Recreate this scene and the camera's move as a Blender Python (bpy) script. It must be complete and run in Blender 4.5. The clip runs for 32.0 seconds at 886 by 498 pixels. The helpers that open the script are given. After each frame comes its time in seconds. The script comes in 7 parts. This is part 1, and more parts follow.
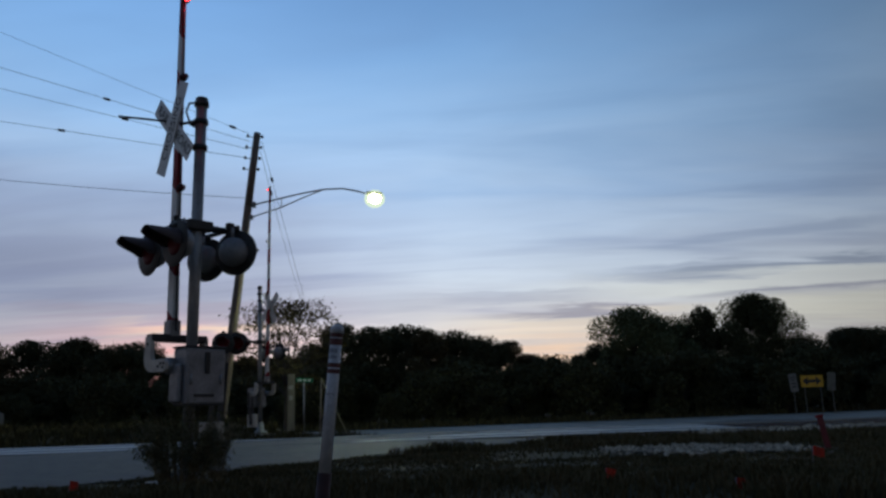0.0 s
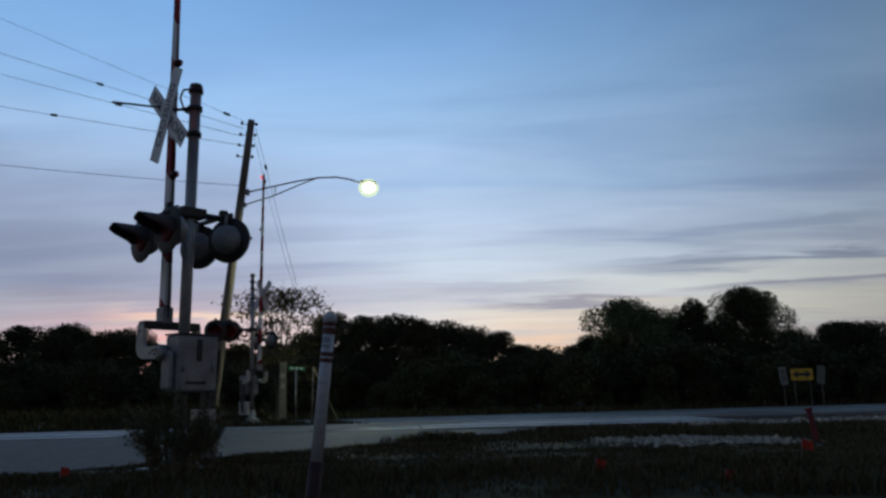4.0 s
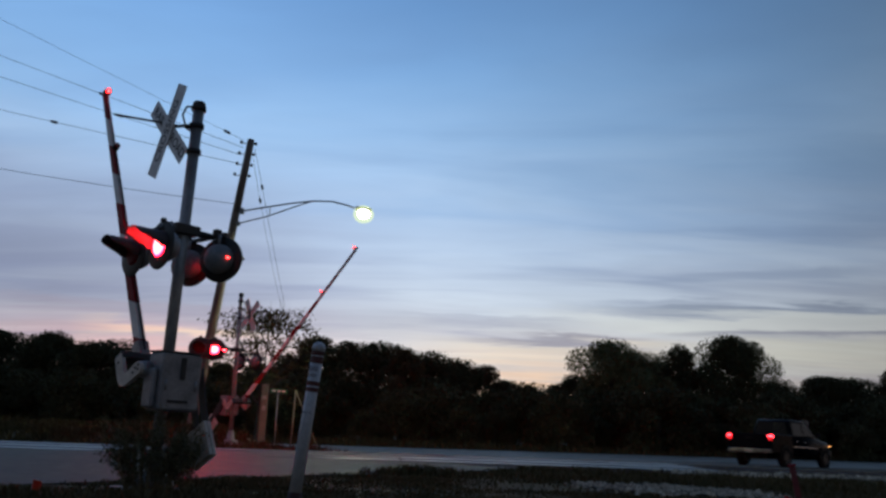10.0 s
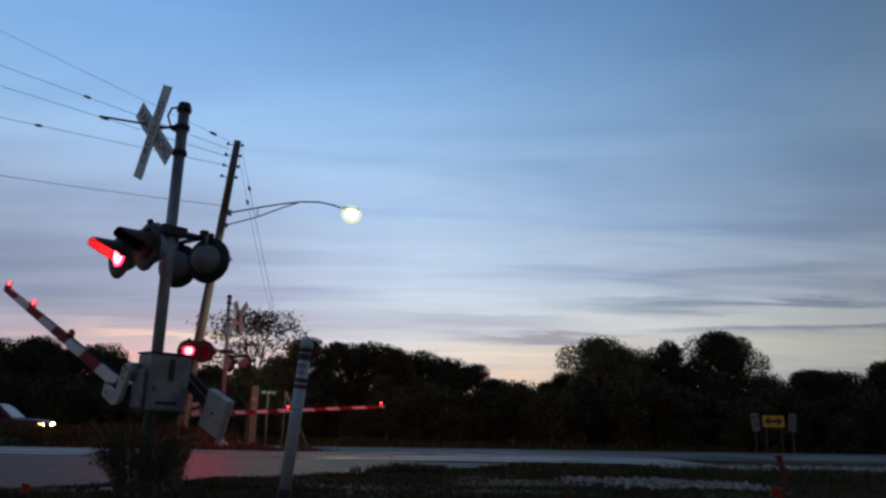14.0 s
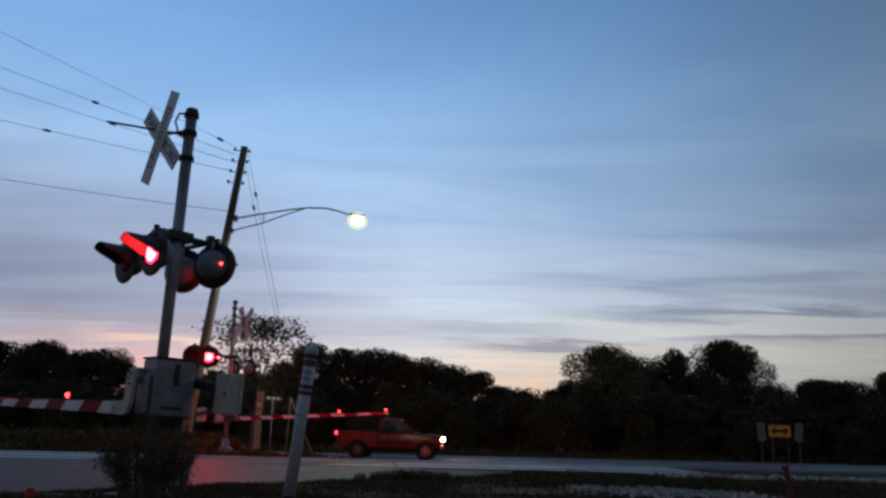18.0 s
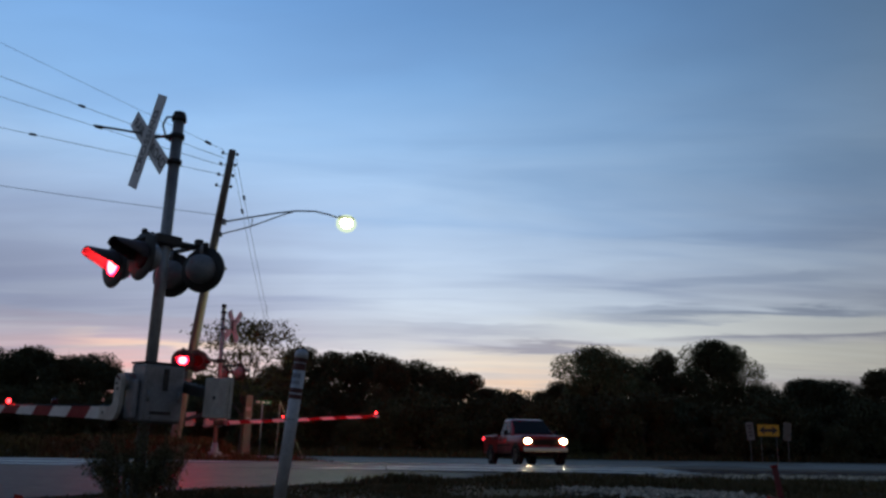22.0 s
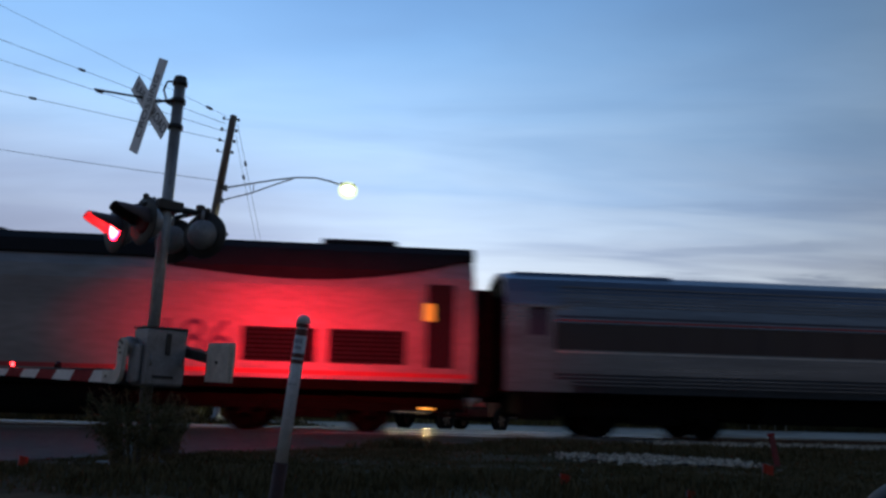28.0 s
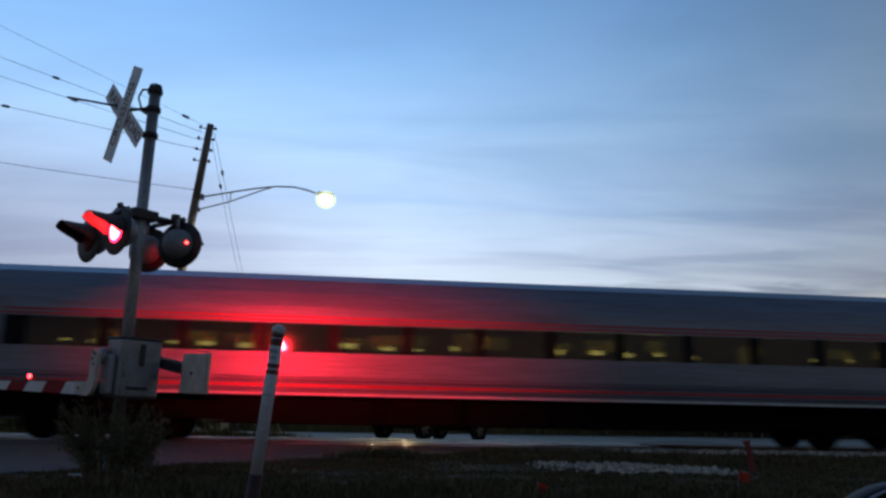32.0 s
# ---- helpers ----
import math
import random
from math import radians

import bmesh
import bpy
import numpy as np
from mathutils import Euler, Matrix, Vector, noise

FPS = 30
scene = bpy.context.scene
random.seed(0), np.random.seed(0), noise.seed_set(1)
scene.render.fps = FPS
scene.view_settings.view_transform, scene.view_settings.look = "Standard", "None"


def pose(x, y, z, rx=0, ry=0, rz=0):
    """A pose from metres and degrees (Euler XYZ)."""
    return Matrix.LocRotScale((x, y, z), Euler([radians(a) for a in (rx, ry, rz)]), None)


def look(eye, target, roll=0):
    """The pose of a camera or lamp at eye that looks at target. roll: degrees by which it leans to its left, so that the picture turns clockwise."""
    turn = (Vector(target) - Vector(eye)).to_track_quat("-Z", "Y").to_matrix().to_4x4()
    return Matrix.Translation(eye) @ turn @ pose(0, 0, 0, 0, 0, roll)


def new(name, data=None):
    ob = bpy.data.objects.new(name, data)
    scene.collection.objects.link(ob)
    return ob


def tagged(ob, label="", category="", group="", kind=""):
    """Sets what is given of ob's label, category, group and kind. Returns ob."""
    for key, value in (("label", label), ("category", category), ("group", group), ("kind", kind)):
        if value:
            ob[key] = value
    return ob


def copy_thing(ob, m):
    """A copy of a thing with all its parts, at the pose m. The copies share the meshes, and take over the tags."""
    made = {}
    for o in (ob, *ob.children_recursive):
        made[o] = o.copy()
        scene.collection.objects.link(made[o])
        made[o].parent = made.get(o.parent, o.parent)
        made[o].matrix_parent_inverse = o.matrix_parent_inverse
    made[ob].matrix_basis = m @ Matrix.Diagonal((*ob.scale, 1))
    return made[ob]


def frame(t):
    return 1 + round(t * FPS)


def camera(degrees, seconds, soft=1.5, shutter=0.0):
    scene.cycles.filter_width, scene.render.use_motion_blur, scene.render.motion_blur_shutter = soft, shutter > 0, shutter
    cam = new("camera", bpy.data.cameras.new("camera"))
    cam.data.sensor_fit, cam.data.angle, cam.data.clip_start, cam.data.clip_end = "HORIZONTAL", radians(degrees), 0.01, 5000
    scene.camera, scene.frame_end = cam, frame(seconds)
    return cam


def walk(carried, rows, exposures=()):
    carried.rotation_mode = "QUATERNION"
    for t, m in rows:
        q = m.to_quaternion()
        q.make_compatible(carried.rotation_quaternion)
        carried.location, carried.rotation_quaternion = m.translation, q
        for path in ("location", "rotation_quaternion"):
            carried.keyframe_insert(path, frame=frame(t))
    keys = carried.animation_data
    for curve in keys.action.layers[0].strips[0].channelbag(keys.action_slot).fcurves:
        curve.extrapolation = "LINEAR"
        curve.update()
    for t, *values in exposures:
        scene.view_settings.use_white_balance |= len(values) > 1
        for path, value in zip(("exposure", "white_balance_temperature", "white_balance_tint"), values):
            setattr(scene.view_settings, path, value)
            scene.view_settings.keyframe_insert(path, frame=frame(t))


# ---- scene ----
# ---- camera and its way: hand-held on one spot, about 1.5 m over the verge, 0.75 m over the rails ----
cam = camera(58.0, 32.0, soft=2.7, shutter=0.5)
ROWS = [
    (0, 0.012, 0.016, 0.739, 100.99, 1.93, 2.15),
    (0.5, 0.014, 0.019, 0.742, 100.90, 1.80, 2.27),
    (1, 0.015, 0.020, 0.740, 101.28, 1.96, 2.60),
    (1.5, 0.008, 0.013, 0.746, 102.11, 1.42, 2.04),
    (2, 0.007, 0.022, 0.745, 101.23, 2.53, 2.09),
    (2.5, 0.010, 0.001, 0.743, 101.09, 2.80, 4.20),
    (3, 0.014, -0.015, 0.739, 99.34, 3.00, 3.89),
    (3.5, 0.013, 0.005, 0.740, 99.74, 2.22, 2.44),
    (5.5, -0.005, 0.019, 0.751, 101.02, 0.34, 1.01),
    (6, 0.001, 0.011, 0.749, 101.13, 0.11, 0.42),
    (6.5, -0.002, 0.007, 0.742, 101.18, -0.59, 0.52),
    (7, -0.022, 0.006, 0.727, 101.37, -2.20, 0.90),
    (7.5, -0.016, 0.012, 0.742, 101.40, -0.96, 1.24),
    (8, -0.000, 0.009, 0.735, 100.91, -1.35, 0.50),
    (8.5, -0.006, 0.006, 0.749, 101.77, -1.98, 0.08),
    (9, -0.006, 0.004, 0.745, 102.23, -1.65, -0.07),
    (9.5, -0.005, 0.014, 0.743, 102.18, -0.67, 0.49),
    (9.9, -0.015, 0.025, 0.771, 102.71, -1.58, 0.25),
    (10, -0.017, 0.029, 0.778, 102.43, -2.03, 0.24),
    (10.2, -0.015, 0.015, 0.767, 102.59, -1.55, 0.20),
    (10.5, -0.012, -0.004, 0.750, 102.65, -1.63, 0.19),
    (11, 0.001, -0.004, 0.747, 102.66, -1.18, 0.17),
    (11.5, -0.001, -0.004, 0.752, 102.66, -1.29, -0.16),
    (12, 0.001, -0.010, 0.746, 102.74, -0.66, -0.17),
    (12.5, 0.000, -0.008, 0.748, 102.26, -0.41, -0.34),
    (13, -0.004, -0.001, 0.752, 101.78, -0.22, -0.40),
    (13.5, -0.003, 0.004, 0.754, 101.90, -0.77, -0.67),
    (14, 0.003, -0.003, 0.749, 102.42, -1.13, -0.38),
    (14.5, -0.000, -0.003, 0.750, 102.33, -1.15, -0.28),
    (16.5, -0.002, -0.013, 0.747, 102.71, -1.82, -0.14),
    (17, -0.000, -0.003, 0.751, 102.85, -2.16, -0.18),
    (17.5, -0.001, -0.003, 0.749, 102.95, -2.23, -0.28),
    (18, 0.002, 0.001, 0.751, 102.90, -1.56, -0.06),
    (18.5, -0.000, 0.001, 0.749, 102.07, -1.76, -0.35),
    (19, -0.000, -0.000, 0.750, 102.33, -1.44, -0.31),
    (19.5, -0.003, -0.003, 0.752, 102.31, -1.38, -0.27),
    (20, -0.001, 0.004, 0.752, 102.24, -1.68, -0.33),
    (20.5, -0.002, 0.007, 0.755, 102.39, -1.69, -0.45),
    (21, 0.002, -0.005, 0.751, 103.15, -1.84, -0.49),
    (21.5, 0.001, -0.014, 0.751, 103.20, -1.48, -0.43),
    (22, -0.000, -0.002, 0.751, 103.08, -1.04, -0.74),
    (22.5, 0.003, -0.001, 0.753, 103.23, -0.99, -1.13),
    (23, 0.005, -0.007, 0.751, 103.19, -0.48, -1.16),
    (23.5, -0.001, 0.001, 0.752, 103.01, -1.11, -1.79),
    (24, 0.004, 0.009, 0.751, 102.55, -1.31, -2.24),
    (24.5, 0.003, 0.009, 0.752, 102.22, -1.17, -2.70),
    (25, 0.003, 0.002, 0.751, 101.90, -1.10, -3.05),
    (25.5, -0.000, -0.002, 0.749, 102.08, -1.86, -3.20),
    (27.5, 0.009, 0.004, 0.750, 101.53, -1.22, -2.08),
    (28, -0.003, -0.001, 0.746, 100.78, -1.50, -0.74),
    (28.5, 0.002, 0.009, 0.741, 100.57, -1.69, -1.15),
    (29, 0.005, 0.010, 0.753, 101.35, -2.32, -1.45),
    (29.5, 0.006, 0.012, 0.755, 101.39, -1.16, -2.64),
    (30, 0.006, 0.010, 0.748, 100.90, -1.45, -2.99),
    (30.5, -0.002, 0.012, 0.750, 101.19, -1.78, -3.29),
    (31, 0.004, 0.010, 0.750, 100.99, -0.87, -2.96),
    (31.5, 0.010, 0.014, 0.741, 101.39, -1.63, -2.55),
    (32, 0.012, 0.008, 0.748, 101.47, -1.12, -2.22),
]
walk(cam, [(t, pose(x, y, z, a, b, c)) for t, x, y, z, a, b, c in ROWS],
     [(0.0, 0.0), (3.5, 0.0), (5.5, 0.0), (20.0, 0.0), (22.0, 0.02), (23.0, 0.0), (24.0, -0.42), (25.0, -0.28), (25.5, -0.26), (27.5, 0.33), (32.0, 0.33)])

# ---- dusk sky: blue overhead, pale towards the afterglow, long streaks of cloud ----
world = bpy.data.worlds.new("dusk")
scene.world = world
world.use_nodes = True
wn, wl = world.node_tree.nodes, world.node_tree.links
wn.clear()


def wnode(kind, **props):
    n = wn.new(kind)
    for k, v in props.items():
        if k == "op":
            n.operation = v
        elif k == "blend" and kind != "ShaderNodeMix":
            n.blend_type = v
    return n


def wramp(stops, colour=True):
    n = wn.new("ShaderNodeValToRGB")
    e = n.color_ramp.elements
    while len(e) < len(stops):
        e.new(0.5)
    for el, (p, c) in zip(e, stops):
        el.position = p
        el.color = (*c, 1) if colour else (c, c, c, 1)
    return n


tc = wn.new("ShaderNodeTexCoord")
sep = wn.new("ShaderNodeSeparateXYZ")
wl.new(tc.outputs["Generated"], sep.inputs[0])
# height over the horizon, 0 to 1 over about 45 degrees
mr = wn.new("ShaderNodeMapRange")
mr.inputs["From Min"].default_value, mr.inputs["From Max"].default_value = 0.0, 0.72
wl.new(sep.outputs["Z"], mr.inputs["Value"])
base = wramp([(0.0, (0.60, 0.50, 0.47)), (0.11, (0.65, 0.60, 0.58)), (0.17, (0.57, 0.585, 0.65)), (0.23, (0.46, 0.535, 0.69)), (0.335, (0.34, 0.485, 0.72)),
              (0.43, (0.29, 0.465, 0.725)), (0.565, (0.21, 0.395, 0.69)), (0.68, (0.16, 0.34, 0.66)), (1.0, (0.07, 0.19, 0.49))])
wl.new(mr.outputs[0], base.inputs[0])
below = base.outputs[0]


def over(fac, colour, under):
    """Lays a colour (a socket or a value) over the sky so far."""
    n = wn.new("ShaderNodeMix")
    n.data_type = "RGBA"
    wl.new(fac, n.inputs[0])
    wl.new(under, n.inputs[6])
    if isinstance(colour, tuple):
        n.inputs[7].default_value = (*colour, 1)
    else:
        wl.new(colour, n.inputs[7])
    return n.outputs[2]


def times(a, b):
    n = wnode("ShaderNodeMath", op="MULTIPLY")
    wl.new(a, n.inputs[0])
    wl.new(b, n.inputs[1])
    return n.outputs[0]


# bearing, left to right
bear = wnode("ShaderNodeMath", op="DIVIDE")
wl.new(sep.outputs["X"], bear.inputs[0])
ymax = wnode("ShaderNodeMath", op="MAXIMUM")
ymax.inputs[1].default_value = 0.2
wl.new(sep.outputs["Y"], ymax.inputs[0])
wl.new(ymax.outputs[0], bear.inputs[1])
bmap = wn.new("ShaderNodeMapRange")
bmap.inputs["From Min"].default_value, bmap.inputs["From Max"].default_value = -1.0, 1.0
wl.new(bear.outputs[0], bmap.inputs["Value"])
# cloud sheets lie flat overhead and crowd together towards the horizon
flat = wn.new("ShaderNodeVectorMath")
flat.operation = "DIVIDE"
den = wnode("ShaderNodeMath", op="ADD")
den.inputs[1].default_value = 0.09
wl.new(sep.outputs["Z"], den.inputs[0])
comb = wn.new("ShaderNodeCombineXYZ")
for k in ("X", "Y", "Z"):
    wl.new(den.outputs[0], comb.inputs[k])
wl.new(tc.outputs["Generated"], flat.inputs[0])
wl.new(comb.outputs[0], flat.inputs[1])


def cloud_noise(scale, stretch, turn, detail, rough, distort, offset):
    m = wn.new("ShaderNodeMapping")
    m.inputs["Location"].default_value = offset
    m.inputs["Rotation"].default_value = (0, 0, radians(turn))
    m.inputs["Scale"].default_value = stretch
    wl.new(flat.outputs[0], m.inputs[0])
    n = wn.new("ShaderNodeTexNoise")
    n.inputs["Scale"].default_value = scale
    n.inputs["Detail"].default_value = detail
    n.inputs["Roughness"].default_value = rough
    n.inputs["Distortion"].default_value = distort
    wl.new(m.outputs[0], n.inputs["Vector"])
    return n.outputs["Fac"]


def ramped(fac, stops, colour=False):
    n = wramp(stops, colour)
    wl.new(fac, n.inputs[0])
    return n.outputs[0]


height = mr.outputs[0]
c1 = cloud_noise(1.0, (0.55, 1.9, 1.0), -4, 5, 0.52, 0.7, (3.1, 0.4, 0))
c2 = cloud_noise(0.8, (0.8, 1.5, 1.0), -9, 4, 0.5, 0.5, (7.7, 2.2, 1.3))
c3 = cloud_noise(2.2, (0.8, 1.6, 1.0), 5, 4, 0.5, 0.8, (1.2, 9.1, 4.0))
c4 = cloud_noise(1.0, (0.40, 2.3, 1.0), 2, 4, 0.5, 0.5, (5.3, 1.7, 2.0))
# pale veils, broad and soft
pale = ramped(height, [(0.0, (0.80, 0.66, 0.56)), (0.13, (0.72, 0.69, 0.70)), (0.24, (0.60, 0.66, 0.78)), (0.42, (0.40, 0.56, 0.79)), (0.65, (0.24, 0.43, 0.72)), (1.0, (0.16, 0.31, 0.58))], True)
veil = times(ramped(c2, [(0.42, 0.0), (0.66, 1.0)]), ramped(height, [(0.0, 0.3), (0.15, 0.6), (0.30, 0.65), (0.50, 0.6), (0.75, 0.4), (1.0, 0.1)]))
below = over(veil, pale, below)
# grey-blue patches between the veils
shade = ramped(height, [(0.0, (0.40, 0.35, 0.41)), (0.16, (0.34, 0.35, 0.47)), (0.28, (0.27, 0.36, 0.55)), (0.42, (0.215, 0.36, 0.60)), (1.0, (0.08, 0.19, 0.45))], True)
patch = times(ramped(c1, [(0.46, 0.0), (0.70, 1.0)]), ramped(height, [(0.0, 0.3), (0.12, 0.55), (0.22, 0.7), (0.35, 0.65), (0.50, 0.45), (1.0, 0.1)]))
below = over(patch, shade, below)
# thin dark streaks low in the sky, most of them to the north
streak = times(ramped(c4, [(0.50, 0.0), (0.56, 0.8), (0.62, 1.0)]), ramped(height, [(0.06, 0.0), (0.11, 0.55), (0.19, 0.8), (0.25, 0.35), (0.31, 0.0)]))
streak = times(streak, ramped(bmap.outputs[0], [(0.30, 0.15), (0.50, 0.25), (0.60, 0.40), (0.85, 0.5)]))
below = over(streak, (0.185, 0.23, 0.35), below)
# thin pale streaks among them
c5 = cloud_noise(0.9, (0.35, 2.0, 1.0), -2, 4, 0.5, 0.6, (9.3, 4.7, 1.0))
wisp = times(ramped(c5, [(0.50, 0.0), (0.66, 1.0)]), ramped(height, [(0.05, 0.3), (0.12, 0.85), (0.22, 0.8), (0.36, 0.4), (0.5, 0.0)]))
below = over(wisp, ramped(height, [(0.0, (0.82, 0.70, 0.62)), (0.14, (0.66, 0.70, 0.76)), (0.28, (0.55, 0.66, 0.82)), (0.5, (0.40, 0.56, 0.82))], True), below)
# a mauve bank low over the railway's far end
bank = times(ramped(bmap.outputs[0], [(0.20, 1.0), (0.36, 0.85), (0.48, 0.0)]), ramped(height, [(0.08, 0.0), (0.13, 0.7), (0.22, 0.95), (0.34, 0.70), (0.41, 0.25), (0.47, 0.0)]))
below = over(times(bank, ramped(c1, [(0.30, 0.62), (0.60, 1.0)])), (0.255, 0.305, 0.465), below)
# long single streaks of slate cloud to the right, and a pale one over the railway's end
wob = wnode("ShaderNodeMath", op="MULTIPLY_ADD")
wob.inputs[1].default_value, wob.inputs[2].default_value = 0.055, -0.0275
wl.new(c1, wob.inputs[0])
wob2 = wnode("ShaderNodeMath", op="MULTIPLY_ADD")
wob2.inputs[1].default_value, wob2.inputs[2].default_value = 0.034, -0.017
wl.new(c3, wob2.inputs[0])
wavy = wnode("ShaderNodeMath", op="ADD")
wl.new(wob.outputs[0], wavy.inputs[0])
wl.new(wob2.outputs[0], wavy.inputs[1])
bent = wnode("ShaderNodeMath", op="ADD")
wl.new(height, bent.inputs[0])
wl.new(wavy.outputs[0], bent.inputs[1])
for b0, b1, h, thick, strength, tint in ((0.47, 0.66, 0.125, 0.028, 0.75, (0.78, 0.68, 0.58)), (0.60, 0.95, 0.128, 0.034, 0.7, (0.80, 0.78, 0.68)), (0.52, 0.88, 0.178, 0.026, 0.75, (0.76, 0.78, 0.76)), (0.56, 0.82, 0.199, 0.010, 0.72, (0.22, 0.27, 0.39)), (0.62, 0.84, 0.163, 0.009, 0.7, (0.28, 0.29, 0.38)), (0.50, 0.63, 0.149, 0.007, 0.75, (0.30, 0.29, 0.36)), (0.58, 0.70, 0.211, 0.006, 0.5, (0.26, 0.31, 0.44)),
                                         (0.44, 0.60, 0.172, 0.007, 0.45, (0.36, 0.38, 0.48)), (0.55, 0.80, 0.250, 0.012, 0.45, (0.27, 0.34, 0.50)), (0.26, 0.40, 0.134, 0.014, 0.8, (0.92, 0.72, 0.56)), (0.16, 0.45, 0.165, 0.018, 0.5, (0.36, 0.33, 0.44))):
    line = times(ramped(bent.outputs[0], [(h - thick, 0.0), (h - thick * 0.25, strength), (h + thick * 0.3, strength), (h + thick, 0.0)]),
                 ramped(bmap.outputs[0], [(b0, 0.0), (b0 + 0.3 * (b1 - b0), 1.0), (b1 - 0.25 * (b1 - b0), 1.0), (b1, 0.0)]))
    below = over(line, tint, below)
# the last afterglow in two gaps at the horizon
for bearing, spread, top, strength, tint in ((0.31, 0.15, 0.165, 1.0, (0.92, 0.42, 0.42)), (0.555, 0.10, 0.135, 1.0, (0.98, 0.62, 0.38))):
    g = times(ramped(bmap.outputs[0], [(bearing - spread, 0.0), (bearing, strength), (bearing + spread, 0.0)]), ramped(height, [(0.0, 1.0), (top * 0.6, 0.8), (top, 0.0)]))
    below = over(times(g, ramped(c4, [(0.40, 1.0), (0.62, 0.35)])), tint, below)
# fine mottling
mixl = wnode("ShaderNodeMix")
mixl.data_type = "RGBA"
mixl.blend_type = "MULTIPLY"
mixl.inputs[0].default_value = 1.0
wl.new(below, mixl.inputs[6])
wl.new(ramped(c3, [(0.30, 0.965), (0.70, 1.035)]), mixl.inputs[7])
# thinner cloud high in the south, denser low in the south and in the north
even = over(ramped(height, [(0.24, 0.0), (0.56, 1.0)]), ramped(bmap.outputs[0], [(0.25, 1.18), (0.43, 1.06), (0.57, 0.99), (0.75, 0.88)]), ramped(bmap.outputs[0], [(0.25, 0.78), (0.43, 0.99), (0.57, 0.95), (0.75, 0.87)]))
mixe = wnode("ShaderNodeMix")
mixe.data_type = "RGBA"
mixe.blend_type = "MULTIPLY"
mixe.inputs[0].default_value = 1.0
wl.new(mixl.outputs[2], mixe.inputs[6])
wl.new(even, mixe.inputs[7])
# a little of the physical dusk sky round the whole dome
sky = wn.new("ShaderNodeTexSky")
sky.sky_type = "NISHITA"
sky.sun_disc = False
sky.sun_elevation, sky.sun_rotation = radians(1.0), radians(-18)
# the dome dims away from the afterglow: dusk lies behind the camera
west = wn.new("ShaderNodeVectorMath")
west.operation = "DOT_PRODUCT"
west.inputs[1].default_value = (-0.30, 0.954, 0.0)
wl.new(tc.outputs["Generated"], west.inputs[0])
wmap = wn.new("ShaderNodeMapRange")
wmap.inputs["From Min"].default_value, wmap.inputs["From Max"].default_value = -1.0, 1.0
wl.new(west.outputs["Value"], wmap.inputs["Value"])
fall = wramp([(p, (v * r, v, v * b)) for p, v, r, b in ((0.0, 0.28, 1.03, 0.95), (0.5, 0.38, 1.36, 0.78), (0.78, 0.50, 1.05, 0.95), (0.85, 0.66, 0.97, 1.02), (0.92, 0.92, 0.97, 1.01), (0.975, 1.12, 0.97, 1.005), (1.0, 1.17, 0.97, 1.0))])
wl.new(wmap.outputs[0], fall.inputs[0])
dim = wnode("ShaderNodeMix", blend="MULTIPLY")
dim.data_type = "RGBA"
dim.blend_type = "MULTIPLY"
dim.inputs[0].default_value = 1.0
wl.new(mixe.outputs[2], dim.inputs[6])
wl.new(fall.outputs[0], dim.inputs[7])
bg1, bg2 = wn.new("ShaderNodeBackground"), wn.new("ShaderNodeBackground")
wl.new(dim.outputs[2], bg1.inputs[0])
bg1.inputs[1].default_value = 1.0
wl.new(sky.outputs[0], bg2.inputs[0])
bg2.inputs[1].default_value = 0.004
addw = wn.new("ShaderNodeAddShader")
wl.new(bg1.outputs[0], addw.inputs[0])
wl.new(bg2.outputs[0], addw.inputs[1])
wout = wn.new("ShaderNodeOutputWorld")
wl.new(addw.outputs[0], wout.inputs[0])

# the street lamp's light, by the pole beyond the tracks
LAMP = Vector((-3.5, 30.0, 8.62))
lamp_data = bpy.data.lights.new("street_lamp_light", "SPOT")
lamp_data.energy, lamp_data.color, lamp_data.shadow_soft_size = 3000, (0.88, 1.0, 0.60), 0.12
lamp_data.spot_size, lamp_data.spot_blend = radians(172), 0.25
lamp_ob = new("street_lamp_light", lamp_data)
lamp_ob.matrix_world = look(LAMP - Vector((0, 0, 0.12)), LAMP - Vector((0, 0, 5.0)))

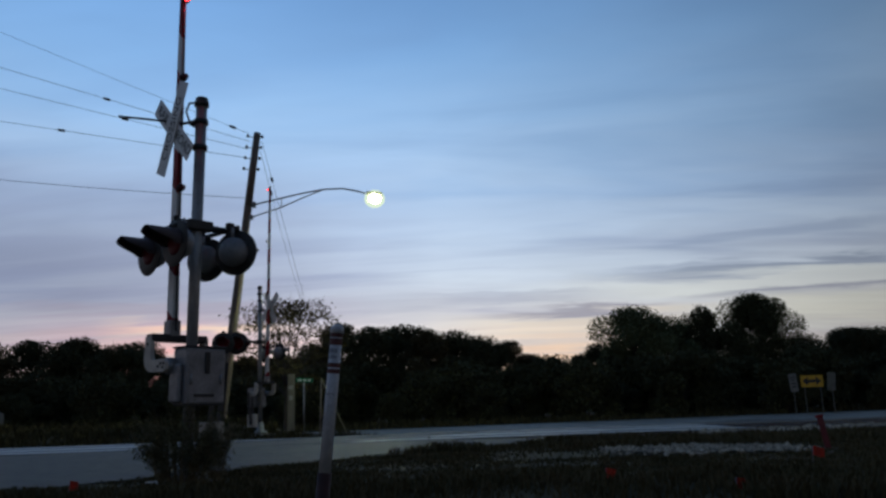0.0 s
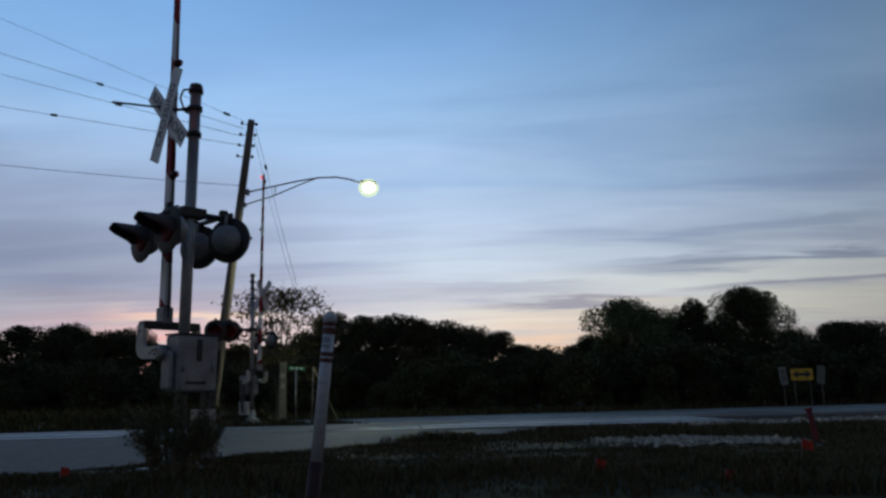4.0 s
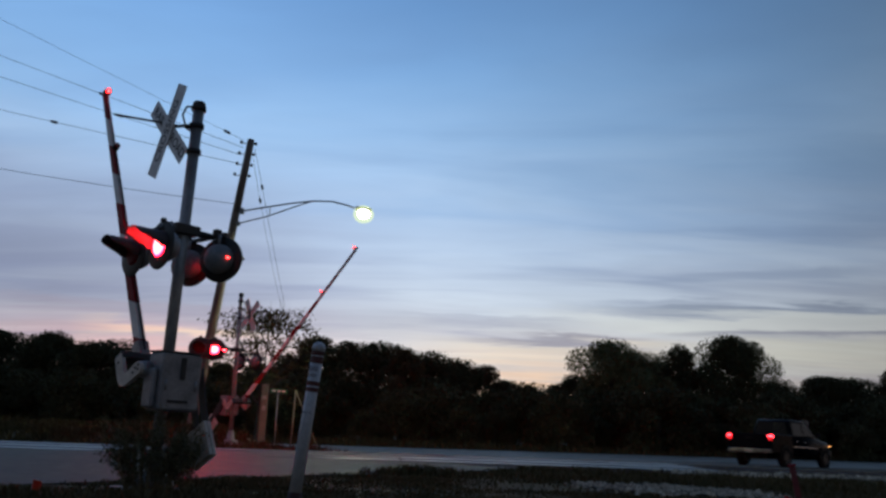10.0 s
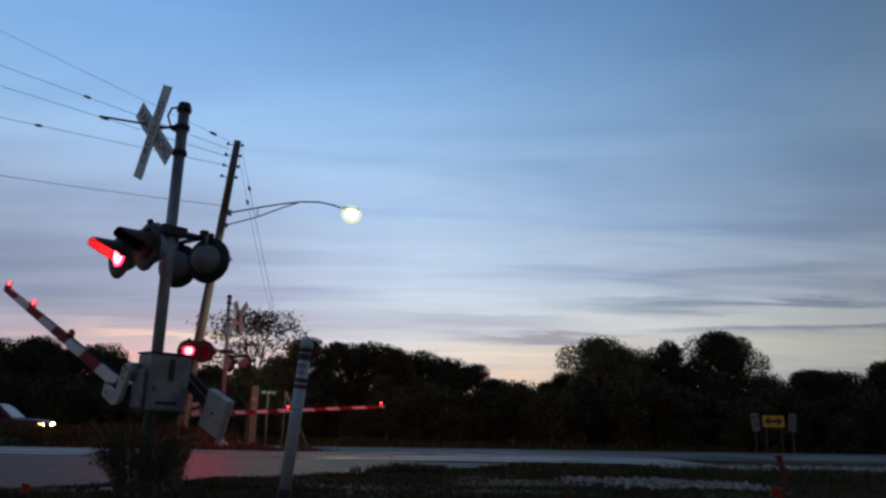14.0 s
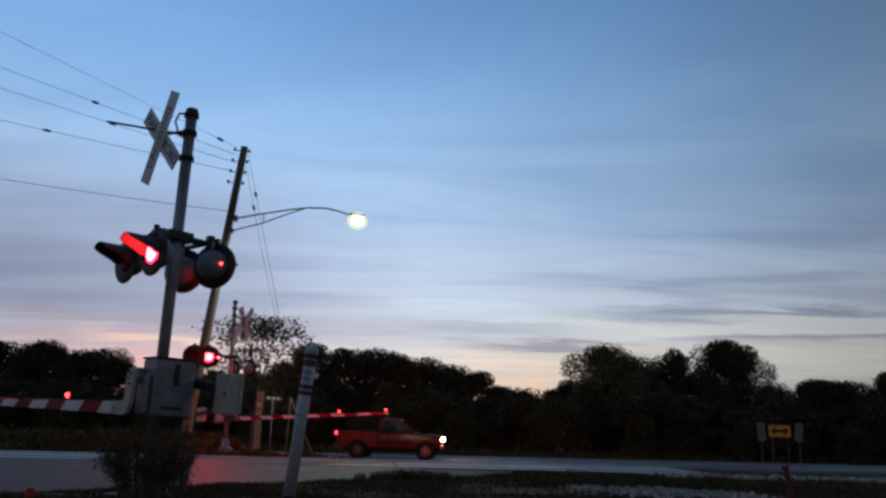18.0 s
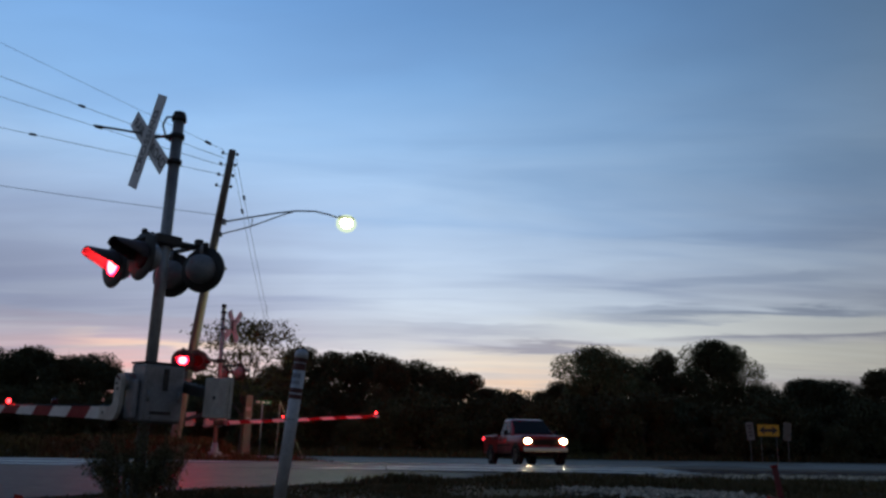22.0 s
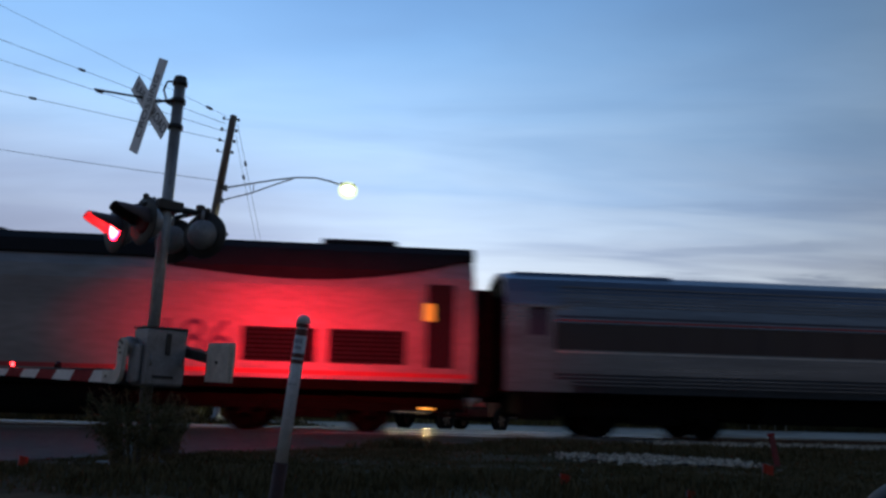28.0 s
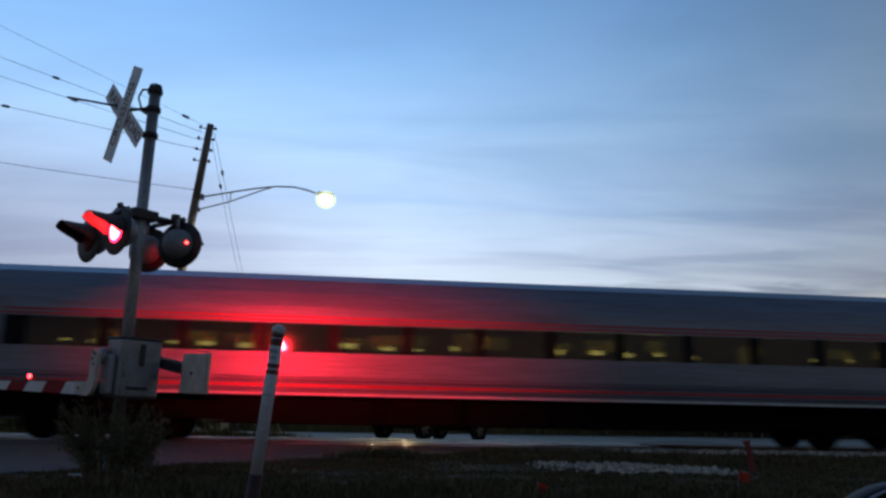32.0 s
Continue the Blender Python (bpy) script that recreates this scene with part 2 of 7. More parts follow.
# ---- materials ----
def mat(name, colour, rough=0.6, metal=0.0, second=None, scale=6.0, mix=0.5, bump=0.0, bump_scale=40.0, emit=None, power=0.0,
        stretch=(1, 1, 1), grime=0.0, random=0.0, spec=0.5, lo=0.35, hi=0.65, coat=0.0):
    """A surface: base colour varied by coarse and fine noise, grime, roughness breakup and fine relief."""
    m = bpy.data.materials.new(name)
    m.use_nodes = True
    n, l = m.node_tree.nodes, m.node_tree.links
    b = n["Principled BSDF"]
    b.inputs["Roughness"].default_value, b.inputs["Metallic"].default_value = rough, metal
    b.inputs["Specular IOR Level"].default_value = spec
    b.inputs["Coat Weight"].default_value = coat
    if emit:
        b.inputs["Emission Color"].default_value = (*emit, 1)
        b.inputs["Emission Strength"].default_value = power
    b.inputs["Base Color"].default_value = (*colour, 1)
    t = n.new("ShaderNodeTexCoord")
    mp = n.new("ShaderNodeMapping")
    mp.inputs["Scale"].default_value = stretch
    l.new(t.outputs["Object"], mp.inputs[0])
    if second:
        n1 = n.new("ShaderNodeTexNoise")
        n1.inputs["Scale"].default_value, n1.inputs["Detail"].default_value, n1.inputs["Roughness"].default_value = scale, 6, 0.6
        l.new(mp.outputs[0], n1.inputs["Vector"])
        r = n.new("ShaderNodeValToRGB")
        r.color_ramp.elements[0].position, r.color_ramp.elements[1].position = lo, hi
        r.color_ramp.elements[0].color, r.color_ramp.elements[1].color = (*colour, 1), (*second, 1)
        l.new(n1.outputs["Fac"], r.inputs[0])
        last = r.outputs[0]
        n2 = n.new("ShaderNodeTexNoise")
        n2.inputs["Scale"].default_value, n2.inputs["Detail"].default_value = scale * 9.0, 3
        l.new(mp.outputs[0], n2.inputs["Vector"])
        mx = n.new("ShaderNodeMix")
        mx.data_type, mx.blend_type = "RGBA", "MULTIPLY"
        mx.inputs[0].default_value = mix
        l.new(last, mx.inputs[6])
        r2 = n.new("ShaderNodeValToRGB")
        r2.color_ramp.elements[0].position, r2.color_ramp.elements[1].position = 0.3, 0.7
        r2.color_ramp.elements[0].color, r2.color_ramp.elements[1].color = (0.55, 0.55, 0.55, 1), (1.25, 1.25, 1.25, 1)
        l.new(n2.outputs["Fac"], r2.inputs[0])
        l.new(r2.outputs[0], mx.inputs[7])
        last = mx.outputs[2]
        if random:
            oi = n.new("ShaderNodeObjectInfo")
            hsv = n.new("ShaderNodeHueSaturation")
            ma = n.new("ShaderNodeMapRange")
            ma.inputs["To Min"].default_value, ma.inputs["To Max"].default_value = 1 - random, 1 + random
            l.new(oi.outputs["Random"], ma.inputs["Value"])
            l.new(ma.outputs[0], hsv.inputs["Value"])
            l.new(last, hsv.inputs["Color"])
            last = hsv.outputs[0]
        l.new(last, b.inputs["Base Color"])
        rr = n.new("ShaderNodeMapRange")
        rr.inputs["To Min"].default_value, rr.inputs["To Max"].default_value = max(0.02, rough - 0.12), min(1.0, rough + 0.12)
        l.new(n1.outputs["Fac"], rr.inputs["Value"])
        l.new(rr.outputs[0], b.inputs["Roughness"])
    if bump:
        n3 = n.new("ShaderNodeTexNoise")
        n3.inputs["Scale"].default_value, n3.inputs["Detail"].default_value = bump_scale, 5
        l.new(mp.outputs[0], n3.inputs["Vector"])
        bp = n.new("ShaderNodeBump")
        bp.inputs["Strength"].default_value, bp.inputs["Distance"].default_value = bump, 0.02
        l.new(n3.outputs["Fac"], bp.inputs["Height"])
        l.new(bp.outputs[0], b.inputs["Normal"])
    return m


def glow_mat(name, colour, power):
    return mat(name, tuple(c * 0.6 for c in colour), 0.4, emit=colour, power=power)


def glass_mat(name, tint, rough=0.05, opacity=0.35):
    """Thin tinted glass: part see-through, part gloss."""
    m = bpy.data.materials.new(name)
    m.use_nodes = True
    n, l = m.node_tree.nodes, m.node_tree.links
    b = n["Principled BSDF"]
    b.inputs["Base Color"].default_value = (*tint, 1)
    b.inputs["Roughness"].default_value = rough
    tr = n.new("ShaderNodeBsdfTransparent")
    tr.inputs[0].default_value = (*[min(1, c * 1.5 + 0.25) for c in tint], 1)
    mx = n.new("ShaderNodeMixShader")
    mx.inputs[0].default_value = opacity
    l.new(tr.outputs[0], mx.inputs[1])
    l.new(b.outputs[0], mx.inputs[2])
    l.new(mx.outputs[0], n["Material Output"].inputs[0])
    return m


GRASS = mat("grass_ground", (0.072, 0.062, 0.033), 0.95, second=(0.115, 0.090, 0.053), scale=0.6, mix=0.7, bump=0.6, bump_scale=14, spec=0.1)
BLADE = mat("grass_blades", (0.080, 0.070, 0.034), 0.9, second=(0.128, 0.100, 0.054), scale=1.4, mix=0.5, spec=0.06)
ASPHALT = mat("old_asphalt", (0.094, 0.078, 0.062), 0.62, second=(0.136, 0.113, 0.090), scale=0.5, mix=0.5, bump=0.4, bump_scale=60, spec=0.08)
ASPHALT2 = mat("worn_asphalt", (0.155, 0.138, 0.114), 0.55, second=(0.225, 0.196, 0.160), scale=0.35, mix=0.45, bump=0.4, bump_scale=60, stretch=(0.25, 1.6, 1), spec=0.22)
def broken_stone():
    """Crushed stone: every piece has a shade of its own."""
    m = mat("ballast_stone", (0.34, 0.28, 0.20), 0.9, second=(0.48, 0.41, 0.31), scale=2.5, mix=0.6, bump=0.5, bump_scale=30)
    n, l = m.node_tree.nodes, m.node_tree.links
    b = n["Principled BSDF"]
    src = b.inputs["Base Color"].links[0].from_socket
    geo, hsv, rng = n.new("ShaderNodeNewGeometry"), n.new("ShaderNodeHueSaturation"), n.new("ShaderNodeMapRange")
    rng.inputs["To Min"].default_value, rng.inputs["To Max"].default_value = 0.25, 1.35
    l.new(geo.outputs["Random Per Island"], rng.inputs["Value"])
    l.new(rng.outputs[0], hsv.inputs["Value"])
    l.new(src, hsv.inputs["Color"])
    l.new(hsv.outputs[0], b.inputs["Base Color"])
    return m


# darker copy of BLADE: the far grass's shade is put into its colour
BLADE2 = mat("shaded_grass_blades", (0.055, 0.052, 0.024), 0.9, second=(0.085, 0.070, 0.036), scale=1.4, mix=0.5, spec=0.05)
BALLAST = mat("ballast_bed", (0.24, 0.215, 0.185), 0.8, second=(0.33, 0.30, 0.26), scale=3.0, mix=0.6, bump=0.4, bump_scale=18)
STONE = broken_stone()
RAILM = mat("rail_steel", (0.10, 0.07, 0.055), 0.55, 0.7, second=(0.16, 0.11, 0.08), scale=4, mix=0.4)
RAILTOP = mat("rail_head", (0.45, 0.45, 0.46), 0.22, 1.0, second=(0.36, 0.34, 0.33), scale=3, mix=0.2, stretch=(0.1, 4, 1))
TIE = mat("tie_wood", (0.045, 0.035, 0.028), 0.85, second=(0.08, 0.062, 0.05), scale=5, mix=0.6, bump=0.5, bump_scale=25, stretch=(6, 0.7, 1), random=0.25)
PANEL = mat("crossing_panel", (0.12, 0.110, 0.096), 0.5, second=(0.18, 0.165, 0.145), scale=1.2, mix=0.5, bump=0.15, bump_scale=50, random=0.1, spec=0.5)
PAINTW = mat("road_paint", (0.30, 0.29, 0.27), 0.7, second=(0.17, 0.16, 0.15), scale=3, mix=0.7)
PAINTY = mat("road_paint_yellow", (0.42, 0.30, 0.06), 0.6, second=(0.24, 0.19, 0.07), scale=3, mix=0.7)
BARK = mat("bark", (0.045, 0.035, 0.028), 0.9, second=(0.075, 0.06, 0.05), scale=6, mix=0.6, bump=0.8, bump_scale=20, stretch=(1, 1, 0.3))
LEAF = mat("leaves", (0.058, 0.060, 0.032), 0.9, second=(0.092, 0.092, 0.048), scale=0.8, mix=0.5, random=0.2, spec=0.06)
LEAF2 = mat("leaves_late", (0.072, 0.062, 0.034), 0.9, second=(0.110, 0.090, 0.046), scale=0.8, mix=0.5, random=0.2, spec=0.06)
POLEW = mat("pole_wood", (0.15, 0.125, 0.105), 0.85, second=(0.23, 0.19, 0.165), scale=3, mix=0.6, bump=0.6, bump_scale=30, stretch=(5, 5, 0.25))
GALV = mat("galvanised_steel", (0.34, 0.345, 0.35), 0.5, 0.6, second=(0.23, 0.23, 0.235), scale=6, mix=0.4, bump=0.05)
ALU = mat("mast_aluminium", (0.38, 0.38, 0.385), 0.5, 0.55, second=(0.25, 0.245, 0.24), scale=5, mix=0.5, stretch=(1, 1, 0.3), bump=0.05)
BLACKP = mat("black_paint", (0.02, 0.02, 0.021), 0.55, second=(0.04, 0.038, 0.036), scale=8, mix=0.4)
SILVERP = mat("silver_paint", (0.29, 0.295, 0.315), 0.45, 0.25, second=(0.20, 0.20, 0.21), scale=5, mix=0.4, bump=0.06)
WHITEP = mat("white_paint", (0.66, 0.65, 0.63), 0.55, second=(0.48, 0.46, 0.43), scale=5, mix=0.4, bump=0.05)
REDP = mat("red_reflective", (0.30, 0.018, 0.022), 0.55, second=(0.22, 0.015, 0.02), scale=6, mix=0.3, spec=0.12)
CREAMP = mat("cream_paint", (0.62, 0.57, 0.50), 0.5, second=(0.46, 0.41, 0.36), scale=7, mix=0.45, bump=0.06)
DARKSTEEL = mat("dark_steel", (0.03, 0.029, 0.03), 0.6, 0.2, second=(0.05, 0.046, 0.044), scale=7, mix=0.4)
WHITER = mat("white_reflective", (0.80, 0.79, 0.78), 0.4, second=(0.66, 0.64, 0.62), scale=6, mix=0.3)
CONCRETE = mat("concrete", (0.30, 0.29, 0.275), 0.85, second=(0.22, 0.21, 0.2), scale=6, mix=0.6, bump=0.4)
RUBBER = mat("rubber", (0.009, 0.009, 0.010), 0.85, second=(0.014, 0.014, 0.014), scale=10, mix=0.5, spec=0.08)
WIRE = mat("cable", (0.02, 0.02, 0.022), 0.6)
YELLOWS = mat("sign_yellow", (0.62, 0.36, 0.03), 0.5, second=(0.50, 0.28, 0.02), scale=5, mix=0.2)
GREENS = mat("sign_green", (0.02, 0.20, 0.10), 0.45, second=(0.02, 0.16, 0.08), scale=5, mix=0.2)
SIGNBACK = mat("sign_back", (0.36, 0.36, 0.36), 0.5, 0.5, second=(0.28, 0.28, 0.28), scale=5, mix=0.3)
ORANGE = mat("flag_orange", (0.55, 0.065, 0.03), 0.6, second=(0.44, 0.05, 0.025), scale=30, mix=0.3)
REDGLOW = glow_mat("signal_red_lit", (1.0, 0.010, 0.045), 16.0)
REDCORE = glow_mat("signal_red_core", (1.0, 0.024, 0.027), 46.0)
REDDARK = mat("signal_red_unlit", (0.13, 0.007, 0.016), 0.5, second=(0.09, 0.006, 0.012), scale=30, mix=0.3, spec=0.15)
ARMGLOW = glow_mat("arm_lamp_lit", (1.0, 0.030, 0.035), 90.0)
PEEPGLOW = glow_mat("tell_tale_lit", (1.0, 0.030, 0.030), 22.0)
LAMPGLOW = glow_mat("street_lamp_glow", (0.97, 1.0, 0.66), 9.0)


# ---- building helpers ----
def part(name, bm, material, parent=None, label="", smooth=False):
    """Links a bmesh as one mesh object under a thing or a part."""
    me = bpy.data.meshes.new(name)
    bm.to_mesh(me)
    bm.free()
    for m in material if isinstance(material, (list, tuple)) else [material]:
        me.materials.append(m)
    if smooth:
        for p in me.polygons:
            p.use_smooth = True
    ob = new(name, me)
    if parent is not None:
        ob.parent = parent
    if label:
        ob["label"] = label
    return ob


def thing(name, m, label, category, group="", kind=""):
    ob = new(name)
    ob.empty_display_size = 0.1
    ob.matrix_world = m
    return tagged(ob, label, category, group, kind)


def box(bm, c, s, rot=None, bevel=0.0, mi=0):
    """A box of size s at c, optionally turned and with rounded edges."""
    g = bmesh.ops.create_cube(bm, size=1.0)
    vs = g["verts"]
    for v in vs:
        v.co = Vector((v.co.x * s[0], v.co.y * s[1], v.co.z * s[2]))
    fs = list({f for v in vs for f in v.link_faces})
    if bevel:
        es = list({e for v in vs for e in v.link_edges})
        r = bmesh.ops.bevel(bm, geom=es, offset=bevel, segments=2, profile=0.5, affect="EDGES")
        vs = list({v for f in r["faces"] for v in f.verts} | {v for v in vs if v.is_valid})
        fs = list({f for v in vs for f in v.link_faces})
    m = Matrix.Translation(c) @ (rot.to_4x4() if rot is not None else Matrix())
    for v in vs:
        v.co = m @ v.co
    for f in fs:
        f.material_index = mi
    return vs


def tube(bm, a, b, r0, r1=None, n=12, caps=True, mi=0):
    """A round bar from a to b, its radius from r0 to r1."""
    a, b = Vector(a), Vector(b)
    r1 = r0 if r1 is None else r1
    q = (b - a).to_track_quat("Z", "Y")
    rings = []
    for p, r in ((a, r0), (b, r1)):
        rings.append([bm.verts.new(p + q @ Vector((r * math.cos(2 * math.pi * i / n), r * math.sin(2 * math.pi * i / n), 0))) for i in range(n)])
    fs = [bm.faces.new((rings[0][i], rings[0][(i + 1) % n], rings[1][(i + 1) % n], rings[1][i])) for i in range(n)]
    for f in fs:
        f.smooth = True
    if caps:
        fs.append(bm.faces.new(list(reversed(rings[0]))))
        fs.append(bm.faces.new(rings[1]))
    for f in fs:
        f.material_index = mi


def pipe(bm, pts, r, n=8, mi=0):
    for a, b in zip(pts, pts[1:]):
        tube(bm, a, b, r, r, n, True, mi)


def lathe(bm, axis_pts, n=20, m=Matrix(), mi=0, cap=True):
    """A turned body: (height, radius) pairs round the z axis, placed by m."""
    rings = []
    for z, r in axis_pts:
        rings.append([bm.verts.new(m @ Vector((r * math.cos(2 * math.pi * i / n), r * math.sin(2 * math.pi * i / n), z))) for i in range(n)])
    for r0, r1 in zip(rings, rings[1:]):
        for i in range(n):
            f = bm.faces.new((r0[i], r0[(i + 1) % n], r1[(i + 1) % n], r1[i]))
            f.smooth, f.material_index = True, mi
    if cap:
        for r, rev in ((rings[0], True), (rings[-1], False)):
            f = bm.faces.new(list(reversed(r)) if rev else r)
            f.material_index = mi


def slab(bm, outline, thick, m=Matrix(), mi=0):
    """A flat outline in x, y drawn up by its thickness along z."""
    lo = [bm.verts.new(m @ Vector((x, y, 0))) for x, y in outline]
    hi = [bm.verts.new(m @ Vector((x, y, thick))) for x, y in outline]
    n = len(lo)
    fs = [bm.faces.new(list(reversed(lo))), bm.faces.new(hi)]
    fs += [bm.faces.new((lo[i], lo[(i + 1) % n], hi[(i + 1) % n], hi[i])) for i in range(n)]
    for f in fs:
        f.material_index = mi


def from_data(name, verts, faces, material, parent=None, smooth=False):
    me = bpy.data.meshes.new(name)
    me.from_pydata(verts, [], faces)
    for mm in material if isinstance(material, (list, tuple)) else [material]:
        me.materials.append(mm)
    if smooth:
        for p in me.polygons:
            p.use_smooth = True
    ob = new(name, me)
    if parent is not None:
        ob.parent = parent
    return ob

# ---- the lie of the land: tracks on a low bank, highway beyond, verge before ----
TA = radians(4.6)
TU, TV, TC = Vector((math.cos(TA), math.sin(TA))), Vector((-math.sin(TA), math.cos(TA))), Vector((0.0, 19.75))
RH = radians(40.0)                                   # heading of the crossing road, to the right of straight ahead
RD, RN, RC = Vector((math.sin(RH), math.cos(RH))), Vector((math.cos(RH), -math.sin(RH))), Vector((-5.75, 17.5))
HA = radians(11.0)                                   # the highway beyond
HD, HN, HC = Vector((math.cos(HA), math.sin(HA))), Vector((-math.sin(HA), math.cos(HA))), Vector((0.0, 42.6))


def track_v(x, y):
    return (Vector((x, y)) - TC).dot(TV)


def step(a, b, x):
    t = min(1.0, max(0.0, (x - a) / (b - a)))
    return t * t * (3 - 2 * t)


def lie(x, y):
    """Height of the land at x, y: level with the rails at the crossing, lower at the highway and where the camera stands."""
    v = track_v(x, y)
    return -0.04 - 0.58 * min(1.0, max(0.0, (v - 2.5) / 16.5)) - 0.72 * step(11.0, 17.5, -v)


def mound(x, y):
    """A grassy rise beyond the tracks, left of the crossing road."""
    p = Vector((x, y))
    left = -(p - RC).dot(RN) - 5.6
    if left < 0:
        return 0.0
    return 0.60 * step(0.2, 3.0, left) * step(3.6, 9.0, track_v(x, y)) * step(5.5, 12.0, -(p - HC).dot(HN)) * step(-34, -26, x) * (1.0 - step(-8.2, -5.2, x))


def land(x, y):
    return lie(x, y) + mound(x, y)


def axis(cuts):
    out = []
    for a, b, n in cuts:
        out += [a + (b - a) * i / n for i in range(n)]
    return out + [cuts[-1][1]]


xs = axis([(-2500, -300, 6), (-300, -60, 12), (-60, -20, 20), (-20, 20, 80), (20, 60, 20), (60, 300, 12), (300, 2500, 6)])
ys = axis([(-400, -20, 8), (-20, 4, 12), (4, 50, 92), (50, 120, 24), (120, 400, 10), (400, 3500, 8)])
verts, faces = [], []
for yy in ys:
    for xx in xs:
        near = abs(xx) < 60 and -20 < yy < 120
        verts.append((xx, yy, land(xx, yy) - 0.03 + (0.035 * noise.noise(Vector((xx * 0.7, yy * 0.7, 0))) if near else 0)))
nx = len(xs)
for j in range(len(ys) - 1):
    for i in range(nx - 1):
        a = j * nx + i
        faces.append((a, a + 1, a + nx + 1, a + nx))
ground = tagged(from_data("ground", verts, faces, GRASS, smooth=True), "dark rough grassland sloping away from the railway bank", "ground", kind="structure")


def strip(name, centre, along, across, s0, s1, w0, w1, lift, material, ns, nw, depth=0.25, wobble=0.0):
    """A paved strip that follows the land: a top sheet with skirts at its rims."""
    vs, fs = [], []
    for i in range(ns + 1):
        s = s0 + (s1 - s0) * i / ns
        for j in range(nw + 1):
            w = w0 + (w1 - w0) * j / nw
            if wobble and j in (0, nw):
                w += wobble * noise.noise(Vector((s * 0.5, w0 + j, 3.0)))
            p = centre + along * s + across * w
            crown = 0.05 * (1 - abs(2 * j / nw - 1))
            vs.append((p.x, p.y, lie(p.x, p.y) + lift + crown))
    for i in range(ns):
        for j in range(nw):
            a = i * (nw + 1) + j
            fs.append((a, a + nw + 1, a + nw + 2, a + 1))
    k = len(vs)
    rim = [i * (nw + 1) for i in range(ns + 1)], [i * (nw + 1) + nw for i in range(ns + 1)]
    for side in rim:
        base = len(vs)
        for a in side:
            x, y, z = vs[a]
            vs.append((x, y, z - depth))
        for i in range(ns):
            fs.append((side[i], base + i, base + i + 1, side[i + 1]))
    return from_data(name, vs, fs, material, smooth=False)


# a worn asphalt road over the tracks, a highway beyond it, gravel along the bank
road = tagged(strip("road", RC, RD, RN, -60.0, 33.0, -5.4, 5.9, 0.0, ASPHALT, 120, 8, wobble=0.25), "worn grey asphalt road over a level crossing", "road", kind="structure")
highway = tagged(strip("road_highway", HC, HD, HN, -220.0, 260.0, -4.6, 6.6, 0.012, ASPHALT2, 160, 6), "pale worn asphalt highway behind the railway", "road", kind="structure")
apron = tagged(strip("pavement", HC + HD * 8.5, HD, HN, -18.0, 60.0, -13.0, -4.4, 0.004, ASPHALT, 24, 6, wobble=0.4), "patched asphalt apron where the road meets the highway", "pavement", kind="structure")
bed = tagged(strip("ballast_bed", TC, TU, TV, -160.0, 160.0, -3.3, 4.3, -0.075, BALLAST, 220, 6, depth=0.3, wobble=0.3), "grey crushed-stone ballast bed under the rails", "ballast", kind="structure")


def stripe(name, centre, along, across, s0, s1, w, width, lift, material, label):
    ns = max(2, int(abs(s1 - s0) / 1.5))
    vs, fs = [], []
    for i in range(ns + 1):
        s = s0 + (s1 - s0) * i / ns
        for dw in (-width / 2, width / 2):
            p = centre + along * s + across * (w + dw)
            vs.append((p.x, p.y, lie(p.x, p.y) + lift))
    for i in range(ns):
        fs.append((2 * i, 2 * i + 2, 2 * i + 3, 2 * i + 1))
    return tagged(from_data(name, vs, fs, material), label, "road marking", kind="structure")


stripe("road_marking", HC, HD, HN, -200, 250, 1.15, 0.11, 0.072, PAINTY, "worn yellow centre line")
stripe("road_marking", HC, HD, HN, -200, 250, 0.9, 0.11, 0.074, PAINTY, "worn yellow centre line")
stripe("road_marking", HC, HD, HN, -200, -12, -3.6, 0.12, 0.04, PAINTW, "worn white edge line")
stripe("road_marking", HC, HD, HN, -200, 250, 5.4, 0.12, 0.04, PAINTW, "worn white edge line")
stripe("road_marking", RC, RD, RN, -60, -6.5, 0.12, 0.11, 0.06, PAINTY, "worn yellow centre line")
stripe("road_marking", RC, RD, RN, -60, -6.5, -0.12, 0.11, 0.06, PAINTY, "worn yellow centre line")
stripe("road_marking", RC, RD, RN, 8.5, 24, 0.1, 0.22, 0.06, PAINTY, "worn yellow centre line")
for s in (-6.2, 8.0):                                   # stop bars before the gates
    vs = []
    w0, w1 = (0.3, 3.7) if s < 0 else (-3.7, -0.3)
    for ds, w in ((0, w0), (0.5, w0), (0.5, w1), (0, w1)):
        p = RC + RD * (s + ds) + RN * w
        vs.append((p.x, p.y, lie(p.x, p.y) + 0.062))
    tagged(from_data("road_marking", vs, [(0, 1, 2, 3)], PAINTW), "worn white stop bar on the asphalt", "road marking", kind="structure")

# ---- the single track ----
def along_track(u, v, z):
    p = TC + TU * u + TV * v
    return Vector((p.x, p.y, z))


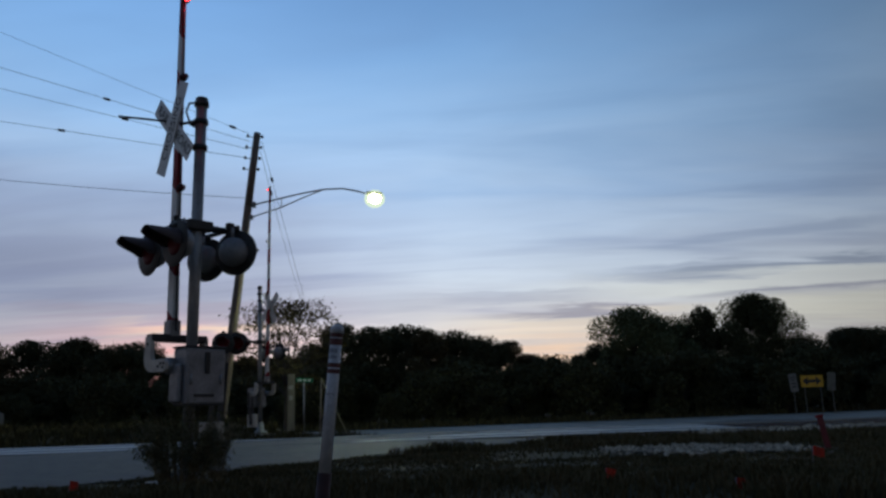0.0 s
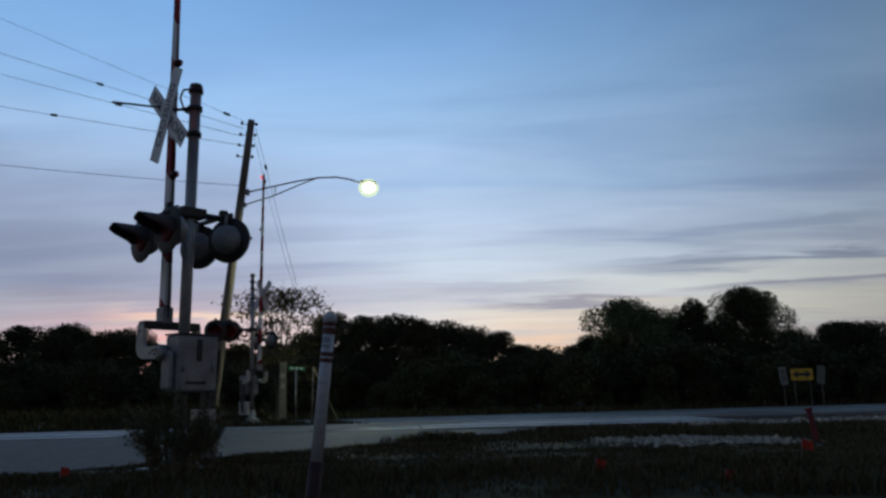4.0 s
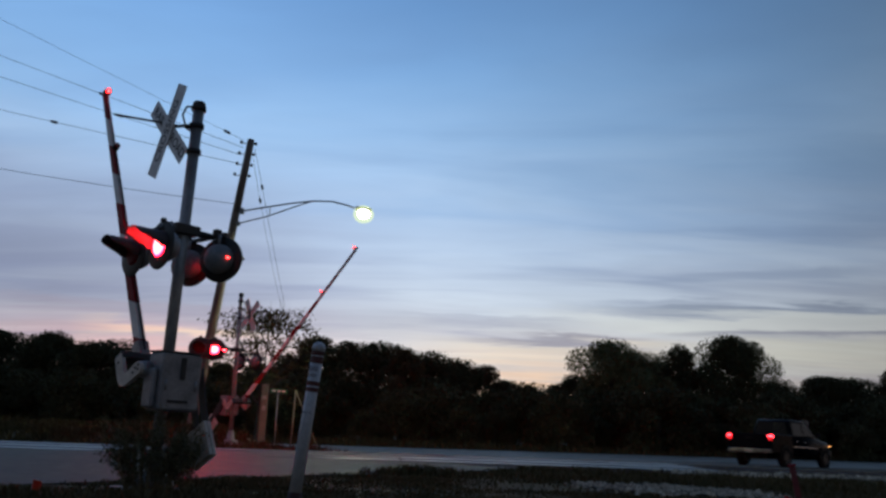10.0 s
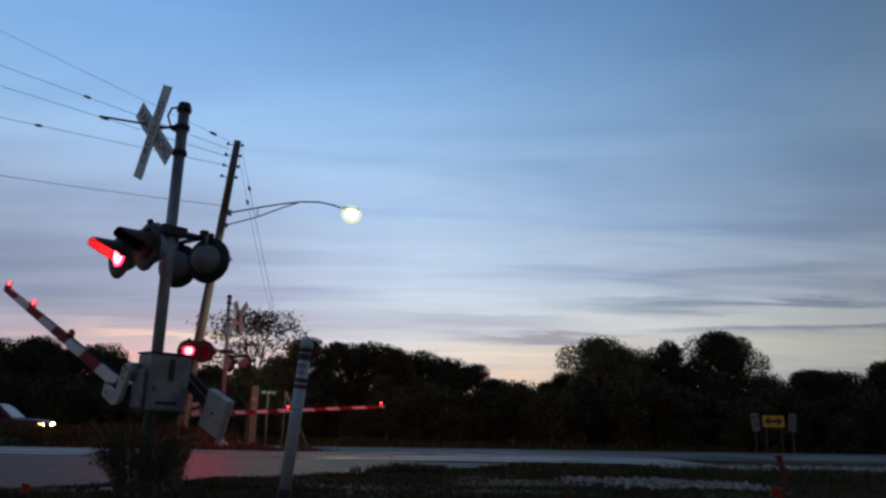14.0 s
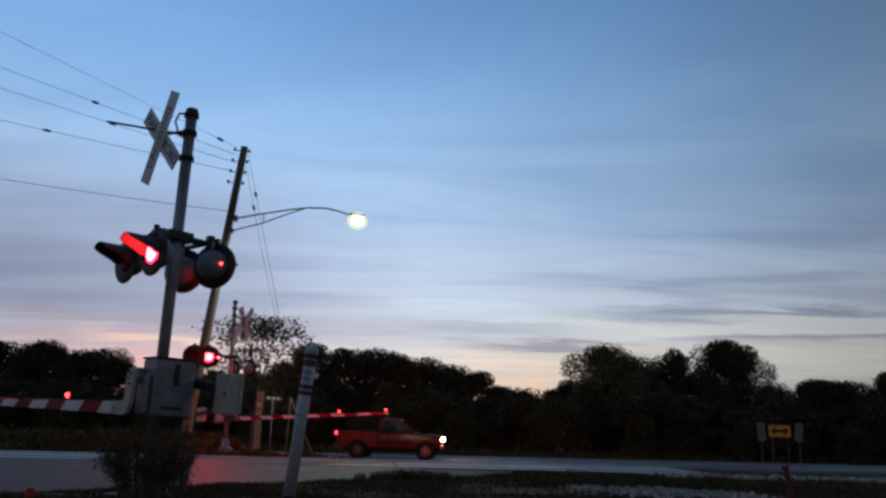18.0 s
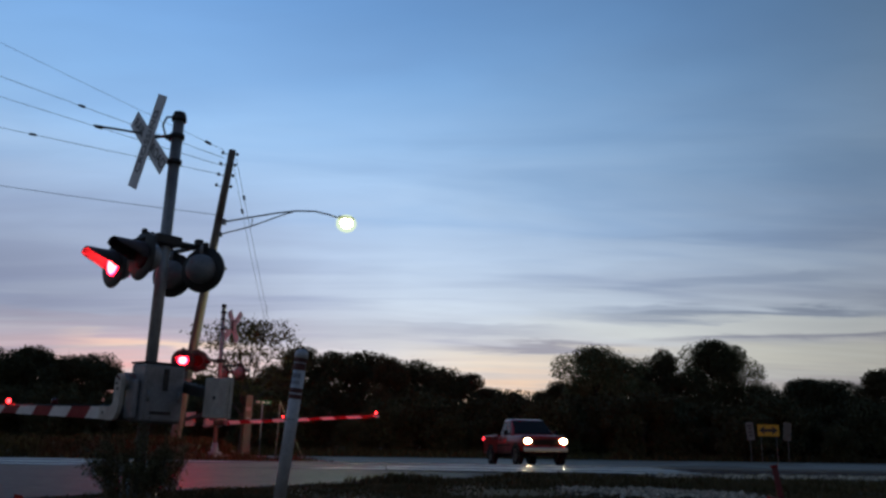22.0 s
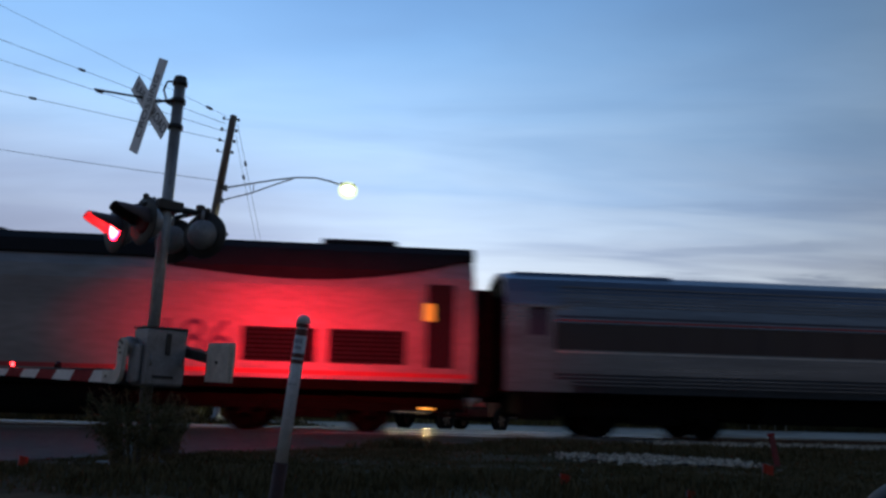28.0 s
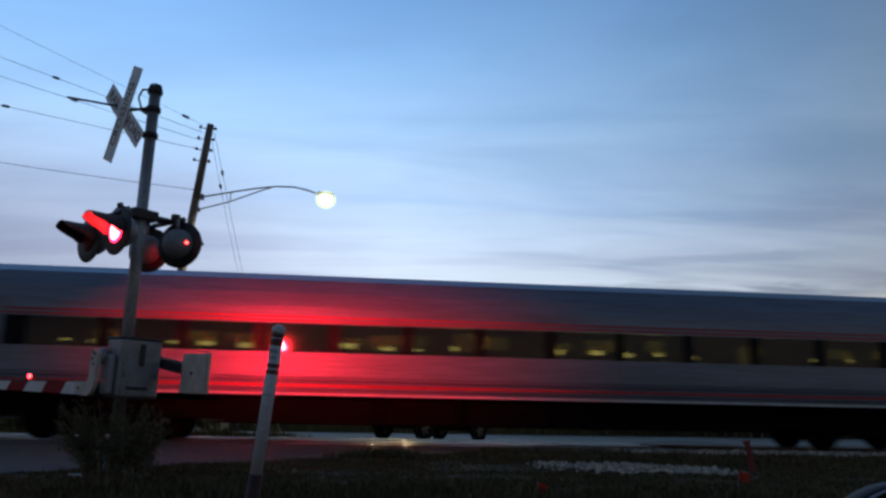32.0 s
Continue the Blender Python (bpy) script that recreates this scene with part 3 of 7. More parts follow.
RAILROT = Matrix.Rotation(TA, 3, "Z")
track = thing("railway_track", Matrix(), "single railway track with rusty rails on dark timber ties", "railway", kind="structure")
prof = [(-0.068, -0.17), (0.068, -0.17), (0.068, -0.155), (0.012, -0.14), (0.012, -0.045), (0.036, -0.032), (0.036, -0.004), (0.026, 0.0),
        (-0.026, 0.0), (-0.036, -0.004), (-0.036, -0.032), (-0.012, -0.045), (-0.012, -0.14), (-0.068, -0.155)]
for side in (-1, 1):
    bm = bmesh.new()
    ends = [[bm.verts.new(along_track(u, side * 0.7535 + y, z)) for y, z in prof] for u in (-160, 160)]
    n = len(prof)
    for i in range(n):
        f = bm.faces.new((ends[0][i], ends[1][i], ends[1][(i + 1) % n], ends[0][(i + 1) % n]))
        f.material_index = 1 if i in (6, 7, 8) else 0
    part("rail", bm, [RAILM, RAILTOP], track, "rusty steel rail with a bright running edge")

# the rougher track, past the crossing panels, with its ties
def over_road(u):
    return -13.5 < u < 4.4


bm = bmesh.new()
box(bm, (0, 0, 0), (0.23, 2.6, 0.18), None, 0.012)
tie0 = part("tie", bm, TIE, track)
tie0.location = along_track(4.9, 0, -0.24)
tie0.rotation_euler = (0, 0, TA)
u = -40.0
count = 0
while u < 60:
    if not over_road(u) and abs(u - 4.9) > 0.3:
        t2 = new("tie", tie0.data)
        t2.parent = track
        t2.location = along_track(u, random.uniform(-0.05, 0.05), -0.24)
        t2.rotation_euler = (0, 0, TA + random.uniform(-0.02, 0.02))
    u += 0.5
# concrete panels in and beside the gauge over the road
for v0, wid in ((-1.42, 1.02), (0.0, 1.30), (1.42, 1.02)):
    u = -13.2
    while u < 4.0:
        bm = bmesh.new()
        box(bm, (0, 0, 0), (2.38, wid, 0.12), None, 0.015)
        pn = part("panel", bm, PANEL, track)
        pn.location = along_track(u + 1.2, v0, -0.066)
        pn.rotation_euler = (0, 0, TA)
        u += 2.42


# worn steel edges along the crossing panels
for v0 in (-1.955, -0.90, -0.665, 0.665, 0.90, 1.955):
    bm = bmesh.new()
    box(bm, along_track(-4.5, v0, -0.004), (17.4, 0.05, 0.016), RAILROT, 0.004)
    part("edge_strip", bm, RAILTOP, track, "worn steel panel edge")


# ---- loose stone and grass ----
def scatter_stones(name, count, place, size, label, seed):
    """Many small broken stones in one mesh."""
    rnd = random.Random(seed)
    vs, fs = [], []
    for _ in range(count):
        x, y = place(rnd)
        r = size * rnd.uniform(0.5, 1.3)
        z = lie(x, y) + r * 0.25
        a = rnd.uniform(0, 6.28)
        b = len(vs)
        for k in range(5):
            w = a + k * 1.2566
            q = rnd.uniform(0.7, 1.25)
            vs.append((x + r * q * math.cos(w), y + r * q * math.sin(w), z + r * rnd.uniform(-0.25, 0.25)))
        vs.append((x + r * 0.2, y, z + r * rnd.uniform(0.5, 0.9)))
        vs.append((x, y, z - r * 0.6))
        for k in range(5):
            fs.append((b + k, b + (k + 1) % 5, b + 5))
            fs.append((b + (k + 1) % 5, b + k, b + 6))
    ob = from_data(name, vs, fs, STONE)
    return tagged(ob, label, "gravel", kind="stuff")


def gravel_place(r):
    x = r.triangular(1.75, 4.8, 3.5)
    y = 12.5 - 0.16 * (x - 1.9) + r.gauss(0, 0.42) + 0.35 * noise.noise(Vector((x * 1.3, 2, 0)))
    return x, y


scatter_stones("gravel_bank", 1500, gravel_place, 0.042, "pale crushed stones in a low bank beside the grass", 11)
scatter_stones("ballast_stones", 6000, lambda r: tuple((TC + TU * (lambda q: q if not over_road(q) else 5.0 + 16 * r.random())(r.uniform(-26, 30)) + TV * r.uniform(-3.1, -1.5)).to_2d()),
               0.05, "grey ballast stones along the rails", 12)


def on_pavement(x, y):
    p = Vector((x, y))
    w = (p - RC).dot(RN)
    s = (p - RC).dot(RD)
    if -60 < s < 33 and -5.3 < w < 5.75:
        return True
    v = track_v(x, y)
    if -2.9 < v < 4.1:
        return True
    h = (p - HC).dot(HN)
    g = (p - HC).dot(HD)
    return -4.5 < h < 6.5 or (-13.0 < h < -4.4 and -9.5 < g < 68.5)


def grass_patch(name, count, region, height, label, seed, width=0.012, blade=None):
    """Blades of rough grass, bent, in one mesh."""
    rnd = random.Random(seed)
    vs, fs = [], []
    tries = 0
    while len(fs) < 2 * count and tries < 6 * count:
        tries += 1
        x, y = rnd.uniform(*region[0]), rnd.uniform(*region[1])
        if on_pavement(x, y):
            continue
        bank = 0.8 < x < 5.2 and y < 13.6
        if bank and abs(y - 12.25 - 0.05 * x) < 0.8 and rnd.random() > 0.06:
            continue
        clump = noise.noise(Vector((x * 0.9, y * 0.9, 5)))
        if rnd.random() > 0.55 + 0.6 * clump:
            continue
        h = height * rnd.uniform(0.4, 1.2) * (1 + 0.8 * clump)
        if y < 13.6:
            h *= 1.0 - 0.6 * step(8.0, 9.6, y)
        a, lean = rnd.uniform(0, 6.28), rnd.uniform(0.1, 0.6) * h
        z = land(x, y) - 0.03
        w = width * rnd.uniform(0.6, 1.4)
        dx, dy = math.cos(a) * w, math.sin(a) * w
        lx, ly = -math.sin(a) * lean, math.cos(a) * lean
        b = len(vs)
        vs += [(x - dx, y - dy, z), (x + dx, y + dy, z), (x + dx * 0.7 + lx * 0.35, y + dy * 0.7 + ly * 0.35, z + h * 0.6),
               (x - dx * 0.7 + lx * 0.35, y - dy * 0.7 + ly * 0.35, z + h * 0.6), (x + lx, y + ly, z + h)]
        fs += [(b, b + 1, b + 2, b + 3), (b + 3, b + 2, b + 4)]
    return tagged(from_data(name, vs, fs, blade or BLADE), label, "grass", kind="stuff")


grass_patch("grass", 42000, ((-9, 9), (7.2, 13.2)), 0.12, "uneven dark grass on the near verge", 21)
grass_patch("grass", 16000, ((-2, 16), (12.8, 16.4)), 0.12, "low dark grass beside the railway bank", 22, 0.016)
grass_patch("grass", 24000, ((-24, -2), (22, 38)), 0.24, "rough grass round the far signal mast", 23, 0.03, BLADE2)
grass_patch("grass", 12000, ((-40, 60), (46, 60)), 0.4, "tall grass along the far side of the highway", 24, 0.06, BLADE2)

# ---- trees: tapered trunk, forking limbs, crown of many small leaf sprays ----
def tree_mesh(seed, height, spread, leaves, leaf, crown_base=0.25, lobes=9, feathery=False, cone=False):
    rnd = random.Random(seed)
    bm = bmesh.new()
    tr = height * 0.022
    top = Vector((rnd.uniform(-0.3, 0.3), rnd.uniform(-0.3, 0.3), height * 0.55))
    tube(bm, (0, 0, -0.5), top * 0.5, tr, tr * 0.75, 8, False)
    tube(bm, top * 0.5, top, tr * 0.75, tr * 0.4, 8, False)
    centres = []
    for i in range(lobes):
        f = (i + 0.5) / lobes
        zz = height * (crown_base + (1 - crown_base) * (f ** 0.9))
        a = i * 2.4 + rnd.uniform(-0.4, 0.4)
        if cone:
            rr = spread * (1.05 - f) * rnd.uniform(0.25, 0.6)
            size = spread * (0.55 - 0.38 * f)
        else:
            rr = spread * math.sqrt(max(0.05, 1 - (2 * f - 0.8) ** 2)) * rnd.uniform(0.4, 0.75)
            size = spread * rnd.uniform(0.32, 0.5)
        c = Vector((rr * math.cos(a), rr * math.sin(a), min(zz, height - size * 0.7)))
        centres.append((c, size))
        s = top * rnd.uniform(0.35, 0.95)
        midp = (s + c) / 2 + Vector((0, 0, height * 0.04))
        tube(bm, s, midp, tr * 0.38, tr * 0.25, 6, False)
        tube(bm, midp, c, tr * 0.25, tr * 0.1, 5, False)
        for k in range(5):
            d = Vector((rnd.gauss(0, 1), rnd.gauss(0, 1), rnd.gauss(0.4, 0.7))).normalized()
            tube(bm, c.lerp(midp, 0.3), c + d * size * rnd.uniform(0.7, 1.05), tr * 0.09, tr * 0.03, 4, False)
    me = bpy.data.meshes.new("trunk")
    bm.to_mesh(me)
    bm.free()
    me.materials.append(BARK)
    vs, fs = [], []
    for _ in range(leaves):
        c, size = rnd.choice(centres)
        d = Vector((rnd.gauss(0, 1), rnd.gauss(0, 1), rnd.gauss(0, 1))).normalized()
        rad = size * (rnd.random() ** (0.33 if not feathery else 0.25)) * (rnd.uniform(0.86, 1.04) if not feathery else rnd.uniform(0.75, 1.15))
        p = c + Vector((d.x * rad, d.y * rad, d.z * rad * (0.8 if not feathery else 0.45)))
        q = Euler((rnd.uniform(-1, 1), rnd.uniform(-1, 1), rnd.uniform(0, 6.28))).to_matrix()
        l = leaf * rnd.uniform(0.5, 1.3)
        b = len(vs)
        for x, y in ((-l, 0), (0, -l * 0.45), (l, 0), (0, l * 0.45)):
            vs.append(p + q @ Vector((x, y, abs(x) * 0.2)))
        fs.append((b, b + 1, b + 2, b + 3))
    mc = bpy.data.meshes.new("crown")
    mc.from_pydata([tuple(v) for v in vs], [], fs)
    return me, mc


def plant_tree(meshes, x, y, turn, size, label, late=False, group=""):
    t = thing("tree", pose(x, y, lie(x, y) + 0.14, 0, 0, turn), label, "tree", group)
    t.scale = (size, size, size)
    a = new("trunk", meshes[0])
    a.parent = t
    c = new("crown", meshes[1])
    c.parent = t
    return t


KINDS = []
for i in range(6):
    k = tree_mesh(100 + i, 8.0, 3.3 + 0.4 * (i % 3), 15000, 0.15, 0.10, 13)
    k[1].materials.append(LEAF if i % 3 else LEAF2)
    KINDS.append(k)
OAK = tree_mesh(210, 9.5, 4.8, 44000, 0.14, 0.12, 26)
OAK[1].materials.append(mat("oak_leaves", (0.060, 0.066, 0.034), 0.9, second=(0.090, 0.098, 0.048), scale=0.8, mix=0.5, random=0.15, spec=0.06))
PALE = tree_mesh(215, 8.0, 3.5, 30000, 0.11, 0.10, 18)
PALE[1].materials.append(mat("leaves_pale", (0.12, 0.135, 0.068), 0.9, second=(0.18, 0.20, 0.10), scale=0.8, mix=0.5, random=0.15, spec=0.06))
LACE = tree_mesh(220, 6.2, 3.0, 4200, 0.10, 0.30, 13, feathery=True)
LACE[1].materials.append(LEAF2)
BUSH = tree_mesh(230, 3.2, 2.2, 6500, 0.12, 0.05, 9)
BUSH[1].materials.append(LEAF)

# skyline: (bearing in hundredths to the right, distance, height)
SKY = [(-62, 66, 7.8), (-57, 70, 8.1), (-53, 64, 7.5), (-49.5, 68, 7.8), (-46, 64, 6.9), (-43.5, 66, 7.4), (-40, 74, 6.6), (-36, 76, 6.2), (-32, 72, 6.0), (-28, 66, 5.6), (-24, 66, 5.8),
       (-20, 64, 6.6), (-16.5, 66, 8.0), (-12.5, 64, 7.6), (-9, 66, 8.0), (-5.5, 64, 7.0), (-2, 66, 7.2), (1.5, 64, 6.5), (4.5, 70, 6.4), (7.5, 72, 5.4), (10.5, 80, 5.2), (13.5, 78, 5.4),
       (16.0, 70, 6.0), (42.5, 70, 6.2), (45.5, 70, 6.5), (48.5, 66, 6.3), (52, 68, 6.5), (55.5, 66, 7.0), (59, 66, 7.4), (63, 68, 7.6), (25, 72, 7.0), (31, 74, 7.0), (27, 70, 7.6)]
for i, (b, d, h) in enumerate(SKY):
    k = KINDS[i % 6]
    plant_tree(k, b / 100 * d, d + (i % 3) * 1.5, 57 * i, h / 8.0, "dense dark broadleaf tree in the wood behind the highway", group="wood behind the highway")
for b, d, h in ((19.8, 66, 8.5), (22.8, 68, 7.9)):
    plant_tree(PALE, b / 100 * d, d, b * 9, h / 8.0, "rounded paler green tree standing over the wood", group="wood behind the highway")
slim = plant_tree(KINDS[4], 0.286 * 70, 70, 20, 1.08, "pointed dark tree beside a large oak", group="wood behind the highway")
slim.scale = (0.62, 0.62, 1.10)
oak = plant_tree(OAK, 0.352 * 68, 68, 75, 0.98, "large spreading oak, the tallest of the wood", group="wood behind the highway")
oak.scale = (0.76, 0.76, 0.99)
plant_tree(LACE, -0.232 * 42, 42, 10, 1.18, "feathery thin-leaved tree behind the far signal mast")
for i in range(36):
    b = -0.68 + 1.36 * i / 35
    d = 63.5 + 1.5 * math.sin(i * 1.3)
    plant_tree(BUSH, b * d, d, 43 * i, 1.3 + 0.2 * math.sin(i * 2.3), "dark bush at the foot of the wood", group="undergrowth of the wood")
for i in range(34):
    b = -0.66 + 1.32 * i / 33
    d = 58 + 2.5 * math.sin(i * 2.1)
    plant_tree(BUSH, b * d, d, 71 * i, 1.0 + 0.35 * math.sin(i * 1.7), "dark bush at the foot of the wood", group="undergrowth of the wood")

# ---- crossing signals: mast, crossbuck, flashing lights, gate with its counterweight ----
FLASH_ON, FLASH_HALF, FLASH_REF = 4.35, 0.785, 27.9     # lights start; seconds a side; a change from the inner to the outer light
KEYED = []                                              # (thing, rows) for motions()


def flash_state(t):
    """0: all dark, 1: the outer lights, 2: the inner lights."""
    if t < FLASH_ON - 0.001:
        return 0
    k = math.floor((t - FLASH_REF) / FLASH_HALF + 1e-6)
    return 1 if k % 2 == 0 else 2


def flash_rows(side, dark, lit, lead=0.0):
    """Rows for a shutter or bulb that is lit while flash_state is side (0: steadily, once the lights are on)."""
    def at(t):
        s = flash_state(t + lead)
        return lit if (s == side or (side == 0 and s)) else dark
    rows = [(0.0, at(0.0))]
    times = [FLASH_ON] + [FLASH_REF + k * FLASH_HALF for k in range(-40, 10)]
    for t in sorted(times):
        if FLASH_ON - 0.001 <= t < 31.95:
            t = math.floor((t - lead) * 30) / 30
            a, b = at(t - 0.2), at(t + 0.2)
            if a is not b:
                rows += [(t, a), (t + 1 / 30, b)]
    rows.append((32.0, at(32.0)))
    return rows


def crossbuck_blade(parent, turn, z, y):
    bm = bmesh.new()
    box(bm, (0, 0, 0), (1.20, 0.012, 0.229), None, 0.004)
    b = part("blade", bm, WHITER, parent, "white reflective blade with dark lettering")
    b.matrix_local = pose(0, y, z, 0, turn, 0)
    return b


def text_mesh(name, words, size, material, parent, m):
    """Lettering cut as a thin mesh."""
    cu = bpy.data.curves.new(name, "FONT")
    cu.body, cu.size, cu.align_x, cu.align_y, cu.extrude = words, size, "CENTER", "CENTER", 0.0015
    tmp = bpy.data.objects.new(name, cu)
    scene.collection.objects.link(tmp)
    bpy.context.view_layer.update()
    me = bpy.data.meshes.new_from_object(tmp.evaluated_get(bpy.context.evaluated_depsgraph_get()))
    bpy.data.objects.remove(tmp)
    me.materials.clear()
    me.materials.append(material)
    ob = new(name, me)
    ob.parent = parent
    ob.matrix_local = m
    return ob


HOUSING = mat("housing_grey", (0.30, 0.305, 0.32), 0.5, 0.2, second=(0.21, 0.21, 0.22), scale=5, mix=0.4, bump=0.06)
VISOR = mat("visor_black", (0.085, 0.062, 0.068), 0.6, second=(0.115, 0.09, 0.095), scale=8, mix=0.4)


def lens_rows(side, lead=0.0):
    """Rows for a two-faced lens disc: it turns half round, the lit face outwards while its side flashes."""
    rows, now = [(0.0, pose(0, 0.008, 0, 0, 0, 0))], 0
    base = [r for r in flash_rows(side, 0, 1, lead)]
    for (t0, a), (t1, b) in zip(base, base[1:]):
        if a != b:
            for k, turn in enumerate((0, 84, 168, 180)):
                rows.append((t0 + (k - 1) / 30, pose(0, 0.008, 0, 0, 0, (now + turn) % 360)))
            now += 180
    rows.append((32.0, pose(0, 0.008, 0, 0, 0, now % 360)))
    return rows


def flasher(parent, x, y, z, aim, side, beam=0.0, peep=0, lead=0.0):
    """One light: round backplate, domed housing, visor and red lens; a lamp that throws a beam has a shutter, the
    others a turning lens disc, both added to imitate switching.
    """
    bm = bmesh.new()
    q = Matrix.Rotation(radians(90), 4, "X")                       # turned about y: the lamp looks along +y
    lathe(bm, [(0.004, 0.17), (0.05, 0.185), (0.12, 0.175), (0.18, 0.13), (0.21, 0.06), (0.215, 0.01)], 24, q)
    tube(bm, (0, -0.10, 0.17), (0, -0.10, 0.30), 0.022, 0.022, 8)
    if not beam:                                                   # hollow in front, so that the disc can turn
        for f in [f for f in bm.faces if len(f.verts) == 24 and f.calc_center_median().y > -0.02]:
            bm.faces.remove(f)
    head = part("signal_light", bm, HOUSING, parent, "round signal light with a domed grey housing")
    head.matrix_local = pose(x, y, z, 0, 0, aim)
    bm = bmesh.new()
    lathe(bm, [(-0.004, 0.140), (-0.004, 0.278), (0.004, 0.288), (0.010, 0.286), (0.010, 0.140)], 36, q, cap=False)
    part("backplate", bm, BLACKP, head, "round black backplate")
    bm = bmesh.new()
    box(bm, (0, 0.0, 0.295), (0.07, 0.05, 0.05), None, 0.012)
    part("plate_clip", bm, BLACKP, head)
    # visor: the upper half of a tube, blunt in front, cut back at the sides
    bm = bmesh.new()
    n = 24
    rows = []
    for r in (0.165, 0.159):
        a0, a1 = radians(-14), radians(194)
        ring0, ring1 = [], []
        for i in range(n + 1):
            a = a0 + (a1 - a0) * i / n
            length = 0.07 + 0.29 * step(-0.30, 0.70, math.sin(a))
            ring0.append(bm.verts.new((r * math.cos(a), 0.005, r * math.sin(a))))
            ring1.append(bm.verts.new((r * math.cos(a), length, r * math.sin(a) - 0.02 * length)))
        rows.append((ring0, ring1))
    for ring0, ring1 in rows:
        for i in range(n):
            f = bm.faces.new((ring0[i], ring0[i + 1], ring1[i + 1], ring1[i]))
            f.smooth = True
    (a0, a1), (b0, b1) = rows
    for i in range(n):
        bm.faces.new((a1[i], a1[i + 1], b1[i + 1], b1[i]))
    part("visor", bm, VISOR, head, "black visor over the lens")
    bm = bmesh.new()
    if beam:
        lathe(bm, [(0.0, 0.126), (-0.012, 0.118), (-0.016, 0.100)], 28, q, cap=False)
        lathe(bm, [(-0.016, 0.100), (-0.022, 0.05), (-0.024, 0.01)], 28, q, 1)
        part("lens", bm, [REDGLOW, REDCORE], head, "red signal lens")
        # added part: blocks the lens and beam to imitate the lamp going out
        bm = bmesh.new()
        lathe(bm, [(0.055, 0.137), (0.050, 0.137), (0.0, 0.140), (-0.003, 0.136), (-0.010, 0.09), (-0.012, 0.004)], 28, Matrix.Translation((0, 0, -0.142)) @ q)
        cover = part("shutter", bm, REDDARK, head, "added dark red shutter that blocks the lens while unlit")
        KEYED.append((cover, flash_rows(side, pose(0, 0.062, 0.142, 0, 0, 0), pose(0, 0.062, 0.140, 85, 0, 0), lead)))
    else:
        # dark face towards +y, lit face towards -y
        lathe(bm, [(0.006, 0.151), (0.0, 0.151), (-0.012, 0.13), (-0.020, 0.08), (-0.023, 0.004)], 30, q, 0)
        lathe(bm, [(0.008, 0.142), (0.012, 0.136), (0.016, 0.118)], 30, q, 1, cap=False)
        lathe(bm, [(0.016, 0.118), (0.022, 0.06), (0.024, 0.004)], 30, q, 2)
        disc = part("lens", bm, [REDDARK, REDGLOW, REDCORE], head, "red signal lens")
        KEYED.append((disc, lens_rows(side, lead)))
    if peep:
        bm = bmesh.new()
        lathe(bm, [(0.0, 0.011), (0.03, 0.011)], 10, q)
        p = part("peep_light", bm, PEEPGLOW, head, "small red tell-tale")
        KEYED.append((p, flash_rows(side, pose(peep * 0.165, -0.06, 0.0), pose(peep * 0.165, -0.135, 0.0), lead)))
    if beam:
        d = bpy.data.lights.new("signal_beam", "SPOT")
        d.energy, d.color, d.shadow_soft_size, d.spot_size, d.spot_blend = beam, (1.0, 0.013, 0.027), 0.02, radians(82), 1.0
        lo = new("signal_beam", d)
        lo.parent = head
        # the ribbed lens spreads the beam sideways and keeps it low
        lo.matrix_local = pose(0, 0.0295, 0, 85, 0, 9) @ Matrix.Diagonal((1.0, 0.38, 1.0, 1.0))
    return head


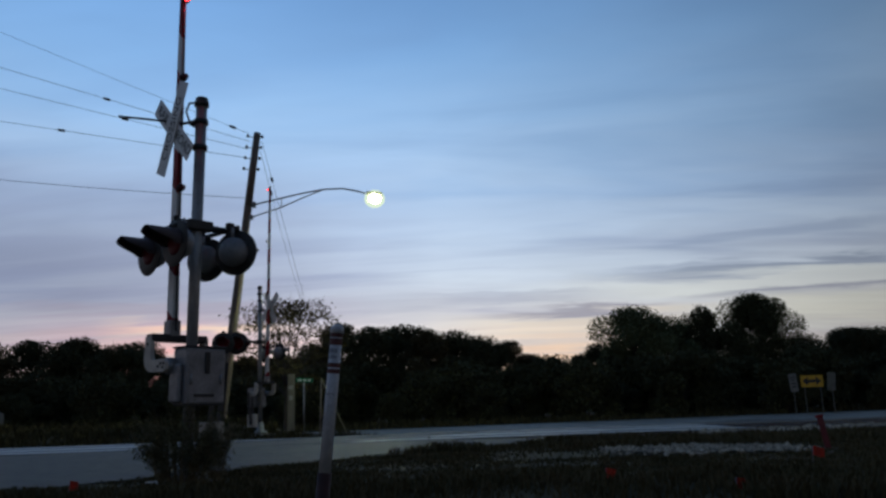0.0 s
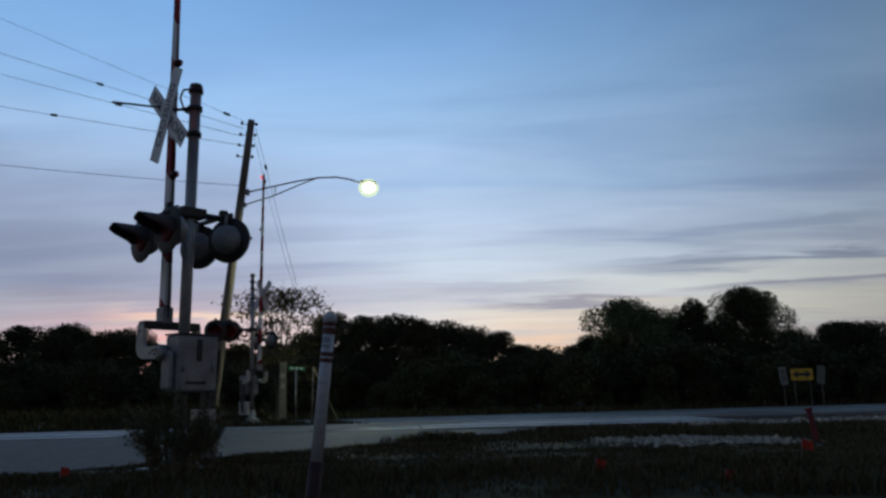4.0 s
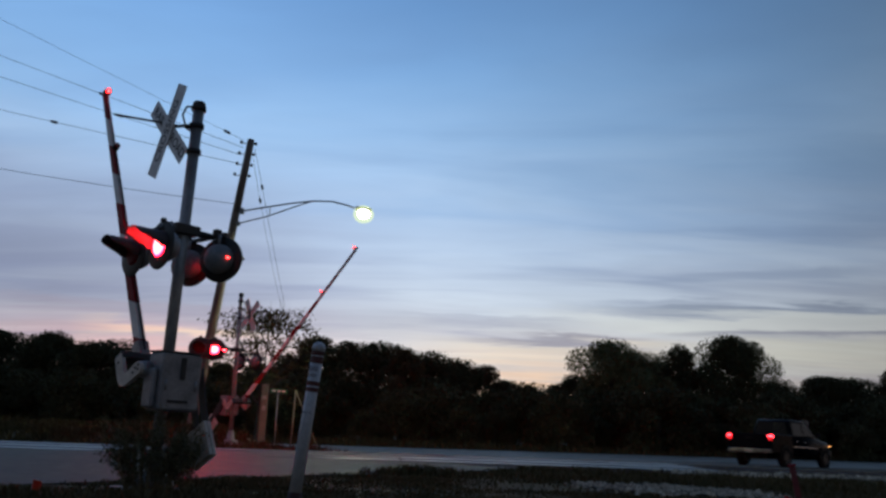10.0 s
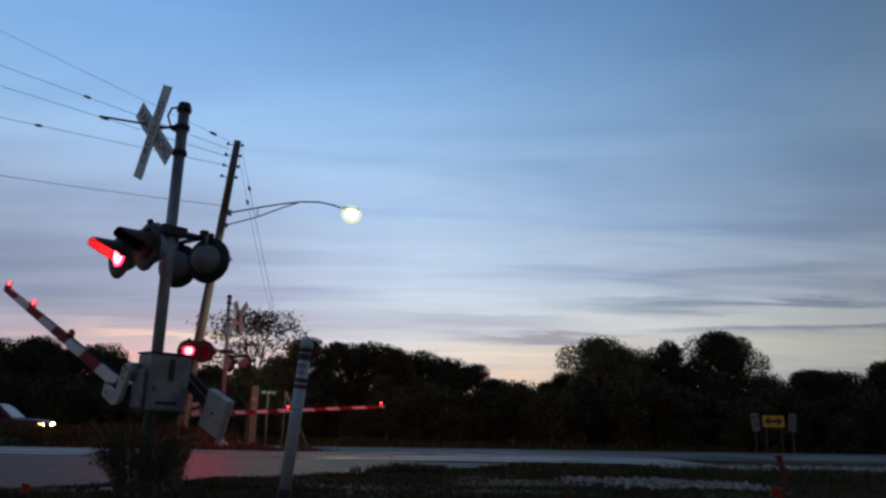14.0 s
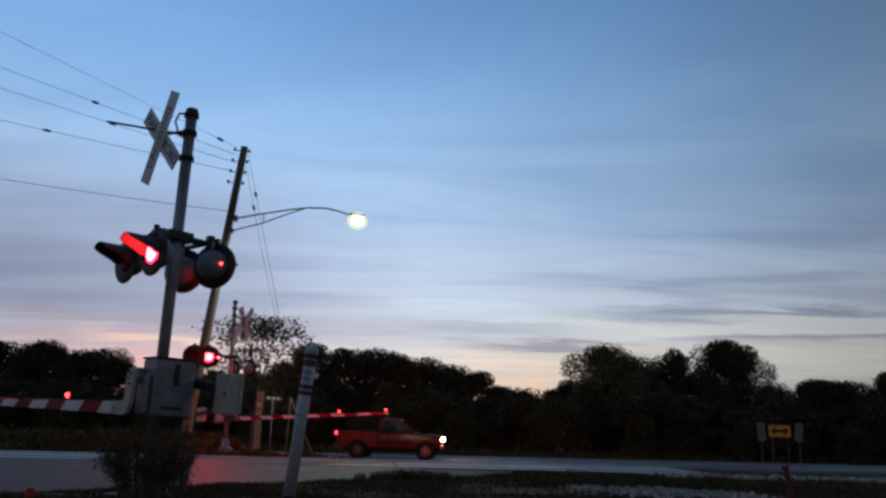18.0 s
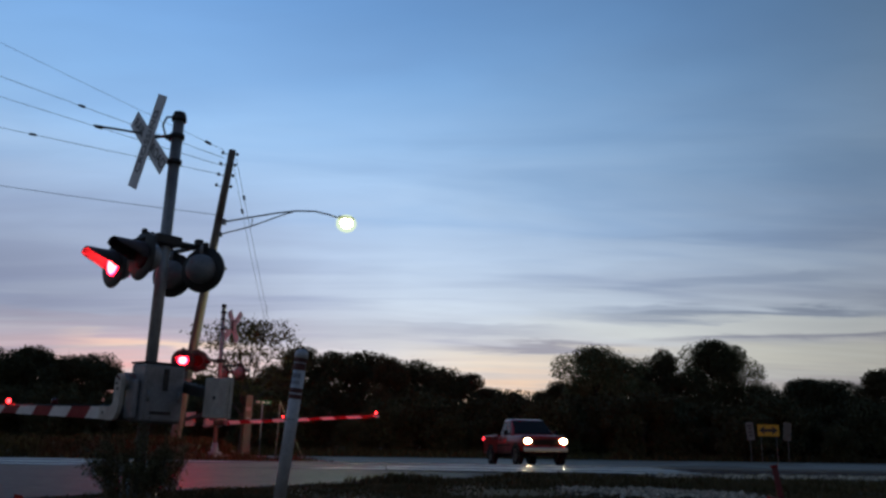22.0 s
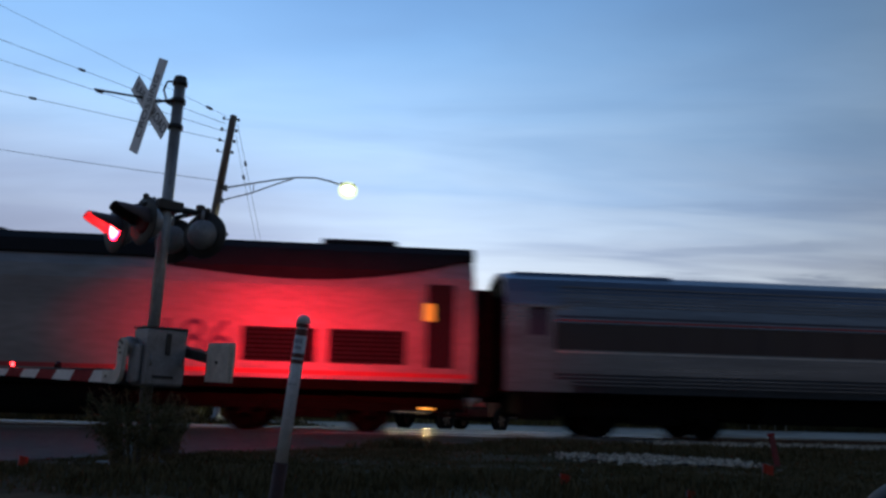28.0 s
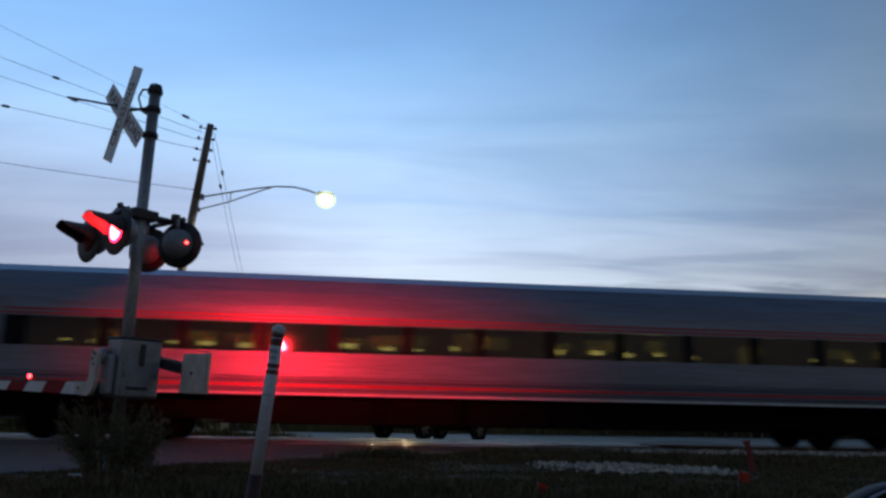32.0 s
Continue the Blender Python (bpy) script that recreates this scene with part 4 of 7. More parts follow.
def crossing_signal(m, lights, length, offset, elevations, lamps, label, mast_top=4.72, buck=(4.21, 0.37), buck_turn=(66, -43), arm_h=0.078, lead=0.0):
    """A signal mast with gate. Local x: the arm's way when lowered, y: towards the traffic it stops."""
    sig = thing("crossing_signal", m, label, "railway signal", "crossing signals")
    bm = bmesh.new()
    tube(bm, (0, 0, 0.06), (0, 0, mast_top - 0.09), 0.070, 0.070, 20)
    mast = part("mast", bm, ALU, sig, "grey metal mast")
    bm = bmesh.new()
    lathe(bm, [(mast_top - 0.12, 0.078), (mast_top - 0.02, 0.080), (mast_top, 0.066), (mast_top + 0.01, 0.02)], 20)
    part("cap", bm, BLACKP, sig, "dark mast cap")
    bm = bmesh.new()
    lathe(bm, [(0.0, 0.24), (0.04, 0.24), (0.09, 0.12), (0.34, 0.095), (0.36, 0.075)], 20)
    for i in range(4):
        a = radians(45 + 90 * i)
        tube(bm, (0.19 * math.cos(a), 0.19 * math.sin(a), 0.03), (0.19 * math.cos(a), 0.19 * math.sin(a), 0.10), 0.016, 0.016, 8)
    part("base", bm, GALV, sig, "cast mast base with bolts")
    bm = bmesh.new()
    box(bm, (0, 0, -0.20), (0.70, 0.70, 0.36), None, 0.02)
    part("footing", bm, CONCRETE, sig, "concrete footing")
    # crossbuck on its bracket
    bz, by = buck
    b1 = crossbuck_blade(sig, buck_turn[1], bz, by)
    b2 = crossbuck_blade(sig, buck_turn[0], bz, by + 0.016)
    text_mesh("lettering", "CROSSING", 0.17, BLACKP, b2, pose(0, 0.0075, 0, 90, 0, 180))
    text_mesh("lettering", "RAIL", 0.17, BLACKP, b1, pose(0.36, 0.0075, 0, 90, 0, 180))
    text_mesh("lettering", "ROAD", 0.17, BLACKP, b1, pose(-0.36, 0.0075, 0, 90, 0, 180))
    bm = bmesh.new()
    for zz in (bz - 0.16, bz + 0.18, bz + 0.42):
        bc = bmesh.new()
        lathe(bc, [(zz - 0.03, 0.069), (zz - 0.03, 0.092), (zz + 0.03, 0.092), (zz + 0.03, 0.069)], 16, cap=False)
        part("clamp", bc, BLACKP, sig, "dark clamp round the mast")
    tube(bm, (0, 0.08, bz - 0.16), (0, by - 0.01, bz - 0.02), 0.018, 0.018, 8)
    tube(bm, (0, 0.08, bz + 0.18), (0, by - 0.01, bz + 0.05), 0.018, 0.018, 8)
    box(bm, (0, by - 0.02, bz), (0.06, 0.02, 0.34), None, 0.004)
    part("bracket", bm, BLACKP, sig, "dark bracket of the crossbuck")
    bm = bmesh.new()
    pipe(bm, [(0, 0.09, bz + 0.42), (0.02, 0.16, bz + 0.40), (0.02, 0.20, bz + 0.28), (0.01, 0.14, bz + 0.12), (0, 0.075, bz + 0.10)], 0.013, 8)
    part("conduit", bm, BLACKP, sig, "looped cable")
    bm = bmesh.new()
    box(bm, (0.21, 0.44, bz + 0.15), (0.024, 0.98, 0.024), Matrix.Rotation(radians(-25.5), 3, "Z"), 0.004)
    part("sign_bar", bm, BLACKP, sig, "dark horizontal bar beside the crossbuck")
    # cross-arm with its junction box
    bm = bmesh.new()
    box(bm, (0, 0, 3.03), (0.24, 0.34, 0.13), None, 0.02)
    part("junction_box", bm, BLACKP, sig, "black junction box on the mast")
    for sgn in (1, -1):
        side = [l for l in lights if l[1] * sgn > 0]
        if not side:
            continue
        yy = sum(l[1] for l in side) / len(side)
        xs2 = [l[0] for l in side]
        bm = bmesh.new()
        az = 2.90 if sgn > 0 else 3.03
        tube(bm, (0, 0, az), (0, yy, az), 0.042, 0.042, 10)
        part("arm_stub", bm, BLACKP, sig, "black stub of the cross-arm")
        bm = bmesh.new()
        tube(bm, (min(xs2) - 0.04, yy, az), (max(xs2) + 0.04, yy, az), 0.032, 0.032, 10)
        part("cross_arm", bm, BLACKP, sig, "black cross-arm that carries the lights")
        for l in side:
            bm = bmesh.new()
            box(bm, (l[0], l[1] - 0.1 * sgn, az), (0.09, 0.09, 0.10), None, 0.015)
            part("clamp_block", bm, BLACKP, sig)
            bm = bmesh.new()
            tube(bm, (l[0], l[1] - 0.1 * sgn, az), (l[0], l[1] - 0.1 * sgn, l[2] + 0.16), 0.024, 0.024, 8)
            part("hanger", bm, BLACKP, sig, "black hanger of a light")
    for l in lights:
        head = flasher(sig, *l, lead=lead)
        if m is far_m and l[1] < 0:
            head.scale = (1.3, 1.3, 1.3)
    # gate mechanism, in front of the mast
    mx, my = -0.25, 0.03
    bm = bmesh.new()
    box(bm, (mx, my, 1.18), (0.32, 0.50, 0.64), None, 0.022)
    mech = part("gate_mechanism", bm, SILVERP, sig, "silver-painted gate mechanism case")
    bm = bmesh.new()
    box(bm, (mx, my, 1.514), (0.34, 0.52, 0.022), None, 0.006)
    part("lid", bm, BLACKP, mech, "dark flat lid")
    bm = bmesh.new()
    box(bm, (mx - 0.012, my, 0.852), (0.30, 0.46, 0.024), None, 0.006)
    part("base_flange", bm, BLACKP, mech, "dark base flange")
    bm = bmesh.new()
    box(bm, (mx - 0.168, my - 0.01, 1.33), (0.02, 0.062, 0.25), None, 0.008)
    part("latch", bm, BLACKP, mech, "dark latch")
    for dy in (-0.19, 0.19):
        bm = bmesh.new()
        tube(bm, (mx - 0.166, my + dy, 1.08), (mx - 0.166, my + dy, 1.20), 0.011, 0.011, 8)
        part("hinge", bm, GALV, mech)
    bm = bmesh.new()
    box(bm, (mx - 0.163, my + 0.02, 0.955), (0.012, 0.26, 0.035), None, 0.004)
    part("name_plate", bm, BLACKP, mech, "small dark plate")
    bm = bmesh.new()
    box(bm, (mx + 0.02, my + 0.283, 1.10), (0.22, 0.06, 0.44), None, 0.025)
    part("side_cover", bm, SILVERP, mech, "pale cast side cover")
    for yy in (my + 0.30, my - 0.27):
        bm = bmesh.new()
        lathe(bm, [(-0.06, 0.085), (-0.03, 0.10), (0.03, 0.10), (0.06, 0.085)], 18, Matrix.Translation((-0.12, yy, 1.30)) @ Matrix.Rotation(radians(90), 4, "X"))
        part("pivot_bearing", bm, GALV, sig, "bearing of the gate shaft")
    for zz in (0.95, 1.42):
        bm = bmesh.new()
        box(bm, (-0.02, 0, zz), (0.22, 0.20, 0.05), None, 0.01)
        part("mast_clamp", bm, GALV, sig, "clamp that holds the case to the mast")
    # the gate: everything that swings, with the pivot at its origin and the arm along +x
    px, pz = -0.12, 1.30
    gy0, gy1 = my + 0.38, my - 0.33                      # the two cheeks, in the signal's own y
    bm = bmesh.new()
    tube(bm, (0, gy0 - 0.09, 0), (0, gy1 - 0.09, 0), 0.035, 0.035, 12)
    gate = part("gate", bm, GALV, sig, "gate shaft")
    hook = [(-0.07, 0.03), (-0.04, 0.075), (0.03, 0.08), (0.075, 0.04), (0.085, -0.02), (0.075, -offset + 0.13), (0.10, -offset + 0.085), (0.16, -offset + 0.07), (0.37, -offset + 0.07),
            (0.37, -offset - 0.07), (0.10, -offset - 0.085), (0.02, -offset - 0.06), (-0.03, -offset + 0.0), (-0.055, -offset + 0.08)]
    for yy in (gy0, gy1):
        bm = bmesh.new()
        slab(bm, hook, 0.05, Matrix.Translation((0, yy - 0.09 + 0.025, 0)) @ Matrix.Rotation(radians(90), 4, "X"))
        bmesh.ops.recalc_face_normals(bm, faces=bm.faces[:])
        cheek = part("cheek_plate", bm, CREAMP, gate, "pale hooked cheek plate")
        for xx, zz in ((-0.015, 0.02), (0.03, 0.045), (0.03, -0.03), (0.0, -0.09), (0.28, -offset)):
            bolt = bmesh.new()
            tube(bolt, (xx, yy - 0.125, zz), (xx, yy - 0.055, zz), 0.017, 0.017, 6)
            part("bolt", bolt, BLACKP, cheek)
    bm = bmesh.new()
    box(bm, (0.36, (gy0 + gy1) / 2 - 0.09, -offset), (0.09, gy0 - gy1 + 0.02, 0.165), None, 0.012)
    part("cross_channel", bm, BLACKP, gate, "dark channel between the cheeks")
    bm = bmesh.new()
    box(bm, (0.48, 0.04, -offset), (0.20, 0.14, 0.17), None, 0.01)
    part("arm_socket", bm, GALV, gate, "socket of the arm")
    wy = gy1 - 0.10
    for yy, pts in ((wy + 0.050, [(0.05, 0.06), (0.05, -0.06), (-0.66, -0.16), (-0.66, -0.05)]),
                    (wy - 0.075, [(0.05, 0.06), (0.05, -0.06), (-0.62, -0.16), (-1.00, -0.22), (-1.00, -0.10), (-0.62, -0.04)])):
        bm = bmesh.new()
        slab(bm, pts, 0.022, Matrix.Translation((0, yy, 0)) @ Matrix.Rotation(radians(90), 4, "X"))
        bmesh.ops.recalc_face_normals(bm, faces=bm.faces[:])
        part("counterweight_arm", bm, DARKSTEEL, gate, "dark counterweight arm")
    bm = bmesh.new()
    for k in range(2):
        box(bm, (-0.86 - 0.006 * k, wy + 0.02 - 0.047 * k, -0.15), (0.42, 0.043, 0.44 + 0.01 * k), None, 0.006)
    part("counterweight", bm, CREAMP, gate, "pale stacked plate counterweight")
    bm = bmesh.new()
    tube(bm, (-0.86, wy + 0.055, -0.15), (-0.86, wy - 0.10, -0.15), 0.02, 0.02, 8)
    part("bolt", bm, BLACKP, gate)
    # striped arm, tapered: short sleeves
    pitch = 0.53
    s0, k = 0.42, 0
    while s0 < length - 0.02:
        s1 = min(length, s0 + (pitch if k else 0.24))
        f0, f1 = [1.0 - 0.45 * (s - 0.42) / (length - 0.42) for s in (s0, s1)]
        bm = bmesh.new()
        v = []
        for s, f in ((s0, f0), (s1 + 0.002, f1)):
            slant = 0.0 if s in (0.42, length) or s > length - 0.05 else 0.062
            for dy, dz in ((-1, -1), (1, -1), (1, 1), (-1, 1)):
                v.append(bm.verts.new((s - slant * dz, 0.04 + dy * 0.040 * f, -offset + dz * arm_h * f)))
        for q in ((3, 2, 1, 0), (4, 5, 6, 7), (0, 1, 5, 4), (1, 2, 6, 5), (2, 3, 7, 6), (3, 0, 4, 7)):
            bm.faces.new([v[i] for i in q])
        part("stripe", bm, REDP if k % 2 == 0 else WHITER, gate)
        s0, k = s1, k + 1
    bm = bmesh.new()
    tube(bm, (0.45, 0.04, -offset + arm_h + 0.010), (length - 0.1, 0.04, -offset + arm_h * 0.55 + 0.010), 0.011, 0.009, 6)
    part("lamp_cable", bm, WIRE, gate, "dark cable along the arm")
    for s, side in lamps:
        f = 1.0 - 0.45 * (s - 0.42) / (length - 0.42)
        zt = -offset + arm_h * f
        bm = bmesh.new()
        lathe(bm, [(0.0, 0.05), (0.02, 0.05), (0.025, 0.04), (0.03, 0.01)], 14, Matrix.Translation((s, 0.04, zt)))
        part("lamp_base", bm, BLACKP, gate)
        bm = bmesh.new()
        lathe(bm, [(0.024, 0.044), (0.06, 0.046), (0.095, 0.036), (0.11, 0.01)], 14, Matrix.Translation((s, 0.04, zt)))
        g = part("lamp_lens", bm, LENSGLASS, gate, "red lamp on the gate arm")
        g.visible_shadow = False
        bm = bmesh.new()
        lathe(bm, [(-0.026, 0.010), (-0.022, 0.021), (0.024, 0.021), (0.030, 0.010)], 12)
        bulb = part("lamp_bulb", bm, ARMGLOW, gate)
        KEYED.append((bulb, flash_rows(side, pose(s, 0.04, zt - 0.034), pose(s, 0.04, zt + 0.066), 0.1)))
    KEYED.append((gate, [(t, pose(px, 0.09, pz, 0, -e, 0)) for t, e in elevations]))
    return sig


far_m = None
LENSGLASS = glass_mat("lamp_lens_red", (0.12, 0.012, 0.015), 0.15, 0.5)
NEAR_A = 138.5
near_m = Matrix.Translation((-3.385, 9.6, lie(-3.385, 9.6) + 0.02)) @ Matrix.Rotation(radians(0.9), 4, "Y") @ Matrix.Rotation(radians(NEAR_A), 4, "Z")
crossing_signal(
    near_m, [(0.27, 0.47, 2.68, 0, 1, 0.0, -1), (-0.415, 0.50, 2.70, 0, 2, 0.0, 0), (0.42, -0.40, 2.71, 209, 1, 4000.0), (-0.24, -0.42, 2.715, 209, 2, 4000.0, 1)],
    4.95, 0.36,
    [(0.0, 88.5), (7.5, 88.5), (8.0, 84.5), (8.5, 79.5), (9.0, 73.2), (9.5, 67.3), (10.0, 61.4), (10.5, 55.8), (11.0, 50.4), (11.5, 45.3), (12.0, 40.4), (13.0, 30.2), (14.0, 20.5), (14.5, 15.7),
     (16.0, 6.5), (16.6, 3.5), (17.4, 1.0), (18.0, 0.5), (32.0, 0.5)],
    [(4.86, 0), (3.75, 1), (2.25, 2)], "grey crossing signal with flashing red lights and a striped gate")
far_m = Matrix.Translation((-7.1, 27.0, -0.012)) @ Matrix.Rotation(radians(-0.8), 4, "Y") @ Matrix.Rotation(radians(-38.2), 4, "Z")
far_signal = crossing_signal(
    far_m, [(0.43, 0.50, 2.66, 0, 1), (-0.43, 0.50, 2.66, 0, 2), (-0.70, -0.98, 3.02, 228, 1, 700.0), (-0.77, -0.35, 3.04, 228, 2, 700.0)],
    7.15, 0.30,
    [(0.0, 88), (7.5, 88), (8.0, 84.5), (8.5, 71.5), (9.0, 60), (9.5, 51.4), (10.0, 42.7), (10.5, 33.7), (11.0, 25.4), (11.5, 18.4), (12.0, 11.1), (12.6, 3.5), (13.0, 0.8), (13.5, 1.2), (32.0, 1.2)],
    [(7.05, 0), (5.2, 2), (3.2, 1)], "grey crossing signal with a striped gate beyond the railway tracks", mast_top=4.95, buck=(4.25, 0.42), arm_h=0.060, lead=0.1)

# a small tell-tale beside the far lights
small = flasher(far_signal, -0.02, -0.50, 3.00, 212, 2, lead=0.1)
small.scale = (0.45, 0.45, 0.45)

# ---- leaning timber pole with the street lamp, and its lines ----
def smooth_tube(bm, pts, r, n=8):
    """One bent tube through points."""
    rings = []
    for i, p in enumerate(pts):
        d = (pts[min(i + 1, len(pts) - 1)] - pts[max(i - 1, 0)]).normalized()
        q = d.to_track_quat("Z", "Y")
        rings.append([bm.verts.new(p + q @ Vector((r * math.cos(2 * math.pi * k / n), r * math.sin(2 * math.pi * k / n), 0))) for k in range(n)])
    for r0, r1 in zip(rings, rings[1:]):
        for k in range(n):
            f = bm.faces.new((r0[k], r0[(k + 1) % n], r1[(k + 1) % n], r1[k]))
            f.smooth = True
    bm.faces.new(list(reversed(rings[0])))
    bm.faces.new(rings[-1])


def halo_mat():
    """Added glare shell round the lamp: lets most light through and glows softly itself."""
    m = bpy.data.materials.new("glare_halo")
    m.use_nodes = True
    n, l = m.node_tree.nodes, m.node_tree.links
    em, tr, mx = n.new("ShaderNodeEmission"), n.new("ShaderNodeBsdfTransparent"), n.new("ShaderNodeMixShader")
    em.inputs[0].default_value, em.inputs[1].default_value = (0.86, 1.0, 0.50, 1), 1.15
    mx.inputs[0].default_value = 0.34
    l.new(tr.outputs[0], mx.inputs[1])
    l.new(em.outputs[0], mx.inputs[2])
    l.new(mx.outputs[0], n["Material Output"].inputs[0])
    return m


HALO = halo_mat()


def street_pole():
    p = thing("utility_pole", pose(-9.45, 30.0, land(-9.45, 30.0)), "weathered leaning timber utility pole beyond the tracks", "utility pole")
    z0 = land(-9.45, 30.0)

    def loc(x, y, z):
        return Vector((x + 9.45, y - 30.0, z - z0))
    top, bot = loc(-8.13, 30.0, 11.55), loc(-9.45, 30.0, z0 - 0.6)
    bm = bmesh.new()
    mid1, mid2 = bot.lerp(top, 0.4), bot.lerp(top, 0.75)
    tube(bm, bot, mid1, 0.19, 0.17, 14, False)
    tube(bm, mid1, mid2, 0.17, 0.15, 14, False)
    tube(bm, mid2, top, 0.15, 0.135, 14)
    part("shaft", bm, POLEW, p, "grey-brown timber shaft")
    for i in range(4):
        bm = bmesh.new()
        a = bot.lerp(top, 0.985 - 0.037 * i)
        tube(bm, a + Vector((0.22, 0, 0.0)), a, 0.02, 0.02, 8)
        tube(bm, a, a + Vector((-0.34, -0.05, 0.02)), 0.02, 0.02, 8)
        part("pin", bm, GALV, p, "metal pin through the pole")
        bm = bmesh.new()
        lathe(bm, [(-0.07, 0.03), (-0.05, 0.06), (-0.02, 0.04), (0.0, 0.062), (0.03, 0.045), (0.06, 0.02)], 12, Matrix.Translation(a + Vector((-0.34, -0.05, 0.06))))
        part("insulator", bm, BLACKP, p, "dark line insulator on a pin")
        bm = bmesh.new()
        lathe(bm, [(-0.07, 0.03), (-0.05, 0.06), (-0.02, 0.04), (0.0, 0.062), (0.03, 0.045), (0.06, 0.02)], 12, Matrix.Translation(a + Vector((0.22, 0, 0.02))))
        part("insulator", bm, BLACKP, p, "dark line insulator on a pin")
    # lamp arm: upper tube bowed, lower brace, short strut
    a, b = loc(-8.23, 30, 8.62), loc(-8.34, 30, 8.12)
    bow = [a, loc(-7.2, 30, 8.83), loc(-6.2, 30, 9.02), loc(-5.45, 30, 9.12), loc(-4.75, 30, 9.12), loc(-4.2, 30, 9.0), loc(-3.85, 30, 8.88)]
    brace = [b, loc(-7.2, 30, 8.45), loc(-6.2, 30, 8.86), loc(-5.6, 30, 9.08)]
    for name, pts, r, label in (("lamp_arm", bow, 0.032, "bowed metal lamp arm"), ("brace", brace, 0.026, "brace under the lamp arm"), ("strut", [loc(-7.15, 30, 8.85), loc(-7.15, 30, 8.47)], 0.018, "short strut")):
        bm = bmesh.new()
        smooth_tube(bm, pts, r)
        part(name, bm, GALV, p, label)
    for q, hh in ((a, 0.22), (b, 0.16)):
        bm = bmesh.new()
        box(bm, q, (0.14, 0.2, hh), None, 0.02)
        part("arm_bracket", bm, GALV, p, "bracket of the lamp arm")
    bm = bmesh.new()
    head = loc(-3.52, 30, 8.80)
    qm = Matrix.Translation(head) @ Matrix.Rotation(radians(6), 4, "Y")
    vs = box(bm, (0, 0, 0.06), (0.62, 0.26, 0.13), None, 0.05)
    for v in bm.verts:
        v.co = qm @ v.co
    part("lamp_head", bm, GALV, p, "grey street lamp head")
    bm = bmesh.new()
    bmesh.ops.create_uvsphere(bm, u_segments=28, v_segments=18, radius=0.5)
    for v in bm.verts:
        v.co = qm @ Vector((v.co.x * 0.50 + 0.03, v.co.y * 0.40, v.co.z * 0.42 - 0.13))
    part("lamp_globe", bm, LAMPGLOW, p, "glowing lamp inside the glare shell", smooth=True)
    # oversized glowing shell, added to imitate the glare round the lamp
    bm = bmesh.new()
    bmesh.ops.create_uvsphere(bm, u_segments=28, v_segments=18, radius=0.5)
    for v in bm.verts:
        v.co = qm @ Vector((v.co.x * 0.80 + 0.03, v.co.y * 0.62, v.co.z * 0.70 - 0.15))
    halo = part("lamp_bowl", bm, HALO, p, "translucent greenish shell imitating the lamp's glare", smooth=True)
    halo.visible_shadow = False
    return p


street_pole()


def cable(name, a, b, sag, r, label, group="", bits=()):
    """A hanging line from a to b, with dark splices."""
    a, b = Vector(a), Vector(b)
    bm = bmesh.new()
    n = 28
    pts = []
    for i in range(n + 1):
        t = i / n
        p = a.lerp(b, t)
        p.z -= sag * 4 * t * (1 - t)
        pts.append(p)
    smooth_tube(bm, pts, r * 0.75, 6)
    ob = part(name, bm, WIRE)
    tagged(ob, label, "cable", group)
    for t in bits:
        i = t * n
        p = a.lerp(b, t)
        p.z -= sag * 4 * t * (1 - t)
        d = (b - a).normalized()
        bm = bmesh.new()
        tube(bm, p - d * 0.13, p + d * 0.13, 0.055, 0.055, 8)
        part("splice", bm, WIRE, ob)
    return ob


PT = Vector((-8.4, 29.95, 11.5))
G = "lines on the leaning pole"
cable("overhead_line", PT, (-32.0, 30.5, 22.8), 0.05, 0.010, "thin dark overhead line", G, (0.03,))
cable("overhead_line", PT + Vector((-0.02, 0, -0.30)), (-32.0, 30.5, 19.7), 0.02, 0.014, "thin dark overhead line with a splice", G, (0.25,))
cable("overhead_line", PT + Vector((-0.05, 0, -0.62)), (-32.0, 30.5, 18.1), 0.03, 0.014, "thin dark overhead line with a splice", G, (0.215,))
cable("overhead_line", PT + Vector((-0.09, 0, -0.98)), (-32.0, 30.5, 15.4), 0.03, 0.014, "thin dark overhead line with a splice", G, (0.325,))
cable("overhead_line", (-8.55, 30, 8.9), (-32.0, 30.5, 12.4), 0.25, 0.015, "thin dark overhead line lower on the pole", G)
cable("guy_wire", (-7.95, 30, 11.2), (-9.39, 45.0, 6.93), 0.05, 0.012, "thin stay wire running down from the pole", G, (0.18,))
cable("guy_wire", (-8.0, 30, 10.8), (-9.6, 45.0, 6.9), 0.2, 0.010, "slack stay wire running down from the pole", G, (0.2,))


# ---- white marker post, survey flags, stakes, signs ----
POSTWHITE = mat("post_plastic", (0.56, 0.57, 0.60), 0.5, second=(0.44, 0.45, 0.48), scale=7, mix=0.35, bump=0.04)


